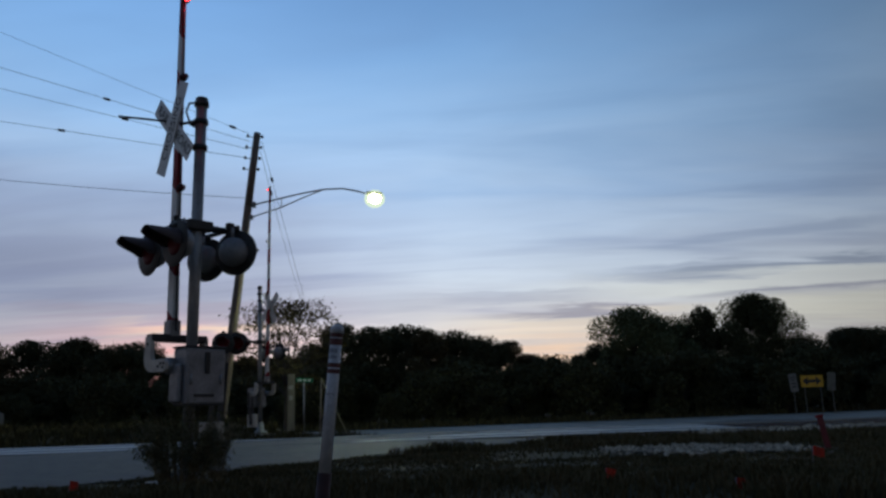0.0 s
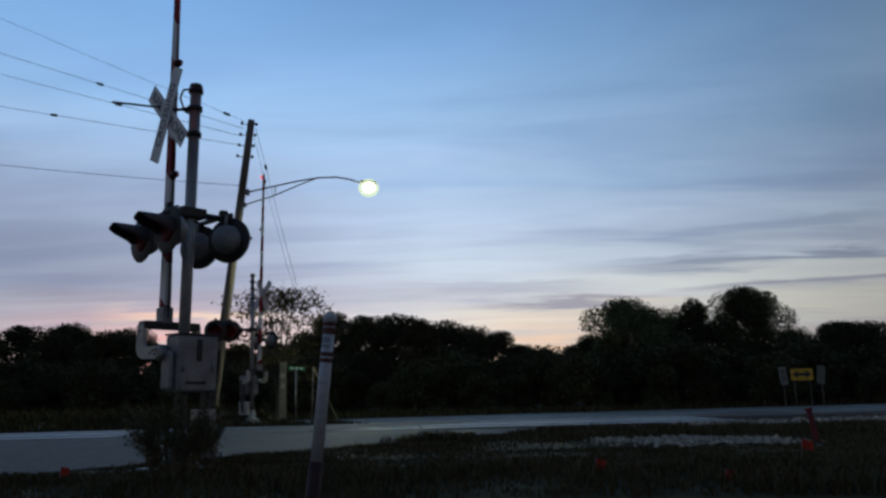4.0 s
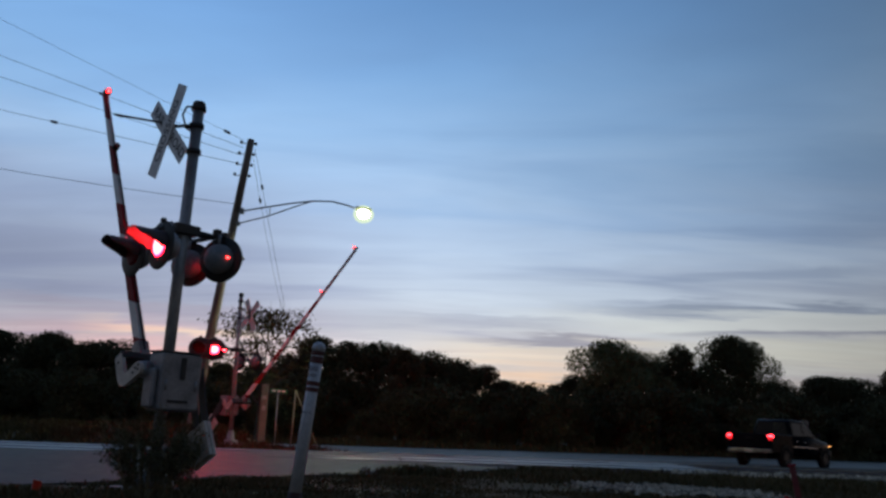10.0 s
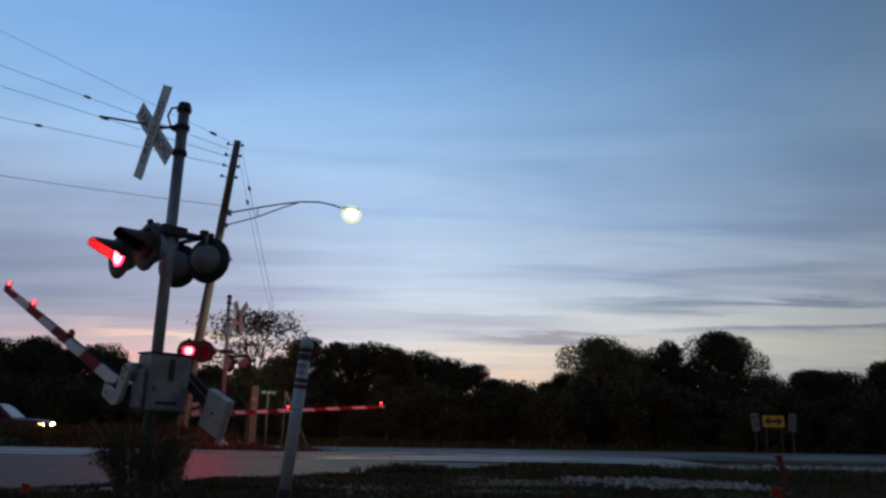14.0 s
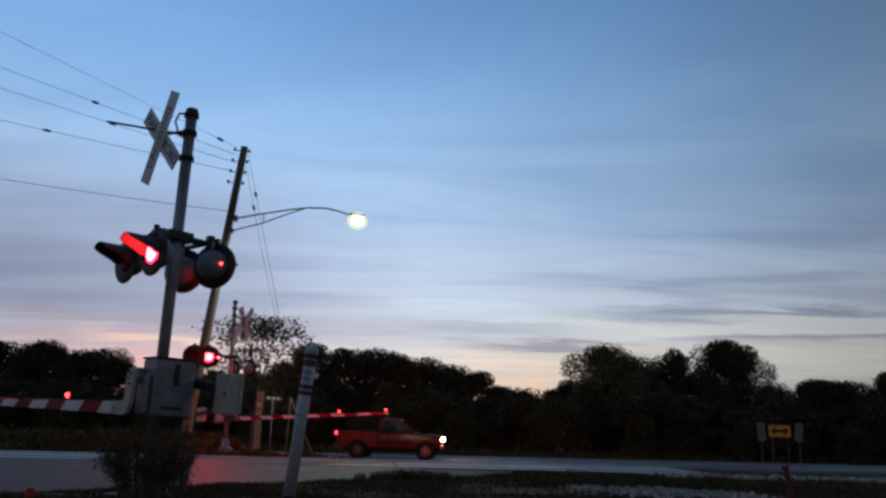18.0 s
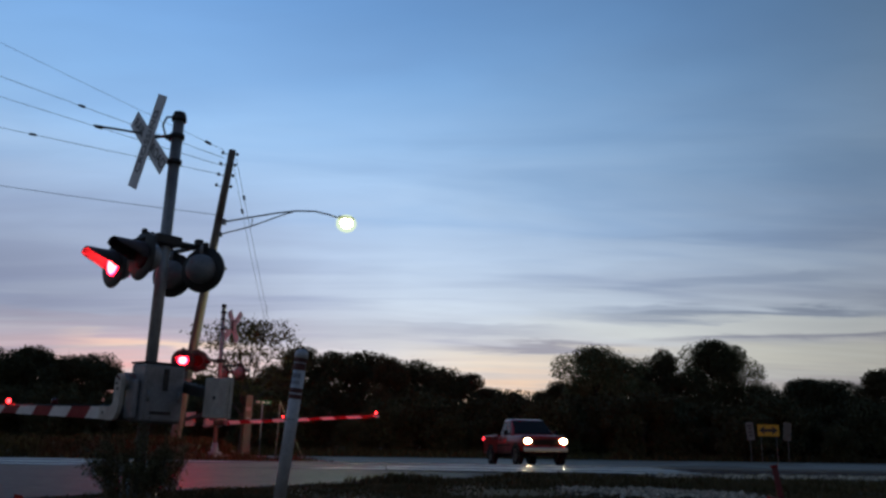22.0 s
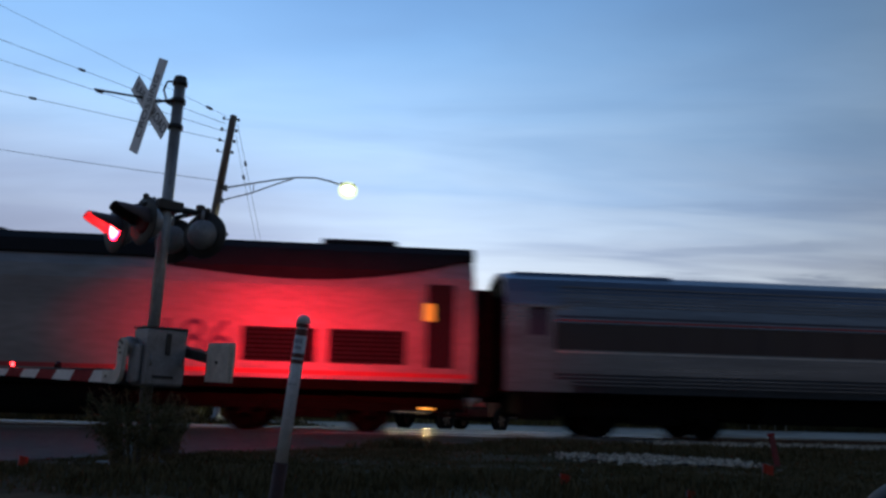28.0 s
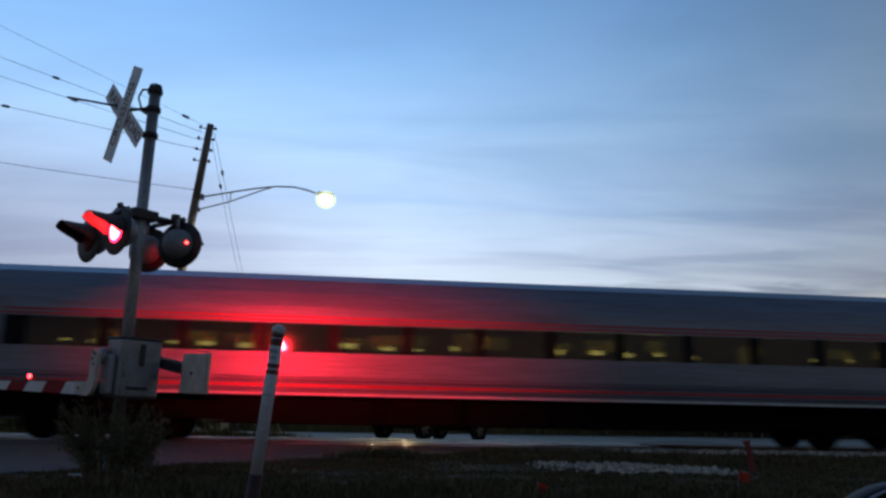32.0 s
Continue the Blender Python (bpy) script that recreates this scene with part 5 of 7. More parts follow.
def marker_post():
    x, y = -0.985, 5.0
    z0 = lie(x, y)
    m = Matrix.Translation((x, y, z0)) @ Matrix.Rotation(radians(5.5), 4, "Y")
    p = thing("marker_post", m, "leaning white plastic marker post with red bands on the verge", "marker post")
    top = 1.26 - z0 + 0.0
    bm = bmesh.new()
    lathe(bm, [(-0.3, 0.042), (0.0, 0.042), (top - 0.90, 0.042)], 24)
    part("sleeve", bm, mat("rusty_sleeve", (0.055, 0.016, 0.013), 0.7, second=(0.03, 0.012, 0.011), scale=9, mix=0.5, bump=0.2), p, "dark red-brown base sleeve")
    bm = bmesh.new()
    lathe(bm, [(top - 0.90, 0.0365), (top - 0.05, 0.037)], 24)
    part("tube", bm, POSTWHITE, p, "white plastic tube")
    bm = bmesh.new()
    lathe(bm, [(top - 0.055, 0.042), (top - 0.03, 0.042), (top - 0.012, 0.035), (top, 0.019), (top + 0.003, 0.002)], 24)
    part("cap", bm, POSTWHITE, p, "rounded white cap")
    darkred = mat("faded_red_band", (0.13, 0.030, 0.028), 0.6, second=(0.06, 0.025, 0.025), scale=12, mix=0.6)
    for a, b in ((0.045, 0.082), (0.088, 0.13), (0.24, 0.268), (0.278, 0.305)):
        bm = bmesh.new()
        lathe(bm, [(top - b, 0.0384), (top - a, 0.0387)], 24, cap=False)
        part("band", bm, darkred, p, "faded red band")
    greytext = mat("faded_print", (0.16, 0.17, 0.22), 0.6, second=(0.28, 0.28, 0.32), scale=60, mix=0.5)
    rnd = random.Random(3)
    for zz, hh in ((0.165, 0.030), (0.205, 0.022), (0.43, 0.010)):
        bm = bmesh.new()
        n = 4
        for i in range(n):
            a0 = radians(-142 + 22 * i + rnd.uniform(-3, 3))
            a1 = a0 + radians(rnd.uniform(9, 19))
            vs = [bm.verts.new((0.0394 * math.cos(a), 0.0394 * math.sin(a), top - zz + dz)) for a, dz in ((a0, -hh / 2), (a1, -hh / 2), (a1, hh / 2), (a0, hh / 2))]
            bm.faces.new(vs)
        part("print", bm, greytext, p, "worn unreadable print")
    return p


marker_post()


def survey_flag(x, y, h, turn):
    z = lie(x, y)
    p = thing("survey_flag", pose(x, y, z, 0, 4, turn), "small orange survey flag on a wire in the grass", "flag", "survey flags")
    bm = bmesh.new()
    tube(bm, (0, 0, -0.1), (0, 0, h), 0.0025, 0.0025, 6)
    part("wire_stem", bm, GALV, p)
    bm = bmesh.new()
    n = 8
    cols = []
    for i in range(n + 1):
        a = i / n
        w = 0.018 * math.sin(a * 7.0)
        cols.append([bm.verts.new((a * 0.115, w + dy, h - dz - 0.02 * a)) for dy in (0.0,) for dz in (0.0, 0.05, 0.10)])
    for c0, c1 in zip(cols, cols[1:]):
        for k in range(2):
            bm.faces.new((c0[k], c1[k], c1[k + 1], c0[k + 1]))
    bmesh.ops.solidify(bm, geom=bm.faces[:], thickness=0.0015)
    part("flag_cloth", bm, ORANGE, p, "creased orange plastic flag")
    return p


for x, y, h, turn in ((1.29, 8.3, 0.12, 10), (3.68, 9.15, 0.20, -30), (2.40, 7.75, 0.09, 25), (-4.28, 8.6, 0.12, 60)):
    survey_flag(x, y, h, turn)


def red_stake(x, y):
    p = thing("marker_stake", Matrix.Translation((x, y, lie(x, y))) @ Matrix.Rotation(radians(-9), 4, "Y"), "leaning dark red marker stake beside the gravel", "stake")
    bm = bmesh.new()
    box(bm, (0, 0, 0.15), (0.085, 0.03, 0.55), None, 0.01)
    part("board", bm, mat("dull_red_paint", (0.22, 0.03, 0.035), 0.6, second=(0.14, 0.025, 0.03), scale=12, mix=0.5), p, "dull red board")
    bm = bmesh.new()
    box(bm, (-0.005, 0, 0.435), (0.11, 0.034, 0.035), None, 0.008)
    part("tip", bm, REDP, p, "red tip")
    return p


red_stake(5.06, 12.0)


def sign_panel(bm, w, h, r=0.04, thick=0.006, m=Matrix()):
    pts = []
    for cx, cy, a0 in ((w / 2 - r, h / 2 - r, 0), (-w / 2 + r, h / 2 - r, 90), (-w / 2 + r, -h / 2 + r, 180), (w / 2 - r, -h / 2 + r, 270)):
        for k in range(5):
            a = radians(a0 + 22.5 * k)
            pts.append((cx + r * math.cos(a), cy + r * math.sin(a)))
    slab(bm, pts, thick, m)


def face(x, y, z):
    """Matrix for a panel upright at x, y, z, its front towards -y."""
    return Matrix.Translation((x, y, z)) @ Matrix.Rotation(radians(90), 4, "X")


DULLBACK = mat("dull_sign_back", (0.13, 0.13, 0.125), 0.6, 0.2, second=(0.09, 0.09, 0.085), scale=5, mix=0.3)
DULLWHITE = mat("dull_white_sheet", (0.20, 0.20, 0.20), 0.5, second=(0.14, 0.14, 0.14), scale=5, mix=0.3)


def arrow_sign():
    x, y = 17.7, 49.6
    k = 49.6 / 43.0
    g = lie(x * k, y)
    p = thing("arrow_sign", pose(17.71 * k, y, g, 0, 0, -18), "yellow two-way arrow sign between two grey panels behind the highway", "road sign")
    zc = 0.75 + (1.28 - 0.75) * k - g
    for xx in (-0.38 * k, 0.38 * k):
        bm = bmesh.new()
        box(bm, (xx, 0.03, zc / 2 - 0.1), (0.05, 0.04, zc + 0.1), None, 0.006)
        part("post", bm, DULLBACK, p, "metal sign post")
    bm = bmesh.new()
    sign_panel(bm, 1.06 * k, 0.60 * k, 0.05, 0.006, face(0, 0, zc))
    part("panel", bm, YELLOWS, p, "yellow sign face")
    bm = bmesh.new()
    a, b = 0.46 * k, 0.15 * k
    pts = [(-a, 0), (-a + 0.28 * k, b + 0.10), (-a + 0.26 * k, 0.08 * k), (a - 0.26 * k, 0.08 * k), (a - 0.28 * k, b + 0.10), (a, 0), (a - 0.28 * k, -b - 0.10), (a - 0.26 * k, -0.08 * k),
           (-a + 0.26 * k, -0.08 * k), (-a + 0.28 * k, -b - 0.10)]
    slab(bm, pts, 0.004, face(0, -0.006, zc))
    part("arrow", bm, BLACKP, p, "black two-headed arrow")
    for xx, mt, tilt in ((-0.90 * k, DULLWHITE, 5), (0.92 * k, DULLBACK, -6)):
        q = thing("road_sign", p.matrix_world @ pose(xx, 0.05, 0, 0, 0, tilt * 4), "pale upright rectangular sign panel beside the arrow sign" if mt is DULLWHITE else "grey back of an upright sign panel beside the arrow sign", "road sign", "signs behind the highway")
        bm = bmesh.new()
        sign_panel(bm, 0.42 * k, 0.94 * k, 0.04, 0.006, face(0, 0, zc - 0.06) @ Matrix.Rotation(radians(tilt), 4, "Z"))
        part("panel", bm, mt, q)
        bm = bmesh.new()
        box(bm, (0, 0.03, zc / 2 - 0.1), (0.05, 0.04, zc + 0.5), None, 0.005)
        part("post", bm, DULLBACK, q)
        if mt is DULLWHITE:
            bm = bmesh.new()
            for dz, ww in ((0.28, 0.30), (0.14, 0.22), (-0.05, 0.30), (-0.22, 0.26)):
                slab(bm, [(-ww * 0.4 * k, dz * k - 0.03), (ww * 0.4 * k, dz * k - 0.03), (ww * 0.4 * k, dz * k + 0.03), (-ww * 0.4 * k, dz * k + 0.03)], 0.003, face(0, -0.0045, zc - 0.06) @ Matrix.Rotation(radians(tilt), 4, "Z"))
            part("print", bm, BLACKP, q, "unreadable dark print")


arrow_sign()


def roadside_left():
    g = land(-7.43, 33.0)
    p = thing("sign_post", pose(-7.43, 33.0, g), "broad weathered timber post in the grass beside the far mast", "post")
    bm = bmesh.new()
    box(bm, (0, 0, (2.16 - g) / 2 - 0.1), (0.27, 0.10, 2.16 - g + 0.2), None, 0.015)
    part("board", bm, mat("pale_timber", (0.22, 0.20, 0.17), 0.8, second=(0.15, 0.14, 0.12), scale=4, mix=0.6, bump=0.3, stretch=(4, 4, 0.4)), p, "pale weathered timber")
    bm = bmesh.new()
    box(bm, (0.0, -0.054, 1.62 - g), (0.20, 0.006, 0.16), None, 0.002)
    part("plate", bm, SIGNBACK, p, "small pale metal plate")
    bm = bmesh.new()
    box(bm, (0.0, -0.054, 1.20 - g), (0.14, 0.006, 0.20), None, 0.002)
    part("plate", bm, SIGNBACK, p, "small pale metal plate")
    g = land(-6.94, 33.2)
    q = thing("street_name_sign", pose(-6.94, 33.2, g), "small green street name sign on a thin pole", "street sign")
    bm = bmesh.new()
    tube(bm, (0, 0, -0.2), (0, 0, 1.85 - g), 0.028, 0.028, 10)
    part("pole", bm, GALV, q, "thin metal pole")
    bm = bmesh.new()
    box(bm, (0.02, 0, 1.90 - g), (0.70, 0.012, 0.17), Matrix.Rotation(radians(3), 3, "Y"), 0.003)
    part("blade", bm, GREENS, q, "green sign blade")
    bm = bmesh.new()
    for xx, ww in ((-0.18, 0.16), (0.03, 0.14), (0.22, 0.12)):
        box(bm, (xx, -0.009, 1.905 - g - 0.05 * xx), (ww, 0.004, 0.07), None, 0.001)
    part("print", bm, WHITER, q, "white bars of print")
    g = land(-5.5, 36.0)
    s = thing("guy_guard", pose(-5.5, 36.0, g), "thin leaning stay guard in the grass", "stay wire")
    bm = bmesh.new()
    tube(bm, (0, 0, -0.1), (-1.25, 0, 2.05 - g), 0.03, 0.03, 8)
    part("guard", bm, mat("guard_plastic", (0.30, 0.27, 0.16), 0.6, second=(0.22, 0.2, 0.13), scale=6, mix=0.4), s)
    bm = bmesh.new()
    tube(bm, (-1.25, 0, 2.0 - g), (-1.32, 0, -0.1), 0.035, 0.035, 8)
    part("stub", bm, POLEW, s, "short timber stub")


roadside_left()


WEEDLEAF = mat("weed_leaves", (0.085, 0.085, 0.045), 0.9, second=(0.12, 0.115, 0.062), scale=6, mix=0.5, spec=0.06)
DRYLEAF = mat("dry_leaves", (0.15, 0.125, 0.075), 0.9, second=(0.22, 0.18, 0.11), scale=6, mix=0.5, spec=0.06)


def weed(x, y, stalks, reach, height, leaf_mat, label, seed, dense=24):
    """A clump of tall weeds: bent stalks with side twigs, narrow leaves along them."""
    z = lie(x, y)
    t = thing("weed_bush", pose(x, y, z), label, "bush", "weeds at the mast")
    rnd = random.Random(seed)
    bm = bmesh.new()
    vs, fs = [], []

    def leaves(a, b, count, spread):
        for _ in range(count):
            p = a.lerp(b, rnd.uniform(0.1, 1.0)) + Vector((rnd.gauss(0, spread), rnd.gauss(0, spread), rnd.gauss(0, spread)))
            q = Euler((rnd.uniform(-1, 1), rnd.uniform(-1, 1), rnd.uniform(0, 6.28))).to_matrix()
            l = rnd.uniform(0.012, 0.040)
            k = len(vs)
            for xx, yy in ((-l, 0), (0, -l * 0.22), (l, 0), (0, l * 0.22)):
                vs.append(tuple(p + q @ Vector((xx, yy, abs(xx) * 0.3))))
            fs.append((k, k + 1, k + 2, k + 3))
    for i in range(stalks):
        a = rnd.uniform(0, 6.28)
        r = reach * 0.35 * math.sqrt(rnd.random())
        h = height * rnd.uniform(0.45, 1.0) * (1.0 - 0.35 * r / reach)
        lean = reach * rnd.uniform(0.1, 0.8) * (1.15 - 0.5 * h / height)
        b0 = Vector((r * math.cos(a), r * math.sin(a) * 0.8, -0.05))
        midp = b0 + Vector((math.cos(a) * lean * 0.35, math.sin(a) * lean * 0.3, h * 0.55))
        tip = b0 + Vector((math.cos(a) * lean, math.sin(a) * lean * 0.8, h))
        tube(bm, b0, midp, 0.006, 0.0045, 5, False)
        tube(bm, midp, tip, 0.0045, 0.0015, 5, False)
        leaves(b0.lerp(midp, 0.35), midp, dense // 2, 0.035)
        leaves(midp, tip, dense, 0.022)
        for k in range(5):
            s0 = midp.lerp(tip, rnd.uniform(-0.4, 0.7))
            d = Vector((math.cos(a + rnd.uniform(-1.6, 1.6)), math.sin(a + rnd.uniform(-1.6, 1.6)), rnd.uniform(0.3, 1.2))).normalized()
            e = s0 + d * rnd.uniform(0.08, 0.22)
            tube(bm, s0, e, 0.0025, 0.001, 4, False)
            leaves(s0, e, dense // 3, 0.014)
    tagged(part("stalk", bm, DRYLEAF, t), kind="stuff")
    tagged(from_data("foliage", vs, fs, leaf_mat, t), kind="stuff")


weed(-3.25, 9.08, 80, 0.72, 1.0, WEEDLEAF, "dark leafy weeds round the foot of the mast", 77)
weed(-2.95, 9.28, 20, 0.34, 0.85, DRYLEAF, "pale dry weeds beside the mast's foot", 78, 16)


def notice_board():
    """A small peaked white board on two posts beyond the highway."""
    x, y = -28.0, 46.5
    g = lie(x, y)
    p = thing("notice_board", pose(x, y, g, 0, 0, 20), "small white peaked notice board before the wood", "sign")
    bm = bmesh.new()
    slab(bm, [(-0.62, 0.0), (0.62, 0.0), (0.62, 0.62), (0.40, 0.72), (0.18, 1.02), (-0.18, 1.02), (-0.40, 0.72), (-0.62, 0.62)], 0.05, face(0, 0, 1.05))
    part("panel", bm, DULLWHITE, p, "dull white peaked panel")
    for xx in (-0.45, 0.45):
        bm = bmesh.new()
        box(bm, (xx, 0.03, 0.6), (0.09, 0.06, 1.5), None, 0.01)
        part("post", bm, POLEW, p)


notice_board()

# ---- pickup trucks ----
def loft(bm, rings, mi=0, caps=True, smooth=True):
    """Skins a row of closed rings with as many points each."""
    vr = [[bm.verts.new(p) for p in ring] for ring in rings]
    n = len(vr[0])
    for a, b in zip(vr, vr[1:]):
        for i in range(n):
            f = bm.faces.new((a[i], a[(i + 1) % n], b[(i + 1) % n], b[i]))
            f.smooth, f.material_index = smooth, mi
    if caps:
        for r, rev in ((vr[0], True), (vr[-1], False)):
            f = bm.faces.new(list(reversed(r)) if rev else r)
            f.material_index = mi


def oct_ring(x, hw, z0, z1, c=0.10, tumble=0.0):
    """A cross-section at x: a box of half-width hw with cut corners, drawn in by tumble at the top."""
    t = hw - tumble
    return [(x, -hw + c, z0), (x, hw - c, z0), (x, hw, z0 + c), (x, hw, (z0 + z1) / 2), (x, t, z1 - c), (x, t - c, z1), (x, -t + c, z1), (x, -t, z1 - c), (x, -hw, (z0 + z1) / 2), (x, -hw, z0 + c)]


CHROME = mat("chrome", (0.55, 0.55, 0.56), 0.15, 1.0, second=(0.45, 0.45, 0.46), scale=6, mix=0.2)
DULLCHROME = mat("dull_chrome", (0.20, 0.20, 0.205), 0.35, 0.9, second=(0.12, 0.12, 0.12), scale=5, mix=0.4)
TAILRED = glow_mat("tail_light_red", (1.0, 0.012, 0.02), 0.9)
VGLASS = mat("car_glass", (0.003, 0.0035, 0.005), 0.06, second=(0.005, 0.006, 0.008), scale=2, mix=0.2, spec=0.2)
TRIM = mat("black_trim", (0.006, 0.006, 0.007), 0.55, second=(0.012, 0.012, 0.012), scale=9, mix=0.4, spec=0.15)
HEADGLOW = glow_mat("headlight_lit", (1.0, 0.72, 0.36), 150.0)
# amber glare round a lit headlight, put into its housing as emission
HEADHALO = glow_mat("headlight_halo", (1.0, 0.50, 0.14), 5.0)
HEADDIM = glow_mat("marker_light_amber", (1.0, 0.55, 0.16), 1.2)
AMBERM = glow_mat("side_marker_amber", (1.0, 0.42, 0.12), 2.0)
TAILGLOW = glow_mat("tail_light_lit", (1.0, 0.030, 0.045), 12.0)
TAILDIM = mat("tail_lens", (0.20, 0.015, 0.02), 0.25, second=(0.15, 0.012, 0.015), scale=20, mix=0.2)
HUBGOLD = mat("alloy_rim", (0.13, 0.128, 0.125), 0.3, 0.9, second=(0.08, 0.078, 0.075), scale=8, mix=0.3)


def mirror_shell(bm, c):
    """A rounded door mirror housing, hollow towards the rear."""
    m = Matrix.Translation(c) @ Matrix.Rotation(radians(90), 4, "Y") @ Matrix.Diagonal((0.76, 1.0, 1.0, 1.0))
    lathe(bm, [(-0.062, 0.126), (-0.066, 0.150), (-0.050, 0.158), (0.0, 0.155), (0.05, 0.125), (0.075, 0.06), (0.08, 0.01)], 32, m, cap=False)


def wheel_meshes(r, w):
    bm = bmesh.new()
    q = Matrix.Rotation(radians(90), 4, "X")
    lathe(bm, [(-w / 2, r * 0.64), (-w / 2, r * 0.93), (-w * 0.36, r), (w * 0.36, r), (w / 2, r * 0.93), (w / 2, r * 0.64)], 28, q, cap=False)
    for i in range(28):
        a = radians(360 / 28 * i)
        box(bm, (r * math.cos(a), 0, r * math.sin(a)), (0.02, w * 0.66, 0.05), Matrix.Rotation(-a, 3, "Y"))
    tyre = bpy.data.meshes.new("tyre")
    bm.to_mesh(tyre)
    bm.free()
    tyre.materials.append(RUBBER)
    bm = bmesh.new()
    lathe(bm, [(-w * 0.30, 0.02), (-w * 0.30, r * 0.64), (w * 0.48, r * 0.66), (w * 0.50, r * 0.60), (w * 0.30, r * 0.55), (w * 0.30, r * 0.5)], 24, q, cap=False)
    for i in range(6):
        a = radians(60 * i)
        box(bm, (r * 0.34 * math.cos(a), -w * 0.36, r * 0.34 * math.sin(a)), (r * 0.56, 0.04, 0.075), Matrix.Rotation(-a, 3, "Y"), 0.01)
        box(bm, (r * 0.34 * math.cos(a), w * 0.36, r * 0.34 * math.sin(a)), (r * 0.56, 0.04, 0.075), Matrix.Rotation(-a, 3, "Y"), 0.01)
    lathe(bm, [(-w * 0.42, 0.06), (w * 0.42, 0.06)], 12, q)
    rim = bpy.data.meshes.new("rim")
    bm.to_mesh(rim)
    bm.free()
    rim.materials.append(HUBGOLD)
    return tyre, rim


def pickup(label, L, W, H, WB, r, paint, cab_len, head_mat, lit=True, hood=1.0, nose=0.0):
    """A pickup truck; local x forward, z up, origin on the road under its middle. Returns it and its wheels."""
    car = thing("pickup_truck", Matrix(), label, "pickup truck")
    hw, k = W / 2, H / 1.9
    xf = L / 2 - (nose or 0.92 * L / 5.8)
    xr = xf - WB
    sill, belt, rail = 0.46 * k, 1.20 * k, 1.26 * k
    c1 = xf - 0.48
    c0 = c1 - cab_len
    # front body with bonnet and cab lower half
    bm = bmesh.new()
    loft(bm, [oct_ring(L / 2 - 0.06, hw * 0.90, 0.55 * k, 1.02 * k * hood, 0.09), oct_ring(L / 2 - 0.18, hw * 0.96, 0.50 * k, 1.08 * k * hood, 0.10), oct_ring(xf, hw, sill, 1.13 * k * hood, 0.12, 0.03),
              oct_ring(c1 + 0.05, hw, sill, belt, 0.10, 0.03), oct_ring(c1 - 0.5, hw, sill, belt, 0.06, 0.02), oct_ring(c0, hw, sill, belt, 0.06, 0.02)])
    body = part("body", bm, paint, car, "glossy painted front body and doors")
    # cab top
    bm = bmesh.new()
    rf, rb = c1 - 0.78 * k, c0 + 0.16
    loft(bm, [[(c1, -hw * 0.93, belt - 0.02), (c1, hw * 0.93, belt - 0.02), (c1 - 0.02, hw * 0.93, belt), (c1 - 0.02, -hw * 0.93, belt)],
              [(rf, -hw * 0.90, belt - 0.02), (rf, hw * 0.90, belt - 0.02), (rf, hw * 0.74, H - 0.05), (rf, -hw * 0.74, H - 0.05)],
              [(rf - 0.25, -hw * 0.90, belt - 0.02), (rf - 0.25, hw * 0.90, belt - 0.02), (rf - 0.25, hw * 0.73, H), (rf - 0.25, -hw * 0.73, H)],
              [(rb + 0.1, -hw * 0.90, belt - 0.02), (rb + 0.1, hw * 0.90, belt - 0.02), (rb + 0.1, hw * 0.73, H - 0.01), (rb + 0.1, -hw * 0.73, H - 0.01)],
              [(rb - 0.04, -hw * 0.90, belt - 0.02), (rb - 0.04, hw * 0.90, belt - 0.02), (rb - 0.04, hw * 0.70, H - 0.10), (rb - 0.04, -hw * 0.70, H - 0.10)],
              [(c0 + 0.02, -hw * 0.92, belt - 0.02), (c0 + 0.02, hw * 0.92, belt - 0.02), (c0 + 0.02, hw * 0.92, belt), (c0 + 0.02, -hw * 0.92, belt)]], smooth=False)
    edges = [e for e in bm.edges if (e.verts[0].co.z + e.verts[1].co.z) / 2 > belt + 0.1]
    bmesh.ops.bevel(bm, geom=edges, offset=0.07 * k, segments=3, profile=0.5, affect="EDGES")
    for f in bm.faces:
        f.smooth = True
    part("cab", bm, paint, car, "painted cab roof and pillars")

    def pane(name, pts, lift):
        bm = bmesh.new()
        n = Vector(lift)
        a = [bm.verts.new(Vector(p) + n) for p in pts]
        b = [bm.verts.new(Vector(p) - n * 0.5) for p in pts]
        bm.faces.new(a)
        bm.faces.new(list(reversed(b)))
        for i in range(len(a)):
            bm.faces.new((a[i], b[i], b[(i + 1) % len(a)], a[(i + 1) % len(a)]))
        bmesh.ops.recalc_face_normals(bm, faces=bm.faces[:])
        return part(name, bm, VGLASS, car, "dark glass")
    zt = H - 0.12
    f = (zt - belt) / (H - 0.05 - belt)
    pane("windscreen", [(c1 - 0.07, -hw * 0.84, belt + 0.05), (c1 - 0.07, hw * 0.84, belt + 0.05), (c1 + (rf - c1) * f, hw * 0.70, zt), (c1 + (rf - c1) * f, -hw * 0.70, zt)], (0.02, 0, 0.02))
    pane("rear_window", [(c0 + 0.045, -hw * 0.72, belt + 0.08), (c0 + 0.045, hw * 0.72, belt + 0.08), (c0 + 0.10, hw * 0.62, zt), (c0 + 0.10, -hw * 0.62, zt)], (-0.035, 0, 0.01))
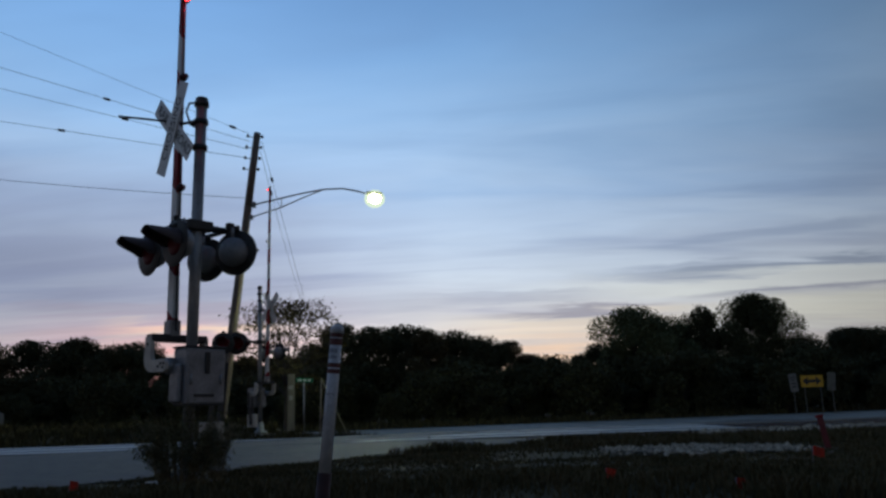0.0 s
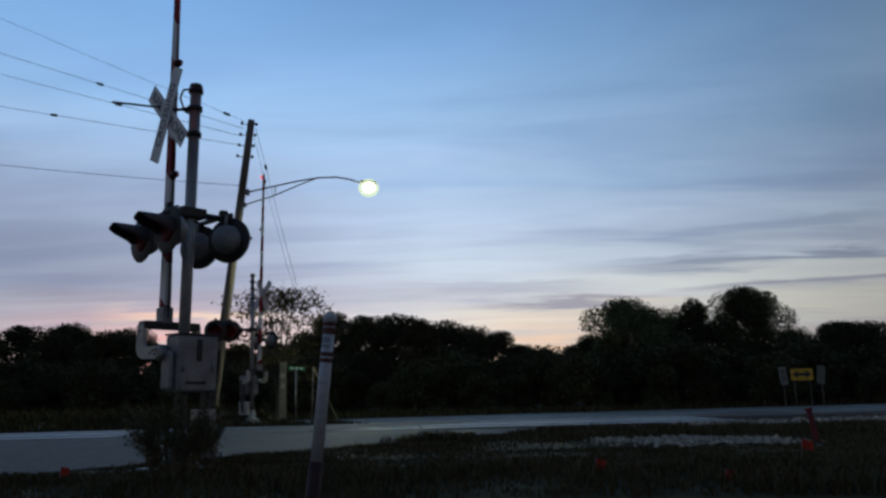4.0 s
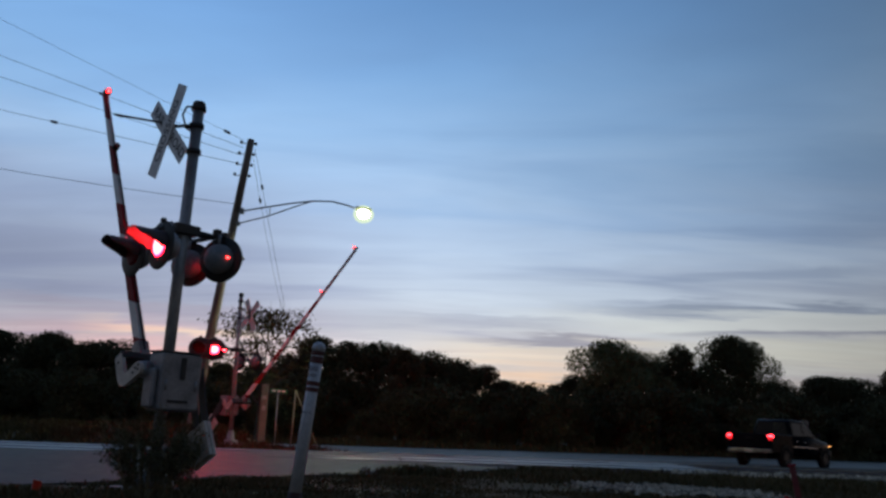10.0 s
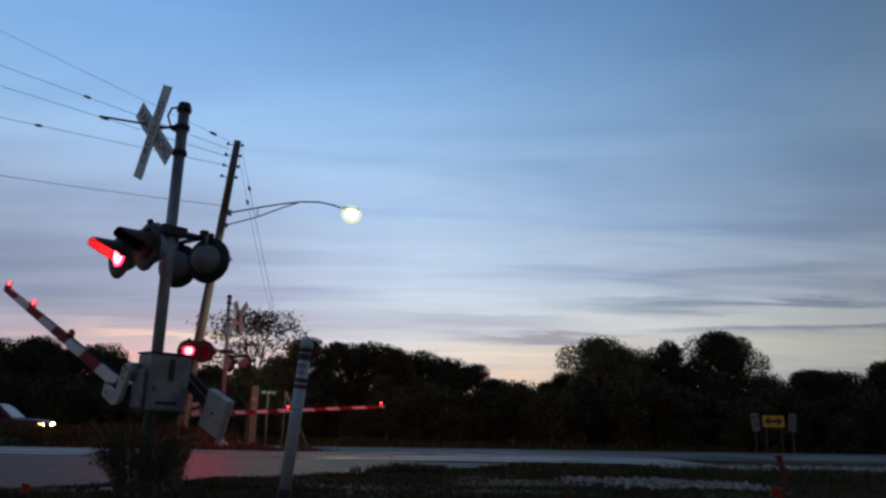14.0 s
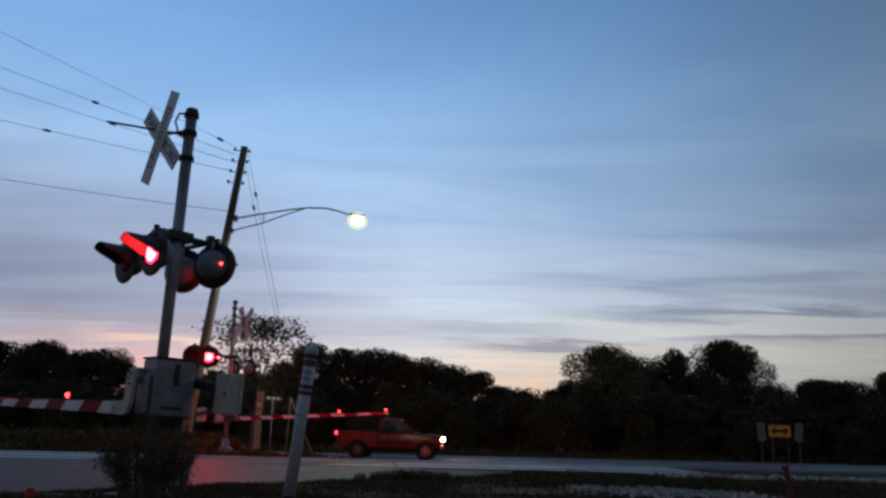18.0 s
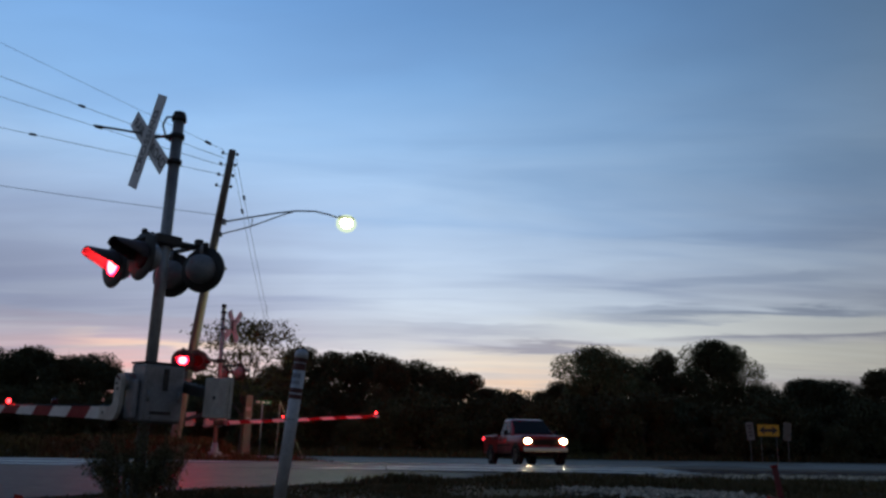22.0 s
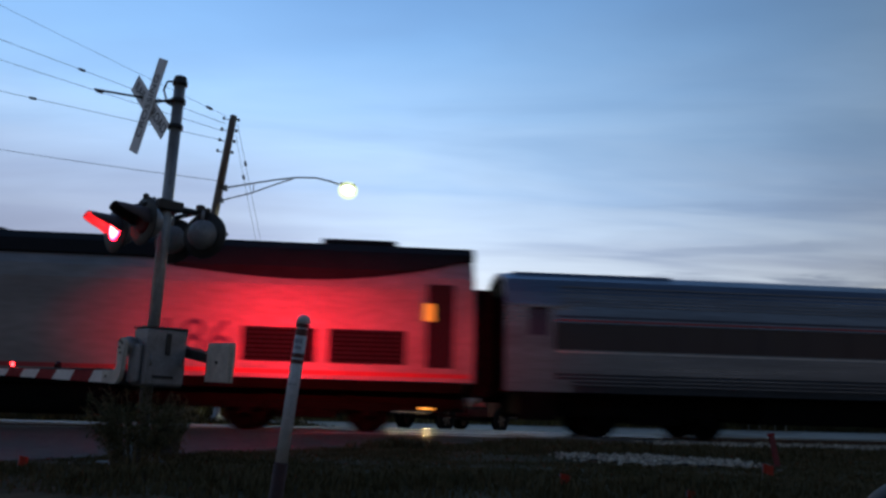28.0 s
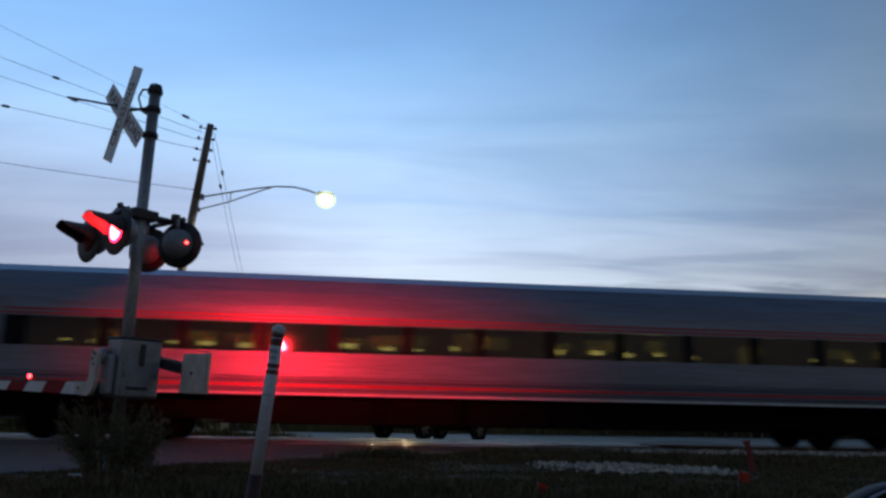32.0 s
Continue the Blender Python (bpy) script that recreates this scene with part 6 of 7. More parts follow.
    for s in (-1, 1):
        y0, y1 = s * hw * 0.905, s * (hw * 0.905 - (hw * 0.165) * f)
        xm = (c1 - 0.35 + rb) / 2 + 0.05
        pane("side_window", [(c1 - 0.42, y0, belt + 0.04), (xm + 0.04, y0, belt + 0.04), (xm + 0.04, y1, zt - 0.02), (rf - 0.02, y1, zt - 0.02)], (0, 0.012 * s, 0.004))
        pane("side_window", [(xm - 0.06, y0, belt + 0.04), (rb + 0.04, y0, belt + 0.04), (rb + 0.14, y1, zt - 0.02), (xm - 0.06, y1, zt - 0.02)], (0, 0.012 * s, 0.004))
    # load bed: floor and walls
    bm = bmesh.new()
    b0 = -L / 2 + 0.12
    bx, bl = (b0 + c0 - 0.03) / 2, c0 - 0.03 - b0
    box(bm, (bx, 0, 0.66 * k), (bl, W - 0.10, 0.10))
    for s in (-1, 1):
        loft(bm, [[(b0, s * (hw - 0.10), sill + 0.06), (b0, s * hw, sill + 0.10), (b0, s * (hw - 0.01), rail - 0.03), (b0, s * (hw - 0.05), rail), (b0, s * (hw - 0.12), rail)],
                  [(c0 - 0.03, s * (hw - 0.10), sill + 0.06), (c0 - 0.03, s * hw, sill + 0.06), (c0 - 0.03, s * (hw - 0.01), rail - 0.03), (c0 - 0.03, s * (hw - 0.05), rail), (c0 - 0.03, s * (hw - 0.12), rail)]], smooth=False)
    box(bm, (c0 - 0.06, 0, 0.95 * k), (0.05, W - 0.2, 0.58 * k))
    bmesh.ops.recalc_face_normals(bm, faces=bm.faces[:])
    part("load_bed", bm, paint, car, "painted open load bed")
    bm = bmesh.new()
    box(bm, (b0 + 0.0, 0, 0.97 * k), (0.07, W - 0.36, 0.56 * k), None, 0.02)
    gate = part("tailgate", bm, paint, car, "closed tailgate")
    bm = bmesh.new()
    box(bm, (b0 - 0.04, 0, 1.08 * k), (0.02, 0.30, 0.06), None, 0.006)
    part("handle", bm, TRIM, gate)
    bm = bmesh.new()
    box(bm, (-L / 2 + 0.10, 0, 0.58 * k), (0.20, W - 0.06, 0.17), None, 0.03)
    rb_ = part("rear_bumper", bm, DULLCHROME, car, "dull bright rear bumper")
    bm = bmesh.new()
    box(bm, (-L / 2 - 0.004, 0, 0.58 * k), (0.012, 0.32, 0.13), None, 0.003)
    part("plate_bar", bm, SIGNBACK, rb_, "plain pale plate")
    bm = bmesh.new()
    box(bm, (L / 2 - 0.06, 0, 0.60 * k), (0.16, W - 0.10, 0.20), None, 0.04)
    part("front_bumper", bm, CHROME if H > 1.8 else paint, car, "front bumper")
    bm = bmesh.new()
    box(bm, (L / 2 - 0.045, 0, 0.84 * k * hood), (0.05, W * 0.56, 0.24 * k), None, 0.02)
    part("grille", bm, TRIM, car, "dark grille")
    for s in (-1, 1):
        bm = bmesh.new()
        box(bm, (L / 2 - 0.075, s * (hw - 0.22), 0.88 * k * hood), (0.10, 0.30, 0.18), None, 0.05)
        hl = part("headlight", bm, HEADHALO if head_mat is HEADGLOW else CHROME, car, "headlight")
        bm = bmesh.new()
        lathe(bm, [(0.0, 0.125), (0.02, 0.115), (0.034, 0.075), (0.04, 0.012)], 20, Matrix.Translation((L / 2 - 0.03, s * (hw - 0.22), 0.88 * k * hood)) @ Matrix.Rotation(radians(90), 4, "Y") @ Matrix.Diagonal((0.8, 1.15, 1.0, 1.0)))
        part("bulb", bm, head_mat, hl, "lit lamp" if lit else "lamp")
        bm = bmesh.new()
        box(bm, (b0 - 0.015, s * (hw - 0.09), 1.11 * k), (0.06, 0.14, 0.24 * k), None, 0.02)
        tl = part("tail_light", bm, TAILRED if lit else TAILDIM, car, "red tail light")
        bm = bmesh.new()
        box(bm, (b0 - 0.052, s * (hw - 0.09), 1.16 * k), (0.02, 0.12, 0.085 * k), None, 0.006)
        box(bm, (b0 + 0.0, s * (hw - 0.005), 1.15 * k), (0.07, 0.02, 0.13 * k), None, 0.005)
        part("lamp", bm, TAILGLOW if lit else TAILDIM, tl, "lit red lamp" if lit else "red lamp")
        if head_mat is HEADDIM:
            bm = bmesh.new()
            box(bm, (xf + 0.06 + r + 0.10, s * (hw - 0.012), 0.93 * k), (0.13, 0.04, 0.05), None, 0.012)
            part("side_marker", bm, AMBERM, car, "lit amber side marker")
        bm = bmesh.new()
        tube(bm, (c1 - 0.40, s * (hw - 0.05), belt + 0.05), (c1 - 0.38, s * (hw + 0.06), belt + 0.09), 0.02, 0.02, 6)
        if lit:
            box(bm, (c1 - 0.37, s * (hw + 0.14), belt + 0.12), (0.10, 0.18, 0.17), None, 0.03)
        else:
            mirror_shell(bm, (c1 - 0.37, s * (hw + 0.17), belt + 0.12))
        mr_ = part("mirror", bm, TRIM, car, "black door mirror")
        if not lit:
            bm = bmesh.new()
            lathe(bm, [(0.0, 0.128), (0.004, 0.128)], 32, Matrix.Translation((c1 - 0.436, s * (hw + 0.17), belt + 0.12)) @ Matrix.Rotation(radians(90), 4, "Y") @ Matrix.Diagonal((0.74, 1.0, 1.0, 1.0)))
            part("glass", bm, mat("mirror_glass", (0.9, 0.9, 0.9), 0.02, 1.0), mr_, "mirror glass that shows the sky")
            bm = bmesh.new()
            lathe(bm, [(0.0, 0.150), (-0.006, 0.153), (0.004, 0.156)], 32, Matrix.Translation((c1 - 0.437, s * (hw + 0.17), belt + 0.12)) @ Matrix.Rotation(radians(90), 4, "Y") @ Matrix.Diagonal((0.76, 1.0, 1.0, 1.0)), cap=False)
            part("rim", bm, GALV, mr_, "pale worn rim")
        bm = bmesh.new()
        box(bm, ((c0 + c1) / 2 - 0.1, s * (hw + 0.008), 0.80 * k), (c1 - c0 - 0.2, 0.02, 0.07), None, 0.006)
        part("side_moulding", bm, CHROME if head_mat is HEADDIM else TRIM, car, "side moulding")
        for xx in (c1 - 1.32 * k, c0 + 0.32):
            bm = bmesh.new()
            box(bm, (xx, s * (hw + 0.012), 1.02 * k), (0.17, 0.025, 0.035), None, 0.008)
            part("door_handle", bm, CHROME if H > 1.8 else paint, car)
        for xx in (xf, xr):                          # dark wheel arches
            bm = bmesh.new()
            n = 14
            ring = [[], []]
            for i in range(n + 1):
                a = math.pi * i / n
                for j, rr in enumerate((r + 0.03, r + 0.13)):
                    ring[j].append((xx + rr * math.cos(a), rr * math.sin(a) + r * 0.92))
            pts = ring[1] + list(reversed(ring[0]))
            slab(bm, pts, 0.03, Matrix.Translation((0, s * (hw + (0.006 if s < 0 else 0.024)), 0)) @ Matrix.Rotation(radians(90), 4, "X"))
            part("wheel_arch", bm, TRIM if H > 1.8 else paint, car, "wheel arch lip")
            bm = bmesh.new()
            lathe(bm, [(0.0, r + 0.06), (0.02, r + 0.06)], 24, Matrix.Translation((xx, s * (hw - 0.002) + (0.012 if s > 0 else 0.008), r * 0.98)) @ Matrix.Rotation(radians(90), 4, "X"))
            part("wheel_well", bm, TRIM, car, "dark wheel well")
    bm = bmesh.new()
    box(bm, (0, 0, 0.46 * k), (L - 0.9, W * 0.55, 0.20))
    tube(bm, (xf, -hw + 0.2, r), (xf, hw - 0.2, r), 0.05)
    tube(bm, (xr, -hw + 0.2, r), (xr, hw - 0.2, r), 0.06)
    part("chassis", bm, TRIM, car, "dark chassis")
    tyre, rim = wheel_meshes(r, 0.25 if H > 1.8 else 0.21)
    wheels = []
    for xx in (xf, xr):
        for s in (-1, 1):
            wh = new("wheel", tyre)
            wh.parent = car
            rr = new("rim", rim)
            rr.parent = wh
            wheels.append((wh, xx, s * (hw - 0.085), r))
    return car, wheels


BLACKCAR = mat("dark_blue_black_paint", (0.0016, 0.0025, 0.005), 0.28, second=(0.003, 0.004, 0.008), scale=2, mix=0.2, spec=0.04)
REDCAR = mat("red_car_paint", (0.115, 0.006, 0.008), 0.30, second=(0.085, 0.005, 0.006), scale=2, mix=0.2, coat=0.1, spec=0.3)
black_truck, black_wheels = pickup("dark crew-cab pickup truck with lit tail lights", 5.36, 1.86, 1.88, 3.5, 0.375, BLACKCAR, 2.35, HEADDIM, nose=0.68)
red_truck, red_wheels = pickup("red pickup truck with lit headlights", 5.35, 2.0, 1.94, 3.3, 0.40, REDCAR, 1.9, HEADGLOW, hood=1.06)


def drive(car, wheels, points, step_s=1 / 30):
    """Rows for a vehicle along timed points (t, x, y, heading in degrees to the left of +x); its wheels roll with it."""
    rows = []
    for t, x, y, h in points:
        # sits on the road, pitched with the slope
        c, s = math.cos(radians(h)), math.sin(radians(h))
        zf, zb = lie(x + 1.6 * c, y + 1.6 * s), lie(x - 1.6 * c, y - 1.6 * s)
        rows.append((t, pose(x, y, (zf + zb) / 2 + 0.035, 0, -math.degrees(math.atan2(zf - zb, 3.2)), h)))
    KEYED.append((car, rows))
    ts = [p[0] for p in points]
    dist = [0.0]
    for a, b in zip(points, points[1:]):
        dist.append(dist[-1] + math.hypot(b[1] - a[1], b[2] - a[2]))
    for wh, xx, yy, r in wheels:
        wr, last, t = [], None, 0.0
        n = int(32 * 30)
        for f in range(n + 1):
            t = f / 30
            ang = math.degrees(float(np.interp(t, ts, dist)) / r)
            if last is None or f == n or ang - last > 1.0 or (wr and ang - last > 0 and t - wr[-1][0] > 0.5):
                if wr and t - wr[-1][0] > 0.05:
                    wr.append((t - 1 / 30, pose(xx, yy, r, 0, last % 360, 0)))
                wr.append((t, pose(xx, yy, r, 0, ang % 360, 0)))
                last = ang
        KEYED.append((wh, wr))

# the dark pickup crosses the tracks and turns off along the highway; centres lie 2.68 m ahead of its tail
def from_tail(t, x, y, h, d=2.68):
    return (t, x + d * math.cos(radians(h)), y + d * math.sin(radians(h)), h)


drive(black_truck, black_wheels, [
    (0.0, -76.0, -58.0, 47), (5.0, -33.0, -12.5, 46), (6.5, -18.5, 2.8, 46), from_tail(7.0, -13.2, 6.4, 44), from_tail(7.5, -9.0, 10.5, 45), from_tail(8.0, -4.85, 14.75, 45), from_tail(8.5, -0.85, 19.9, 47),
    from_tail(9.0, 3.3, 24.4, 47), from_tail(9.5, 7.5, 28.5, 45), from_tail(10.0, 11.9, 32.5, 42), from_tail(10.5, 16.6, 36.4, 37), from_tail(11.0, 21.6, 39.6, 30), from_tail(11.5, 27.5, 42.2, 20),
    (12.5, 43.0, 49.0, 12), (14.0, 67.0, 54.0, 11), (20.0, 180.0, 76.0, 11), (32.0, 240.0, 87.6, 11)])
# the red pickup comes along the highway, turns about and stops before the gate
drive(red_truck, red_wheels, [
    (0.0, -150.0, 15.5, 11), (9.0, -62.0, 32.2, 10), (12.0, -33.5, 38.0, 9), (14.0, -21.8, 40.0, 7), (14.5, -18.9, 40.3, 6), (15.5, -13.1, 40.8, 4), (16.5, -7.6, 41.0, 1), (17.5, -4.2, 41.0, -1), (18.5, -1.0, 41.0, -7),
    (19.0, 0.3, 41.1, -15), (19.5, 1.5, 41.1, -26), (20.0, 2.49, 40.5, -38), (20.5, 3.28, 39.15, -50), (21.0, 3.54, 37.49, -60), (21.5, 3.84, 36.57, -69), (22.0, 3.99, 35.93, -76), (22.5, 4.12, 35.50, -86), (23.0, 3.99, 35.03, -96),
    (23.5, 3.57, 34.55, -101), (24.0, 2.95, 33.40, -106), (24.5, 2.39, 32.19, -115), (25.0, 1.81, 31.42, -123), (25.5, 1.35, 30.91, -128), (26.3, 1.0, 30.6, -130), (27.2, 0.9, 30.5, -130), (32.0, 0.9, 30.5, -130)])

# a dark pickup parked beside the camera: only its rounded door mirror shows
parked, parked_wheels = pickup("dark pickup truck parked on the verge with a round-edged mirror", 5.6, 1.95, 1.824, 3.5, 0.39, BLACKCAR, 2.3, CHROME, lit=False, hood=0.80)
MIRROR = Vector((0.90, 1.42))
PX, PY = MIRROR.x + 1.95 / 2 + 0.17, MIRROR.y - (5.6 / 2 - 0.92 * 5.6 / 5.8 - 0.48 - 0.43)
parked.matrix_world = pose(PX, PY, lie(PX, PY) + 0.01, 0, 0, 90)
for wh, xx, yy, r in parked_wheels:
    wh.location = (xx, yy, r)

# ---- passenger train: a diesel locomotive and three coaches, running right to left at 16 m/s ----
STAINLESS = mat("stainless_fluted", (0.175, 0.208, 0.265), 0.30, 0.75, second=(0.130, 0.154, 0.196), scale=1.2, mix=0.4, stretch=(0.15, 2, 3))
SILVERCAR = mat("coach_silver", (0.185, 0.212, 0.265), 0.42, 0.3, second=(0.138, 0.158, 0.200), scale=0.9, mix=0.4, stretch=(0.15, 2, 2), coat=0.25)
LOCOGREY = mat("loco_grey_paint", (0.25, 0.25, 0.255), 0.42, 0.1, second=(0.19, 0.19, 0.195), scale=1.0, mix=0.4, stretch=(0.3, 1, 1), coat=0.25)
DARKROOF = mat("sooty_roof", (0.010, 0.011, 0.014), 0.75, second=(0.017, 0.018, 0.021), scale=1.5, mix=0.5, spec=0.15)
NAVY = mat("navy_band", (0.020, 0.028, 0.065), 0.4, second=(0.030, 0.038, 0.080), scale=2, mix=0.3)
REDSTRIPE = mat("red_stripe", (0.40, 0.03, 0.04), 0.4, second=(0.30, 0.03, 0.04), scale=3, mix=0.3)
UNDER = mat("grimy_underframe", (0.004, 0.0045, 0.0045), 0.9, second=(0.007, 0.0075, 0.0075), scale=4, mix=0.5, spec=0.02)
DIMLIT = glow_mat("lit_blind", (0.9, 0.74, 0.08), 0.16)
DARKPANE = mat("dark_pane", (0.007, 0.011, 0.030), 0.12, second=(0.010, 0.015, 0.036), scale=1, mix=0.2, spec=0.35)
BANDDARK = mat("window_band_black", (0.006, 0.007, 0.010), 0.35, second=(0.010, 0.011, 0.014), scale=3, mix=0.3, spec=0.05)
COACHGLASS = glass_mat("coach_glass", (0.010, 0.011, 0.013), 0.05, 0.38)
COACHGLASS.node_tree.nodes["Principled BSDF"].inputs["Specular IOR Level"].default_value = 1.0
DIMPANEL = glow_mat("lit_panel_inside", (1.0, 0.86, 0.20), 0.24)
INSIDE = mat("coach_interior", (0.085, 0.08, 0.05), 0.8, second=(0.05, 0.048, 0.034), scale=2, mix=0.4)
SEATM = mat("seat_cloth", (0.04, 0.045, 0.07), 0.9, second=(0.06, 0.06, 0.085), scale=8, mix=0.4)
COACHLIGHT = glow_mat("coach_light", (1.0, 0.84, 0.20), 7.0)
DOORLIGHT = glow_mat("vestibule_light", (1.0, 0.64, 0.08), 0.26)
STEPLIGHT = glow_mat("step_light", (1.0, 0.76, 0.38), 2.8)
AMBER = glow_mat("amber_lamp", (1.0, 0.42, 0.06), 1.3)
TRAINHEAD = glow_mat("train_headlight", (1.0, 0.92, 0.75), 60.0)

SPEED = 16.0
TRAVEL = math.degrees(TA) + 180.0


def wheelset_mesh(r):
    bm = bmesh.new()
    for s in (-1, 1):
        q = Matrix.Translation((0, s * 0.755, 0)) @ Matrix.Rotation(radians(90), 4, "X")
        lathe(bm, [(-0.065, r * 0.2), (-0.065, r), (0.03, r), (0.04, r + 0.028), (0.065, r + 0.028), (0.065, r * 0.2)] if s < 0 else [(-0.065, r * 0.2), (-0.065, r + 0.028), (-0.04, r + 0.028), (-0.03, r), (0.065, r), (0.065, r * 0.2)], 28, q)
        for i in range(5):
            a = radians(72 * i)
            tube(bm, (r * 0.62 * math.cos(a), s * 0.81, r * 0.62 * math.sin(a)), (r * 0.62 * math.cos(a), s * 0.835, r * 0.62 * math.sin(a)), 0.06, 0.06, 8)
    tube(bm, (0, -1.05, 0), (0, 1.05, 0), 0.085, 0.085, 12)
    me = bpy.data.meshes.new("wheelset")
    bm.to_mesh(me)
    bm.free()
    me.materials.append(UNDER)
    return me


WHEELSETS = []


def bogie(car, x, base, r, wmesh, length):
    bm = bmesh.new()
    for s in (-1, 1):
        box(bm, (x, s * 1.02, 0.58), (length, 0.14, 0.20), None, 0.03)
        box(bm, (x, s * 1.02, 0.40), (length * 0.34, 0.16, 0.18), None, 0.03)
        for d in (-base / 2, base / 2):
            box(bm, (x + d, s * 1.04, r), (0.30, 0.16, 0.34), None, 0.04)
            tube(bm, (x + d * 0.62, s * 1.04, 0.40), (x + d * 0.62, s * 1.04, 0.85), 0.09, 0.09, 10)
    box(bm, (x, 0, 0.62), (0.5, 2.1, 0.22), None, 0.03)
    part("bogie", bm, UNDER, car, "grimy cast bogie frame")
    for d in (-base / 2, base / 2):
        w = new("wheelset", wmesh)
        w.parent = car
        WHEELSETS.append((w, x + d, r))


def extrude_profile(bm, prof, x0, x1, mi=0, caps=True, n=1):
    rings = []
    for i in range(n + 1):
        x = x0 + (x1 - x0) * i / n
        rings.append([(x, y, z) for y, z in prof])
    loft(bm, rings, mi, caps, False)


def coach(label, fluted):
    """A 25.6 m coach; local x is its way, +y the side seen from the crossing's near verge."""
    c = thing("railway_coach", Matrix(), label, "railway coach", "passenger train")
    shell = STAINLESS if fluted else SILVERCAR
    hl, hw = 12.75, 1.56
    wz0, wz1 = (1.98, 2.60) if fluted else (1.97, 2.61)
    zs, zr = 1.02, 3.90
    bulge = 0.06 if fluted else 0.02
    # roof
    prof = [(hw + bulge * 0.2, 2.98), (hw - 0.06, 3.30), (hw - 0.27, 3.63), (hw - 0.70, 3.82), (0.30, zr), (-0.30, zr), (-hw + 0.70, 3.82), (-hw + 0.27, 3.63), (-hw + 0.06, 3.30), (-hw - bulge * 0.2, 2.98)]
    inner = [(y * 0.965, z - 0.05) for y, z in reversed(prof)]
    bm = bmesh.new()
    extrude_profile(bm, prof + inner, -hl, hl)
    roof = part("roof", bm, shell, c, "ribbed stainless roof" if fluted else "smooth grey roof")
    if fluted:
        for z in (3.02, 3.10, 3.18, 3.26, 3.36, 3.46):
            y = hw + 0.015 - max(0, (z - 2.98)) ** 1.6 * 0.52
            for s in (-1, 1):
                bm = bmesh.new()
                box(bm, (0, s * y, z), (2 * hl - 2.6, 0.022, 0.030), None)
                part("flute", bm, shell, roof)
    # sides: below and above the windows, with pillars between them; vestibules at both ends
    for s in (-1, 1):
        bm = bmesh.new()
        pr = [(s * (hw - 0.04), zs), (s * (hw + bulge), 1.45), (s * (hw + bulge), wz0), (s * (hw - 0.03), wz0), (s * (hw - 0.07), zs)]
        extrude_profile(bm, pr, -hl + 1.15, hl - 1.15)
        bmesh.ops.recalc_face_normals(bm, faces=bm.faces[:])
        low = part("side_panel", bm, shell, c, "fluted stainless side" if fluted else "flat silver side")
        if fluted:
            for i in range(9):
                bm = bmesh.new()
                box(bm, (0, s * (hw + bulge + 0.004), 1.20 + 0.085 * i), (2 * hl - 2.4, 0.018, 0.026), None)
                part("flute", bm, shell, low)
        bm = bmesh.new()
        pr = [(s * (hw + bulge), wz1), (s * (hw + bulge * 0.2), 2.985), (s * (hw - 0.05), 2.985), (s * (hw - 0.03), wz1)]
        extrude_profile(bm, pr, -hl + 1.15, hl - 1.15)
        bmesh.ops.recalc_face_normals(bm, faces=bm.faces[:])
        part("letter_board", bm, shell, c, "side above the windows")
        # dark window band with single panes
        nwin = 20 if fluted else 13
        span = 2 * hl - 2 * 2.0
        pw = span / nwin
        for i in range(nwin + 1):
            x = -span / 2 + i * pw
            w = (0.42 if fluted else 0.24) if 0 < i < nwin else 0.9
            xx = x if 0 < i < nwin else x + (-0.4 if i == 0 else 0.4)
            bm = bmesh.new()
            box(bm, (xx, s * (hw + bulge - 0.03), (wz0 + wz1) / 2), (w, 0.05, wz1 - wz0))
            part("pillar", bm, DARKPANE if fluted else BANDDARK, c)
        for i in range(nwin):
            bm = bmesh.new()
            box(bm, (-span / 2 + (i + 0.5) * pw, s * (hw + bulge - 0.035), (wz0 + wz1) / 2), (pw - 0.1, 0.012, wz1 - wz0 - 0.02))
            p = part("window_pane", bm, DARKPANE if fluted else COACHGLASS, c)
            p.visible_shadow = False
            if fluted and i == 2:
                bm = bmesh.new()
                box(bm, (-span / 2 + 2.25 * pw, s * (hw + bulge - 0.026), (wz0 + wz1) / 2 + 0.04), (0.42, 0.006, 0.40))
                part("lit_blind", bm, DIMLIT, c, "dim yellow lit blind")
        # stripes
        for z, h, m in ((wz1 + 0.055, 0.045, REDSTRIPE), (wz1 + 0.145, 0.045, REDSTRIPE if not fluted else NAVY), (wz0 - 0.05, 0.03, WHITEP)) + (() if fluted else ((1.345, 0.022, NAVY), (1.245, 0.065, REDSTRIPE), (1.15, 0.02, NAVY), (1.06, 0.05, WHITEP))):
            if not fluted and m is WHITEP and z > 1.5:
                continue
            bm = bmesh.new()
            yy = hw + bulge + 0.004 - max(0.0, 1.45 - z) * (0.04 + bulge) / 0.43 - max(0.0, z - wz1) * bulge * 1.6
            box(bm, (0, s * yy, z), (2 * hl - 2.4, 0.01, h), None)
            part("stripe", bm, m, c, "painted stripe")
        # doors and their windows
        for e in (-1, 1):
            bm = bmesh.new()
            xd = e * (hl - 0.72)
            for dx, w in ((-0.62, 0.42), (0.50, 0.44)):
                box(bm, (xd + e * 0 + dx * e, s * (hw - 0.005), 2.0), (w, 0.06, 1.96))
            box(bm, (xd - e * 0.06, s * (hw - 0.005), 2.97), (1.52, 0.06, 0.06))
            part("end_panel", bm, shell, c, "side panel beside the door")
            bm = bmesh.new()
            x0 = xd - e * 0.06
            box(bm, (x0, s * (hw - 0.035), 1.66), (0.74, 0.05, 1.28))
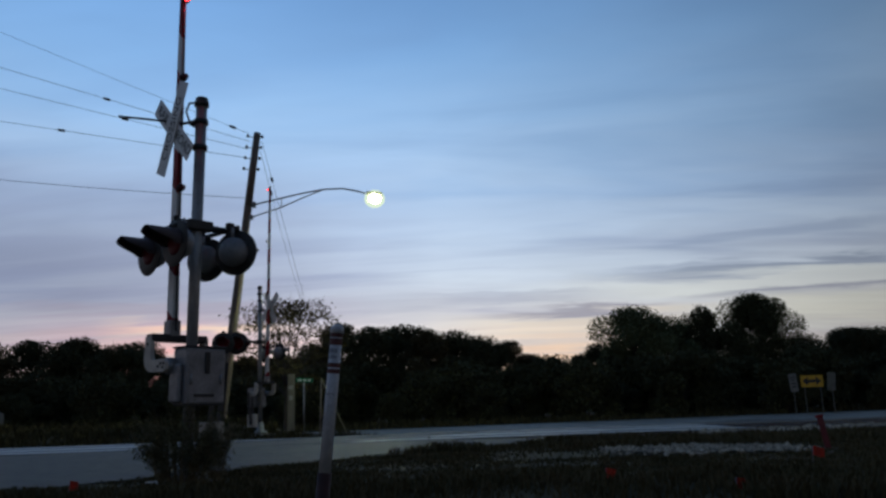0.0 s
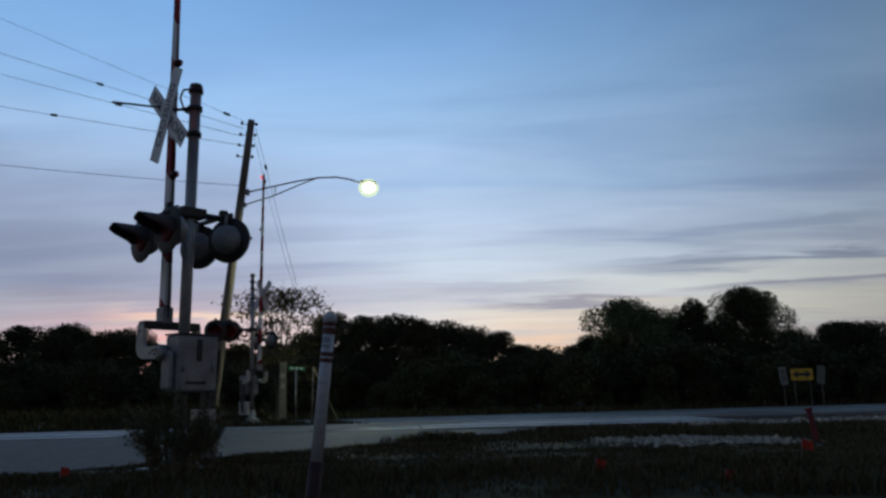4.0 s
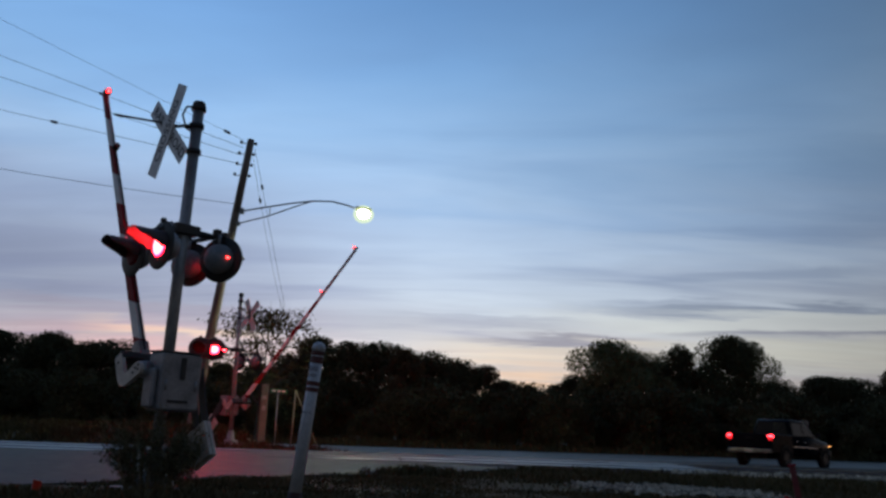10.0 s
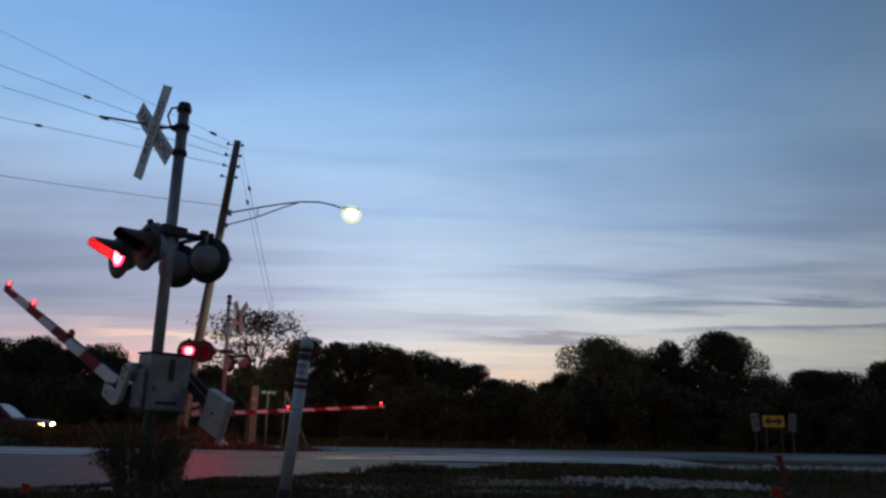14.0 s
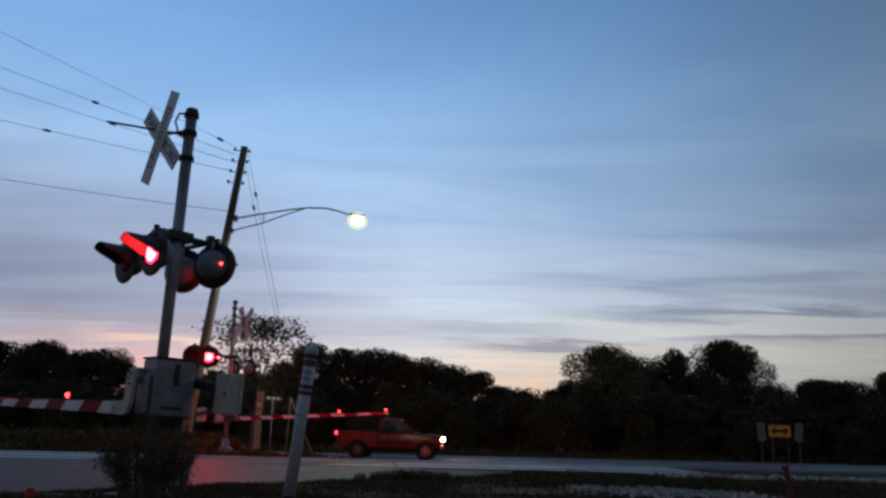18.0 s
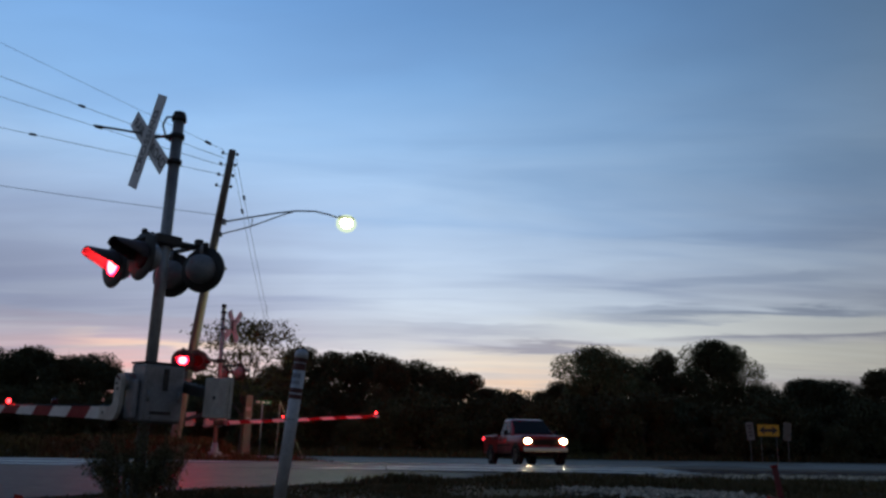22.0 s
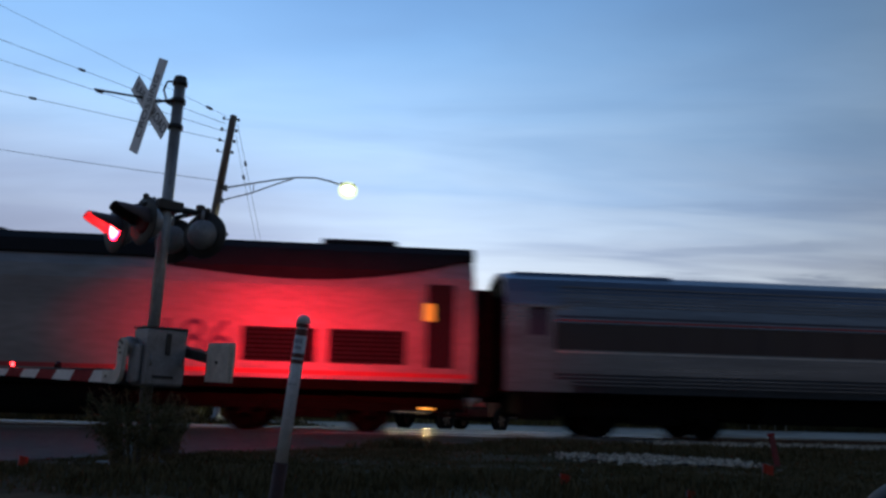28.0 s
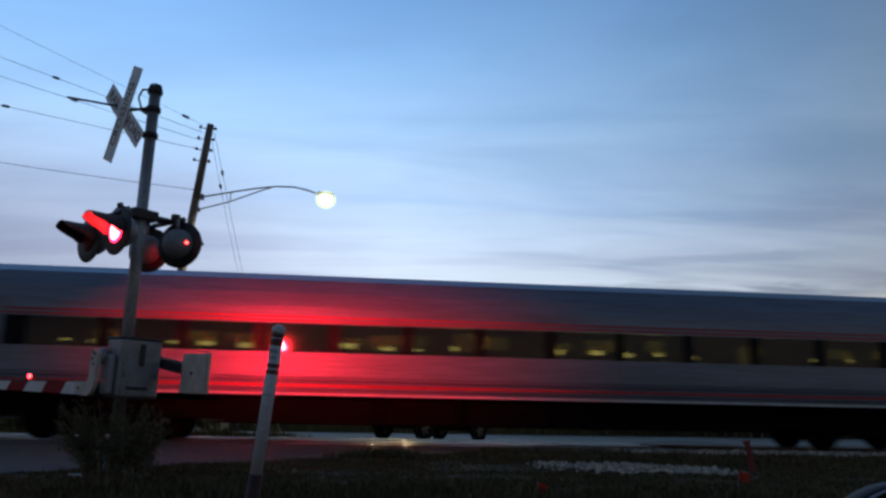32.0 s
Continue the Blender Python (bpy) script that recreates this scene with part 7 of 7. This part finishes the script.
            for dx in (-0.30, 0.30):
                box(bm, (x0 + dx, s * (hw - 0.035), 2.62), (0.13, 0.05, 0.64))
            d = part("door", bm, shell, c, "closed vestibule door")
            bm = bmesh.new()
            box(bm, (x0, s * (hw - 0.04), 2.60), (0.50, 0.02, 0.60), None, 0.005)
            lit = not fluted
            part("door_window", bm, DOORLIGHT if lit else NAVY, d, "lit yellow door window" if lit else "dark door window")
            bm = bmesh.new()
            box(bm, (x0 - e * 0.55, s * (hw + 0.01), 0.86), (0.24, 0.05, 0.065), None, 0.015)
            part("step_light", bm, STEPLIGHT if not fluted else UNDER, c, "white step light")
            bm = bmesh.new()
            box(bm, (x0, s * (hw - 0.14), 0.70), (0.86, 0.26, 0.62), None, 0.02)
            part("step_box", bm, UNDER if fluted else shell, c, "boarding steps")
    # ends, floor, inside
    for e in (-1, 1):
        bm = bmesh.new()
        pr = [(hw - 0.06, 1.0), (hw - 0.04, 3.0), (hw - 0.30, 3.52), (0.7, 3.72), (-0.7, 3.72), (-hw + 0.30, 3.52), (-hw + 0.04, 3.0), (-hw + 0.06, 1.0)]
        extrude_profile(bm, pr, e * (hl - 0.06), e * hl)
        bmesh.ops.recalc_face_normals(bm, faces=bm.faces[:])
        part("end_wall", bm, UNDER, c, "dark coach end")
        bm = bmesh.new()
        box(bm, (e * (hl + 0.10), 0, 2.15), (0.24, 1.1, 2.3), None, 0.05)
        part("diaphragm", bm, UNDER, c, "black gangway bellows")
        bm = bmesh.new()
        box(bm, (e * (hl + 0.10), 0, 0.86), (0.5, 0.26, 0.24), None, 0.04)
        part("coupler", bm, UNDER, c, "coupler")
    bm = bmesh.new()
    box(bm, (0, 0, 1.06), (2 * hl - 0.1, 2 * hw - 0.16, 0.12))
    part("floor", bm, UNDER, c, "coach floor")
    bm = bmesh.new()
    box(bm, (0, -0.15, 2.0), (2 * hl - 2.4, 0.06, 1.7))
    part("partition", bm, INSIDE, c, "dim inner wall")
    rnd = random.Random(5 if fluted else 9)
    span = 2 * hl - 4.0
    nl = 9 if fluted else 26
    for i in range(nl):
        x = -span / 2 + (i + 0.5) * span / nl + rnd.uniform(-0.12, 0.12)
        if fluted or rnd.random() < 0.12:
            continue
        bm = bmesh.new()
        box(bm, (x, 0.72, 2.20 + rnd.uniform(-0.05, 0.03)), (rnd.uniform(0.12, 0.36), 0.03, rnd.uniform(0.04, 0.11)), None, 0.01)
        part("reading_light", bm, COACHLIGHT, c, "warm light inside")
        if rnd.random() < 0.6:
            bm = bmesh.new()
            box(bm, (x + rnd.uniform(-0.3, 0.3), 0.62, 2.30 + rnd.uniform(-0.06, 0.06)), (rnd.uniform(0.4, 0.9), 0.03, rnd.uniform(0.25, 0.42)), None, 0.02)
            part("lit_panel", bm, DIMPANEL, c, "dim warm panel inside")
    ns = 22
    for i in range(ns):
        bm = bmesh.new()
        x = -span / 2 + (i + 0.5) * span / ns
        box(bm, (x, 0.85, 1.75), (0.16, 0.95, 0.95), Matrix.Rotation(radians(8), 3, "Y"), 0.05)
        part("seat", bm, SEATM, c)
    if not fluted:
        bm = bmesh.new()
        box(bm, (0, 0.72, 2.86), (2 * hl - 4.2, 0.18, 0.03))
        part("ceiling_light", bm, glow_strip, c, "dim ceiling light")
    # equipment under the floor and on the roof
    rnd = random.Random(31)
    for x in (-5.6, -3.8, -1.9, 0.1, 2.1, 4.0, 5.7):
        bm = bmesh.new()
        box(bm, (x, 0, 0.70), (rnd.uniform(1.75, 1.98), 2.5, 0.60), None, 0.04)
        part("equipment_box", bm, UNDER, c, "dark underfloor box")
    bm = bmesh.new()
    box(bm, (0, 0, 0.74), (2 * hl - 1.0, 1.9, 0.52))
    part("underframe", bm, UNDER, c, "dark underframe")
    for x in (-10.9, -9.4, 9.6, 10.9):
        bm = bmesh.new()
        box(bm, (x, hw - 0.42, 3.55), (0.42, 0.16, 0.12), Matrix.Rotation(radians(-35), 3, "X"), 0.02)
        part("vent", bm, DARKROOF, c, "dark roof vent")
    if fluted:
        for e in (-1, 1):
            bm = bmesh.new()
            pr = [(1.0, 3.68), (0.9, 3.86), (0.4, 3.92), (-0.4, 3.92), (-0.9, 3.86), (-1.0, 3.68)]
            extrude_profile(bm, pr, e * (hl - 4.2), e * (hl - 0.3))
            bmesh.ops.recalc_face_normals(bm, faces=bm.faces[:])
            part("roof_hatch", bm, shell, c, "raised roof section")
    wm = wheelset_mesh(0.46)
    for x in (-9.1, 9.1):
        bogie(c, x, 2.6, 0.46, wm, 3.5)
    return c


glow_strip = glow_mat("ceiling_strip", (1.0, 0.86, 0.30), 5.5)


def locomotive():
    """A 21 m passenger diesel; local x is its way, its rear at -10.5."""
    c = thing("locomotive", Matrix(), "grey passenger diesel locomotive with a dark roof", "locomotive", "passenger train")
    hw = 1.55
    # body with a sloped nose
    def ring(x, z0, z1, w, top):
        return [(x, -w, z0), (x, w, z0), (x, w, z1 - 0.75), (x, w - 0.05, z1 - 0.45), (x, top, z1), (x, -top, z1), (x, -w + 0.05, z1 - 0.45), (x, -w, z1 - 0.75)]
    bm = bmesh.new()
    loft(bm, [ring(-10.4, 1.16, 3.98, hw, 1.22), ring(6.9, 1.16, 3.98, hw, 1.22), ring(7.6, 1.16, 3.92, hw, 1.18), ring(8.3, 1.16, 3.60, hw - 0.02, 1.10), ring(9.1, 1.12, 2.75, hw - 0.08, 1.0),
              ring(9.9, 1.05, 2.50, hw - 0.22, 0.9), ring(10.25, 1.05, 2.30, hw - 0.38, 0.8)], smooth=False)
    body = part("body", bm, LOCOGREY, c, "grey car body with a sloped nose")
    bm = bmesh.new()
    pr = [(hw + 0.012, 3.42), (hw - 0.03, 3.66), (1.30, 4.12), (1.04, 4.32), (0.5, 4.42), (-0.5, 4.42), (-1.04, 4.32), (-1.30, 4.12), (-hw + 0.03, 3.66), (-hw - 0.012, 3.42)]
    n = 40
    rings = []
    for i in range(n + 1):
        x = -10.42 + 17.3 * i / n
        # the dark roof paint sweeps up at the tail and dips behind it
        if x < -3.3:
            f = (x + 10.42) / 7.12
            drop = 0.30 * math.sin(math.pi * min(1.0, 0.10 + f * 0.9)) - 0.52 * (1 - f) ** 3
        else:
            drop = -0.16
        low = min(3.98, 3.62 - drop)
        rg = []
        for j, (y, z) in enumerate(pr):
            if j in (0, len(pr) - 1):
                sgn = 1 if j == 0 else -1
                edge = hw + 0.012 - max(0.0, min(low, 3.53) - 3.23) * 0.17 - max(0.0, low - 3.53) * 0.62
                rg.append((x, sgn * edge, low))
            elif j in (1, len(pr) - 2):
                rg.append((x, y - math.copysign(max(0.0, low - 3.60) * 0.62, y), max(z, low + 0.03)))
            else:
                rg.append((x, y, z))
        rings.append(rg)
    loft(bm, rings, 0, True, False)
    bmesh.ops.recalc_face_normals(bm, faces=bm.faces[:])
    part("roof", bm, DARKROOF, c, "sooty dark roof")
    for x0, x1, z in ((-8.6, -6.8, 4.50), (-3.4, -2.3, 4.44), (0.5, 4.8, 4.44)):
        bm = bmesh.new()
        box(bm, ((x0 + x1) / 2, 0, 4.28), (x1 - x0, 1.5, 2 * (z - 4.28) + 0.02), None, 0.05)
        part("roof_hatch", bm, DARKROOF, c, "dark roof hatch")
    for s in (-1, 1):
        # radiator openings high on the side
        for x0, x1 in ((1.05, 2.15), (2.45, 3.55), (3.9, 4.75), (5.0, 5.85)):
            bm = bmesh.new()
            box(bm, ((x0 + x1) / 2, s * (hw + 0.0), 3.62), (x1 - x0, 0.06, 0.46), None, 0.01)
            g = part("radiator_grille", bm, DARKROOF, c, "dark radiator grille")
            for k in range(5):
                bm = bmesh.new()
                box(bm, ((x0 + x1) / 2, s * (hw + 0.034), 3.45 + 0.085 * k), (x1 - x0 - 0.06, 0.012, 0.02), None)
                part("louvre", bm, UNDER, g)
        # side grilles near the tail
        for x0, x1 in ((-6.85, -5.2), (-8.85, -7.1)):
            bm = bmesh.new()
            box(bm, ((x0 + x1) / 2, s * (hw + 0.012), 1.90), (x1 - x0, 0.03, 0.76), None, 0.008)
            g = part("side_grille", bm, DARKROOF, c, "dark side grille")
            for k in range(7):
                bm = bmesh.new()
                box(bm, ((x0 + x1) / 2, s * (hw + 0.03), 1.60 + 0.10 * k), (x1 - x0 - 0.08, 0.012, 0.03), None)
                part("louvre", bm, UNDER, g)
        # rear door recess with its lamp
        bm = bmesh.new()
        box(bm, (-9.62, s * (hw + 0.006), 2.42), (0.62, 0.03, 1.9), None, 0.01)
        d = part("rear_door", bm, DARKROOF, c, "dark rear door")
        bm = bmesh.new()
        box(bm, (-9.36, s * (hw + 0.02), 2.72), (0.24, 0.03, 0.40), None, 0.01)
        part("door_window", bm, DOORLIGHT, d, "dim amber lit door window")
        bm = bmesh.new()
        box(bm, (-9.35, s * (hw - 0.02), 0.57), (0.26, 0.04, 0.05), None, 0.015)
        part("step_light", bm, AMBER, c, "amber step light")
        # grab rails by the door
        for xx in (-10.05, -9.16):
            bm = bmesh.new()
            tube(bm, (xx, s * (hw + 0.07), 1.3), (xx, s * (hw + 0.07), 3.2), 0.017, 0.017, 8)
            part("grab_rail", bm, GALV, c, "grab rail")
        # plain sweeping mark and its bar
        for i in range(3):
            bm = bmesh.new()
            pts = []
            for k in range(9):
                f = k / 8
                pts.append((4.05 + 0.35 * i + (1.95 - 0.35 * i) * f, 2.66 - 0.12 * i - (0.16 + 0.10 * i) * f * f - 0.02 * f))
            for k in range(8, -1, -1):
                f = k / 8
                pts.append((4.05 + 0.35 * i + (1.95 - 0.35 * i) * f, 2.66 - 0.12 * i - 0.02 - (0.26 + 0.12 * i) * f * f - 0.02 * f))
            slab(bm, pts if s < 0 else pts, 0.006, Matrix.Translation((0, s * (hw + 0.002) + (0.006 if s > 0 else 0.0), 0)) @ Matrix.Rotation(radians(90), 4, "X"))
            bmesh.ops.recalc_face_normals(bm, faces=bm.faces[:])
            part("emblem", bm, NAVY, c, "plain dark sweeping mark")
        bm = bmesh.new()
        box(bm, (4.9, s * (hw + 0.005), 2.93), (2.3, 0.01, 0.10), None)
        part("print_bar", bm, NAVY, c, "plain bar of dark print")
        turn = 180 if s > 0 else 0
        text_mesh("road_number", "186", 1.20, NAVY, c, pose(-4.15, s * (hw + 0.004), 1.94, 90, 0, turn))
        bm = bmesh.new()
        box(bm, (-1.5, s * (hw + 0.004), 1.30), (17.6, 0.008, 0.10), None)
        part("sill_stripe", bm, REDSTRIPE, c, "dull red sill stripe")
        bm = bmesh.new()
        box(bm, (7.2, s * (hw + 0.008), 2.95), (0.62, 0.02, 0.56), None, 0.02)
        part("cab_window", bm, VGLASS, c, "cab side window")
        bm = bmesh.new()
        box(bm, (6.3, s * (hw + 0.008), 2.35), (0.62, 0.02, 1.9), None, 0.02)
        part("cab_door", bm, LOCOGREY, c, "cab door")
        bm = bmesh.new()
        box(bm, (8.62, s * 0.55, 3.14), (0.62, 0.86, 0.03), Matrix.Rotation(radians(47), 3, "Y"), 0.01)
        part("windscreen", bm, VGLASS, c, "sloped windscreen")
        bm = bmesh.new()
        lathe(bm, [(0, 0.10), (0.05, 0.10), (0.06, 0.08)], 16, Matrix.Translation((10.10, s * 0.62, 1.55)) @ Matrix.Rotation(radians(90), 4, "Y"))
        part("ditch_light", bm, TRAINHEAD, c, "lit ditch light")
        bm = bmesh.new()
        lathe(bm, [(0, 0.11), (0.05, 0.11), (0.06, 0.09)], 16, Matrix.Translation((10.18, s * 0.15, 2.18)) @ Matrix.Rotation(radians(90), 4, "Y"))
        part("headlight", bm, TRAINHEAD, c, "lit headlight")
        for xx in (-9.9, 6.3):
            bm = bmesh.new()
            for k in range(3):
                box(bm, (xx, s * (hw - 0.10), 0.42 + 0.26 * k), (0.55, 0.20, 0.04), None, 0.006)
            part("step", bm, UNDER, c, "ladder steps")
    bm = bmesh.new()
    box(bm, (-10.66, 0, 2.1), (0.50, 2.3, 2.5), None, 0.05)
    part("diaphragm", bm, UNDER, c, "black gangway bellows")
    bm = bmesh.new()
    box(bm, (0, 0, 1.04), (20.4, 2.9, 0.24), None, 0.03)
    box(bm, (0, 0, 0.75), (20.6, 1.8, 0.5))
    part("underframe", bm, UNDER, c, "dark underframe")
    bm = bmesh.new()
    box(bm, (0.2, 0, 0.62), (5.2, 2.7, 0.72), None, 0.12)
    part("fuel_tank", bm, UNDER, c, "dark fuel tank")
    bm = bmesh.new()
    loft(bm, [[(9.7, -1.4, 0.20), (9.7, 1.4, 0.20), (9.7, 1.4, 1.1), (9.7, -1.4, 1.1)], [(10.5, -1.0, 0.18), (10.5, 1.0, 0.18), (10.4, 1.1, 1.05), (10.4, -1.1, 1.05)]], smooth=False)
    part("pilot", bm, UNDER, c, "dark pilot plate")
    wm = wheelset_mesh(0.51)
    for x in (-6.7, 6.7):
        bogie(c, x, 2.75, 0.51, wm, 3.9)
    return c


def along_rails(ob, u28):
    """Constant speed along the track: u28 is where its middle stands at 28 s."""
    rows = []
    for k in range(0, 33):
        p = along_track(u28 - SPEED * (k - 28.0), 0, 0.0)
        rows.append((float(k), pose(p.x, p.y, 0.0, 0, 0, TRAVEL)))
    KEYED.append((ob, rows))


loco = locomotive()
along_rails(loco, 0.88 - 10.5)
coach_a = coach("ribbed stainless passenger coach with a dark window band", True)
along_rails(coach_a, 1.50 + 12.75)
coach_b = coach("smooth silver passenger coach with warm lit windows", False)
along_rails(coach_b, 1.50 + 12.75 + 26.0)
coach_c = copy_thing(coach_b, Matrix())
along_rails(coach_c, 1.50 + 12.75 + 52.0)
b_sets = [w for w in WHEELSETS if w[0].parent is coach_b]
c_objs = [o for o in coach_c.children if o.name.startswith("wheelset")]
for (w, x, r), o in zip(b_sets, c_objs):
    WHEELSETS.append((o, x, r))
for w, x, r in WHEELSETS:
    turn = math.degrees(SPEED / r)
    rows = [(0.0, pose(x, 0, r))]
    for f in range(int(25.5 * 30), 32 * 30 + 1):
        t = f / 30
        rows.append((t, pose(x, 0, r, 0, (turn * (t - 25.5)) % 360, 0)))
    KEYED.append((w, rows))


def motions():
    for ob, rows in KEYED:
        walk(ob, rows)


motions()
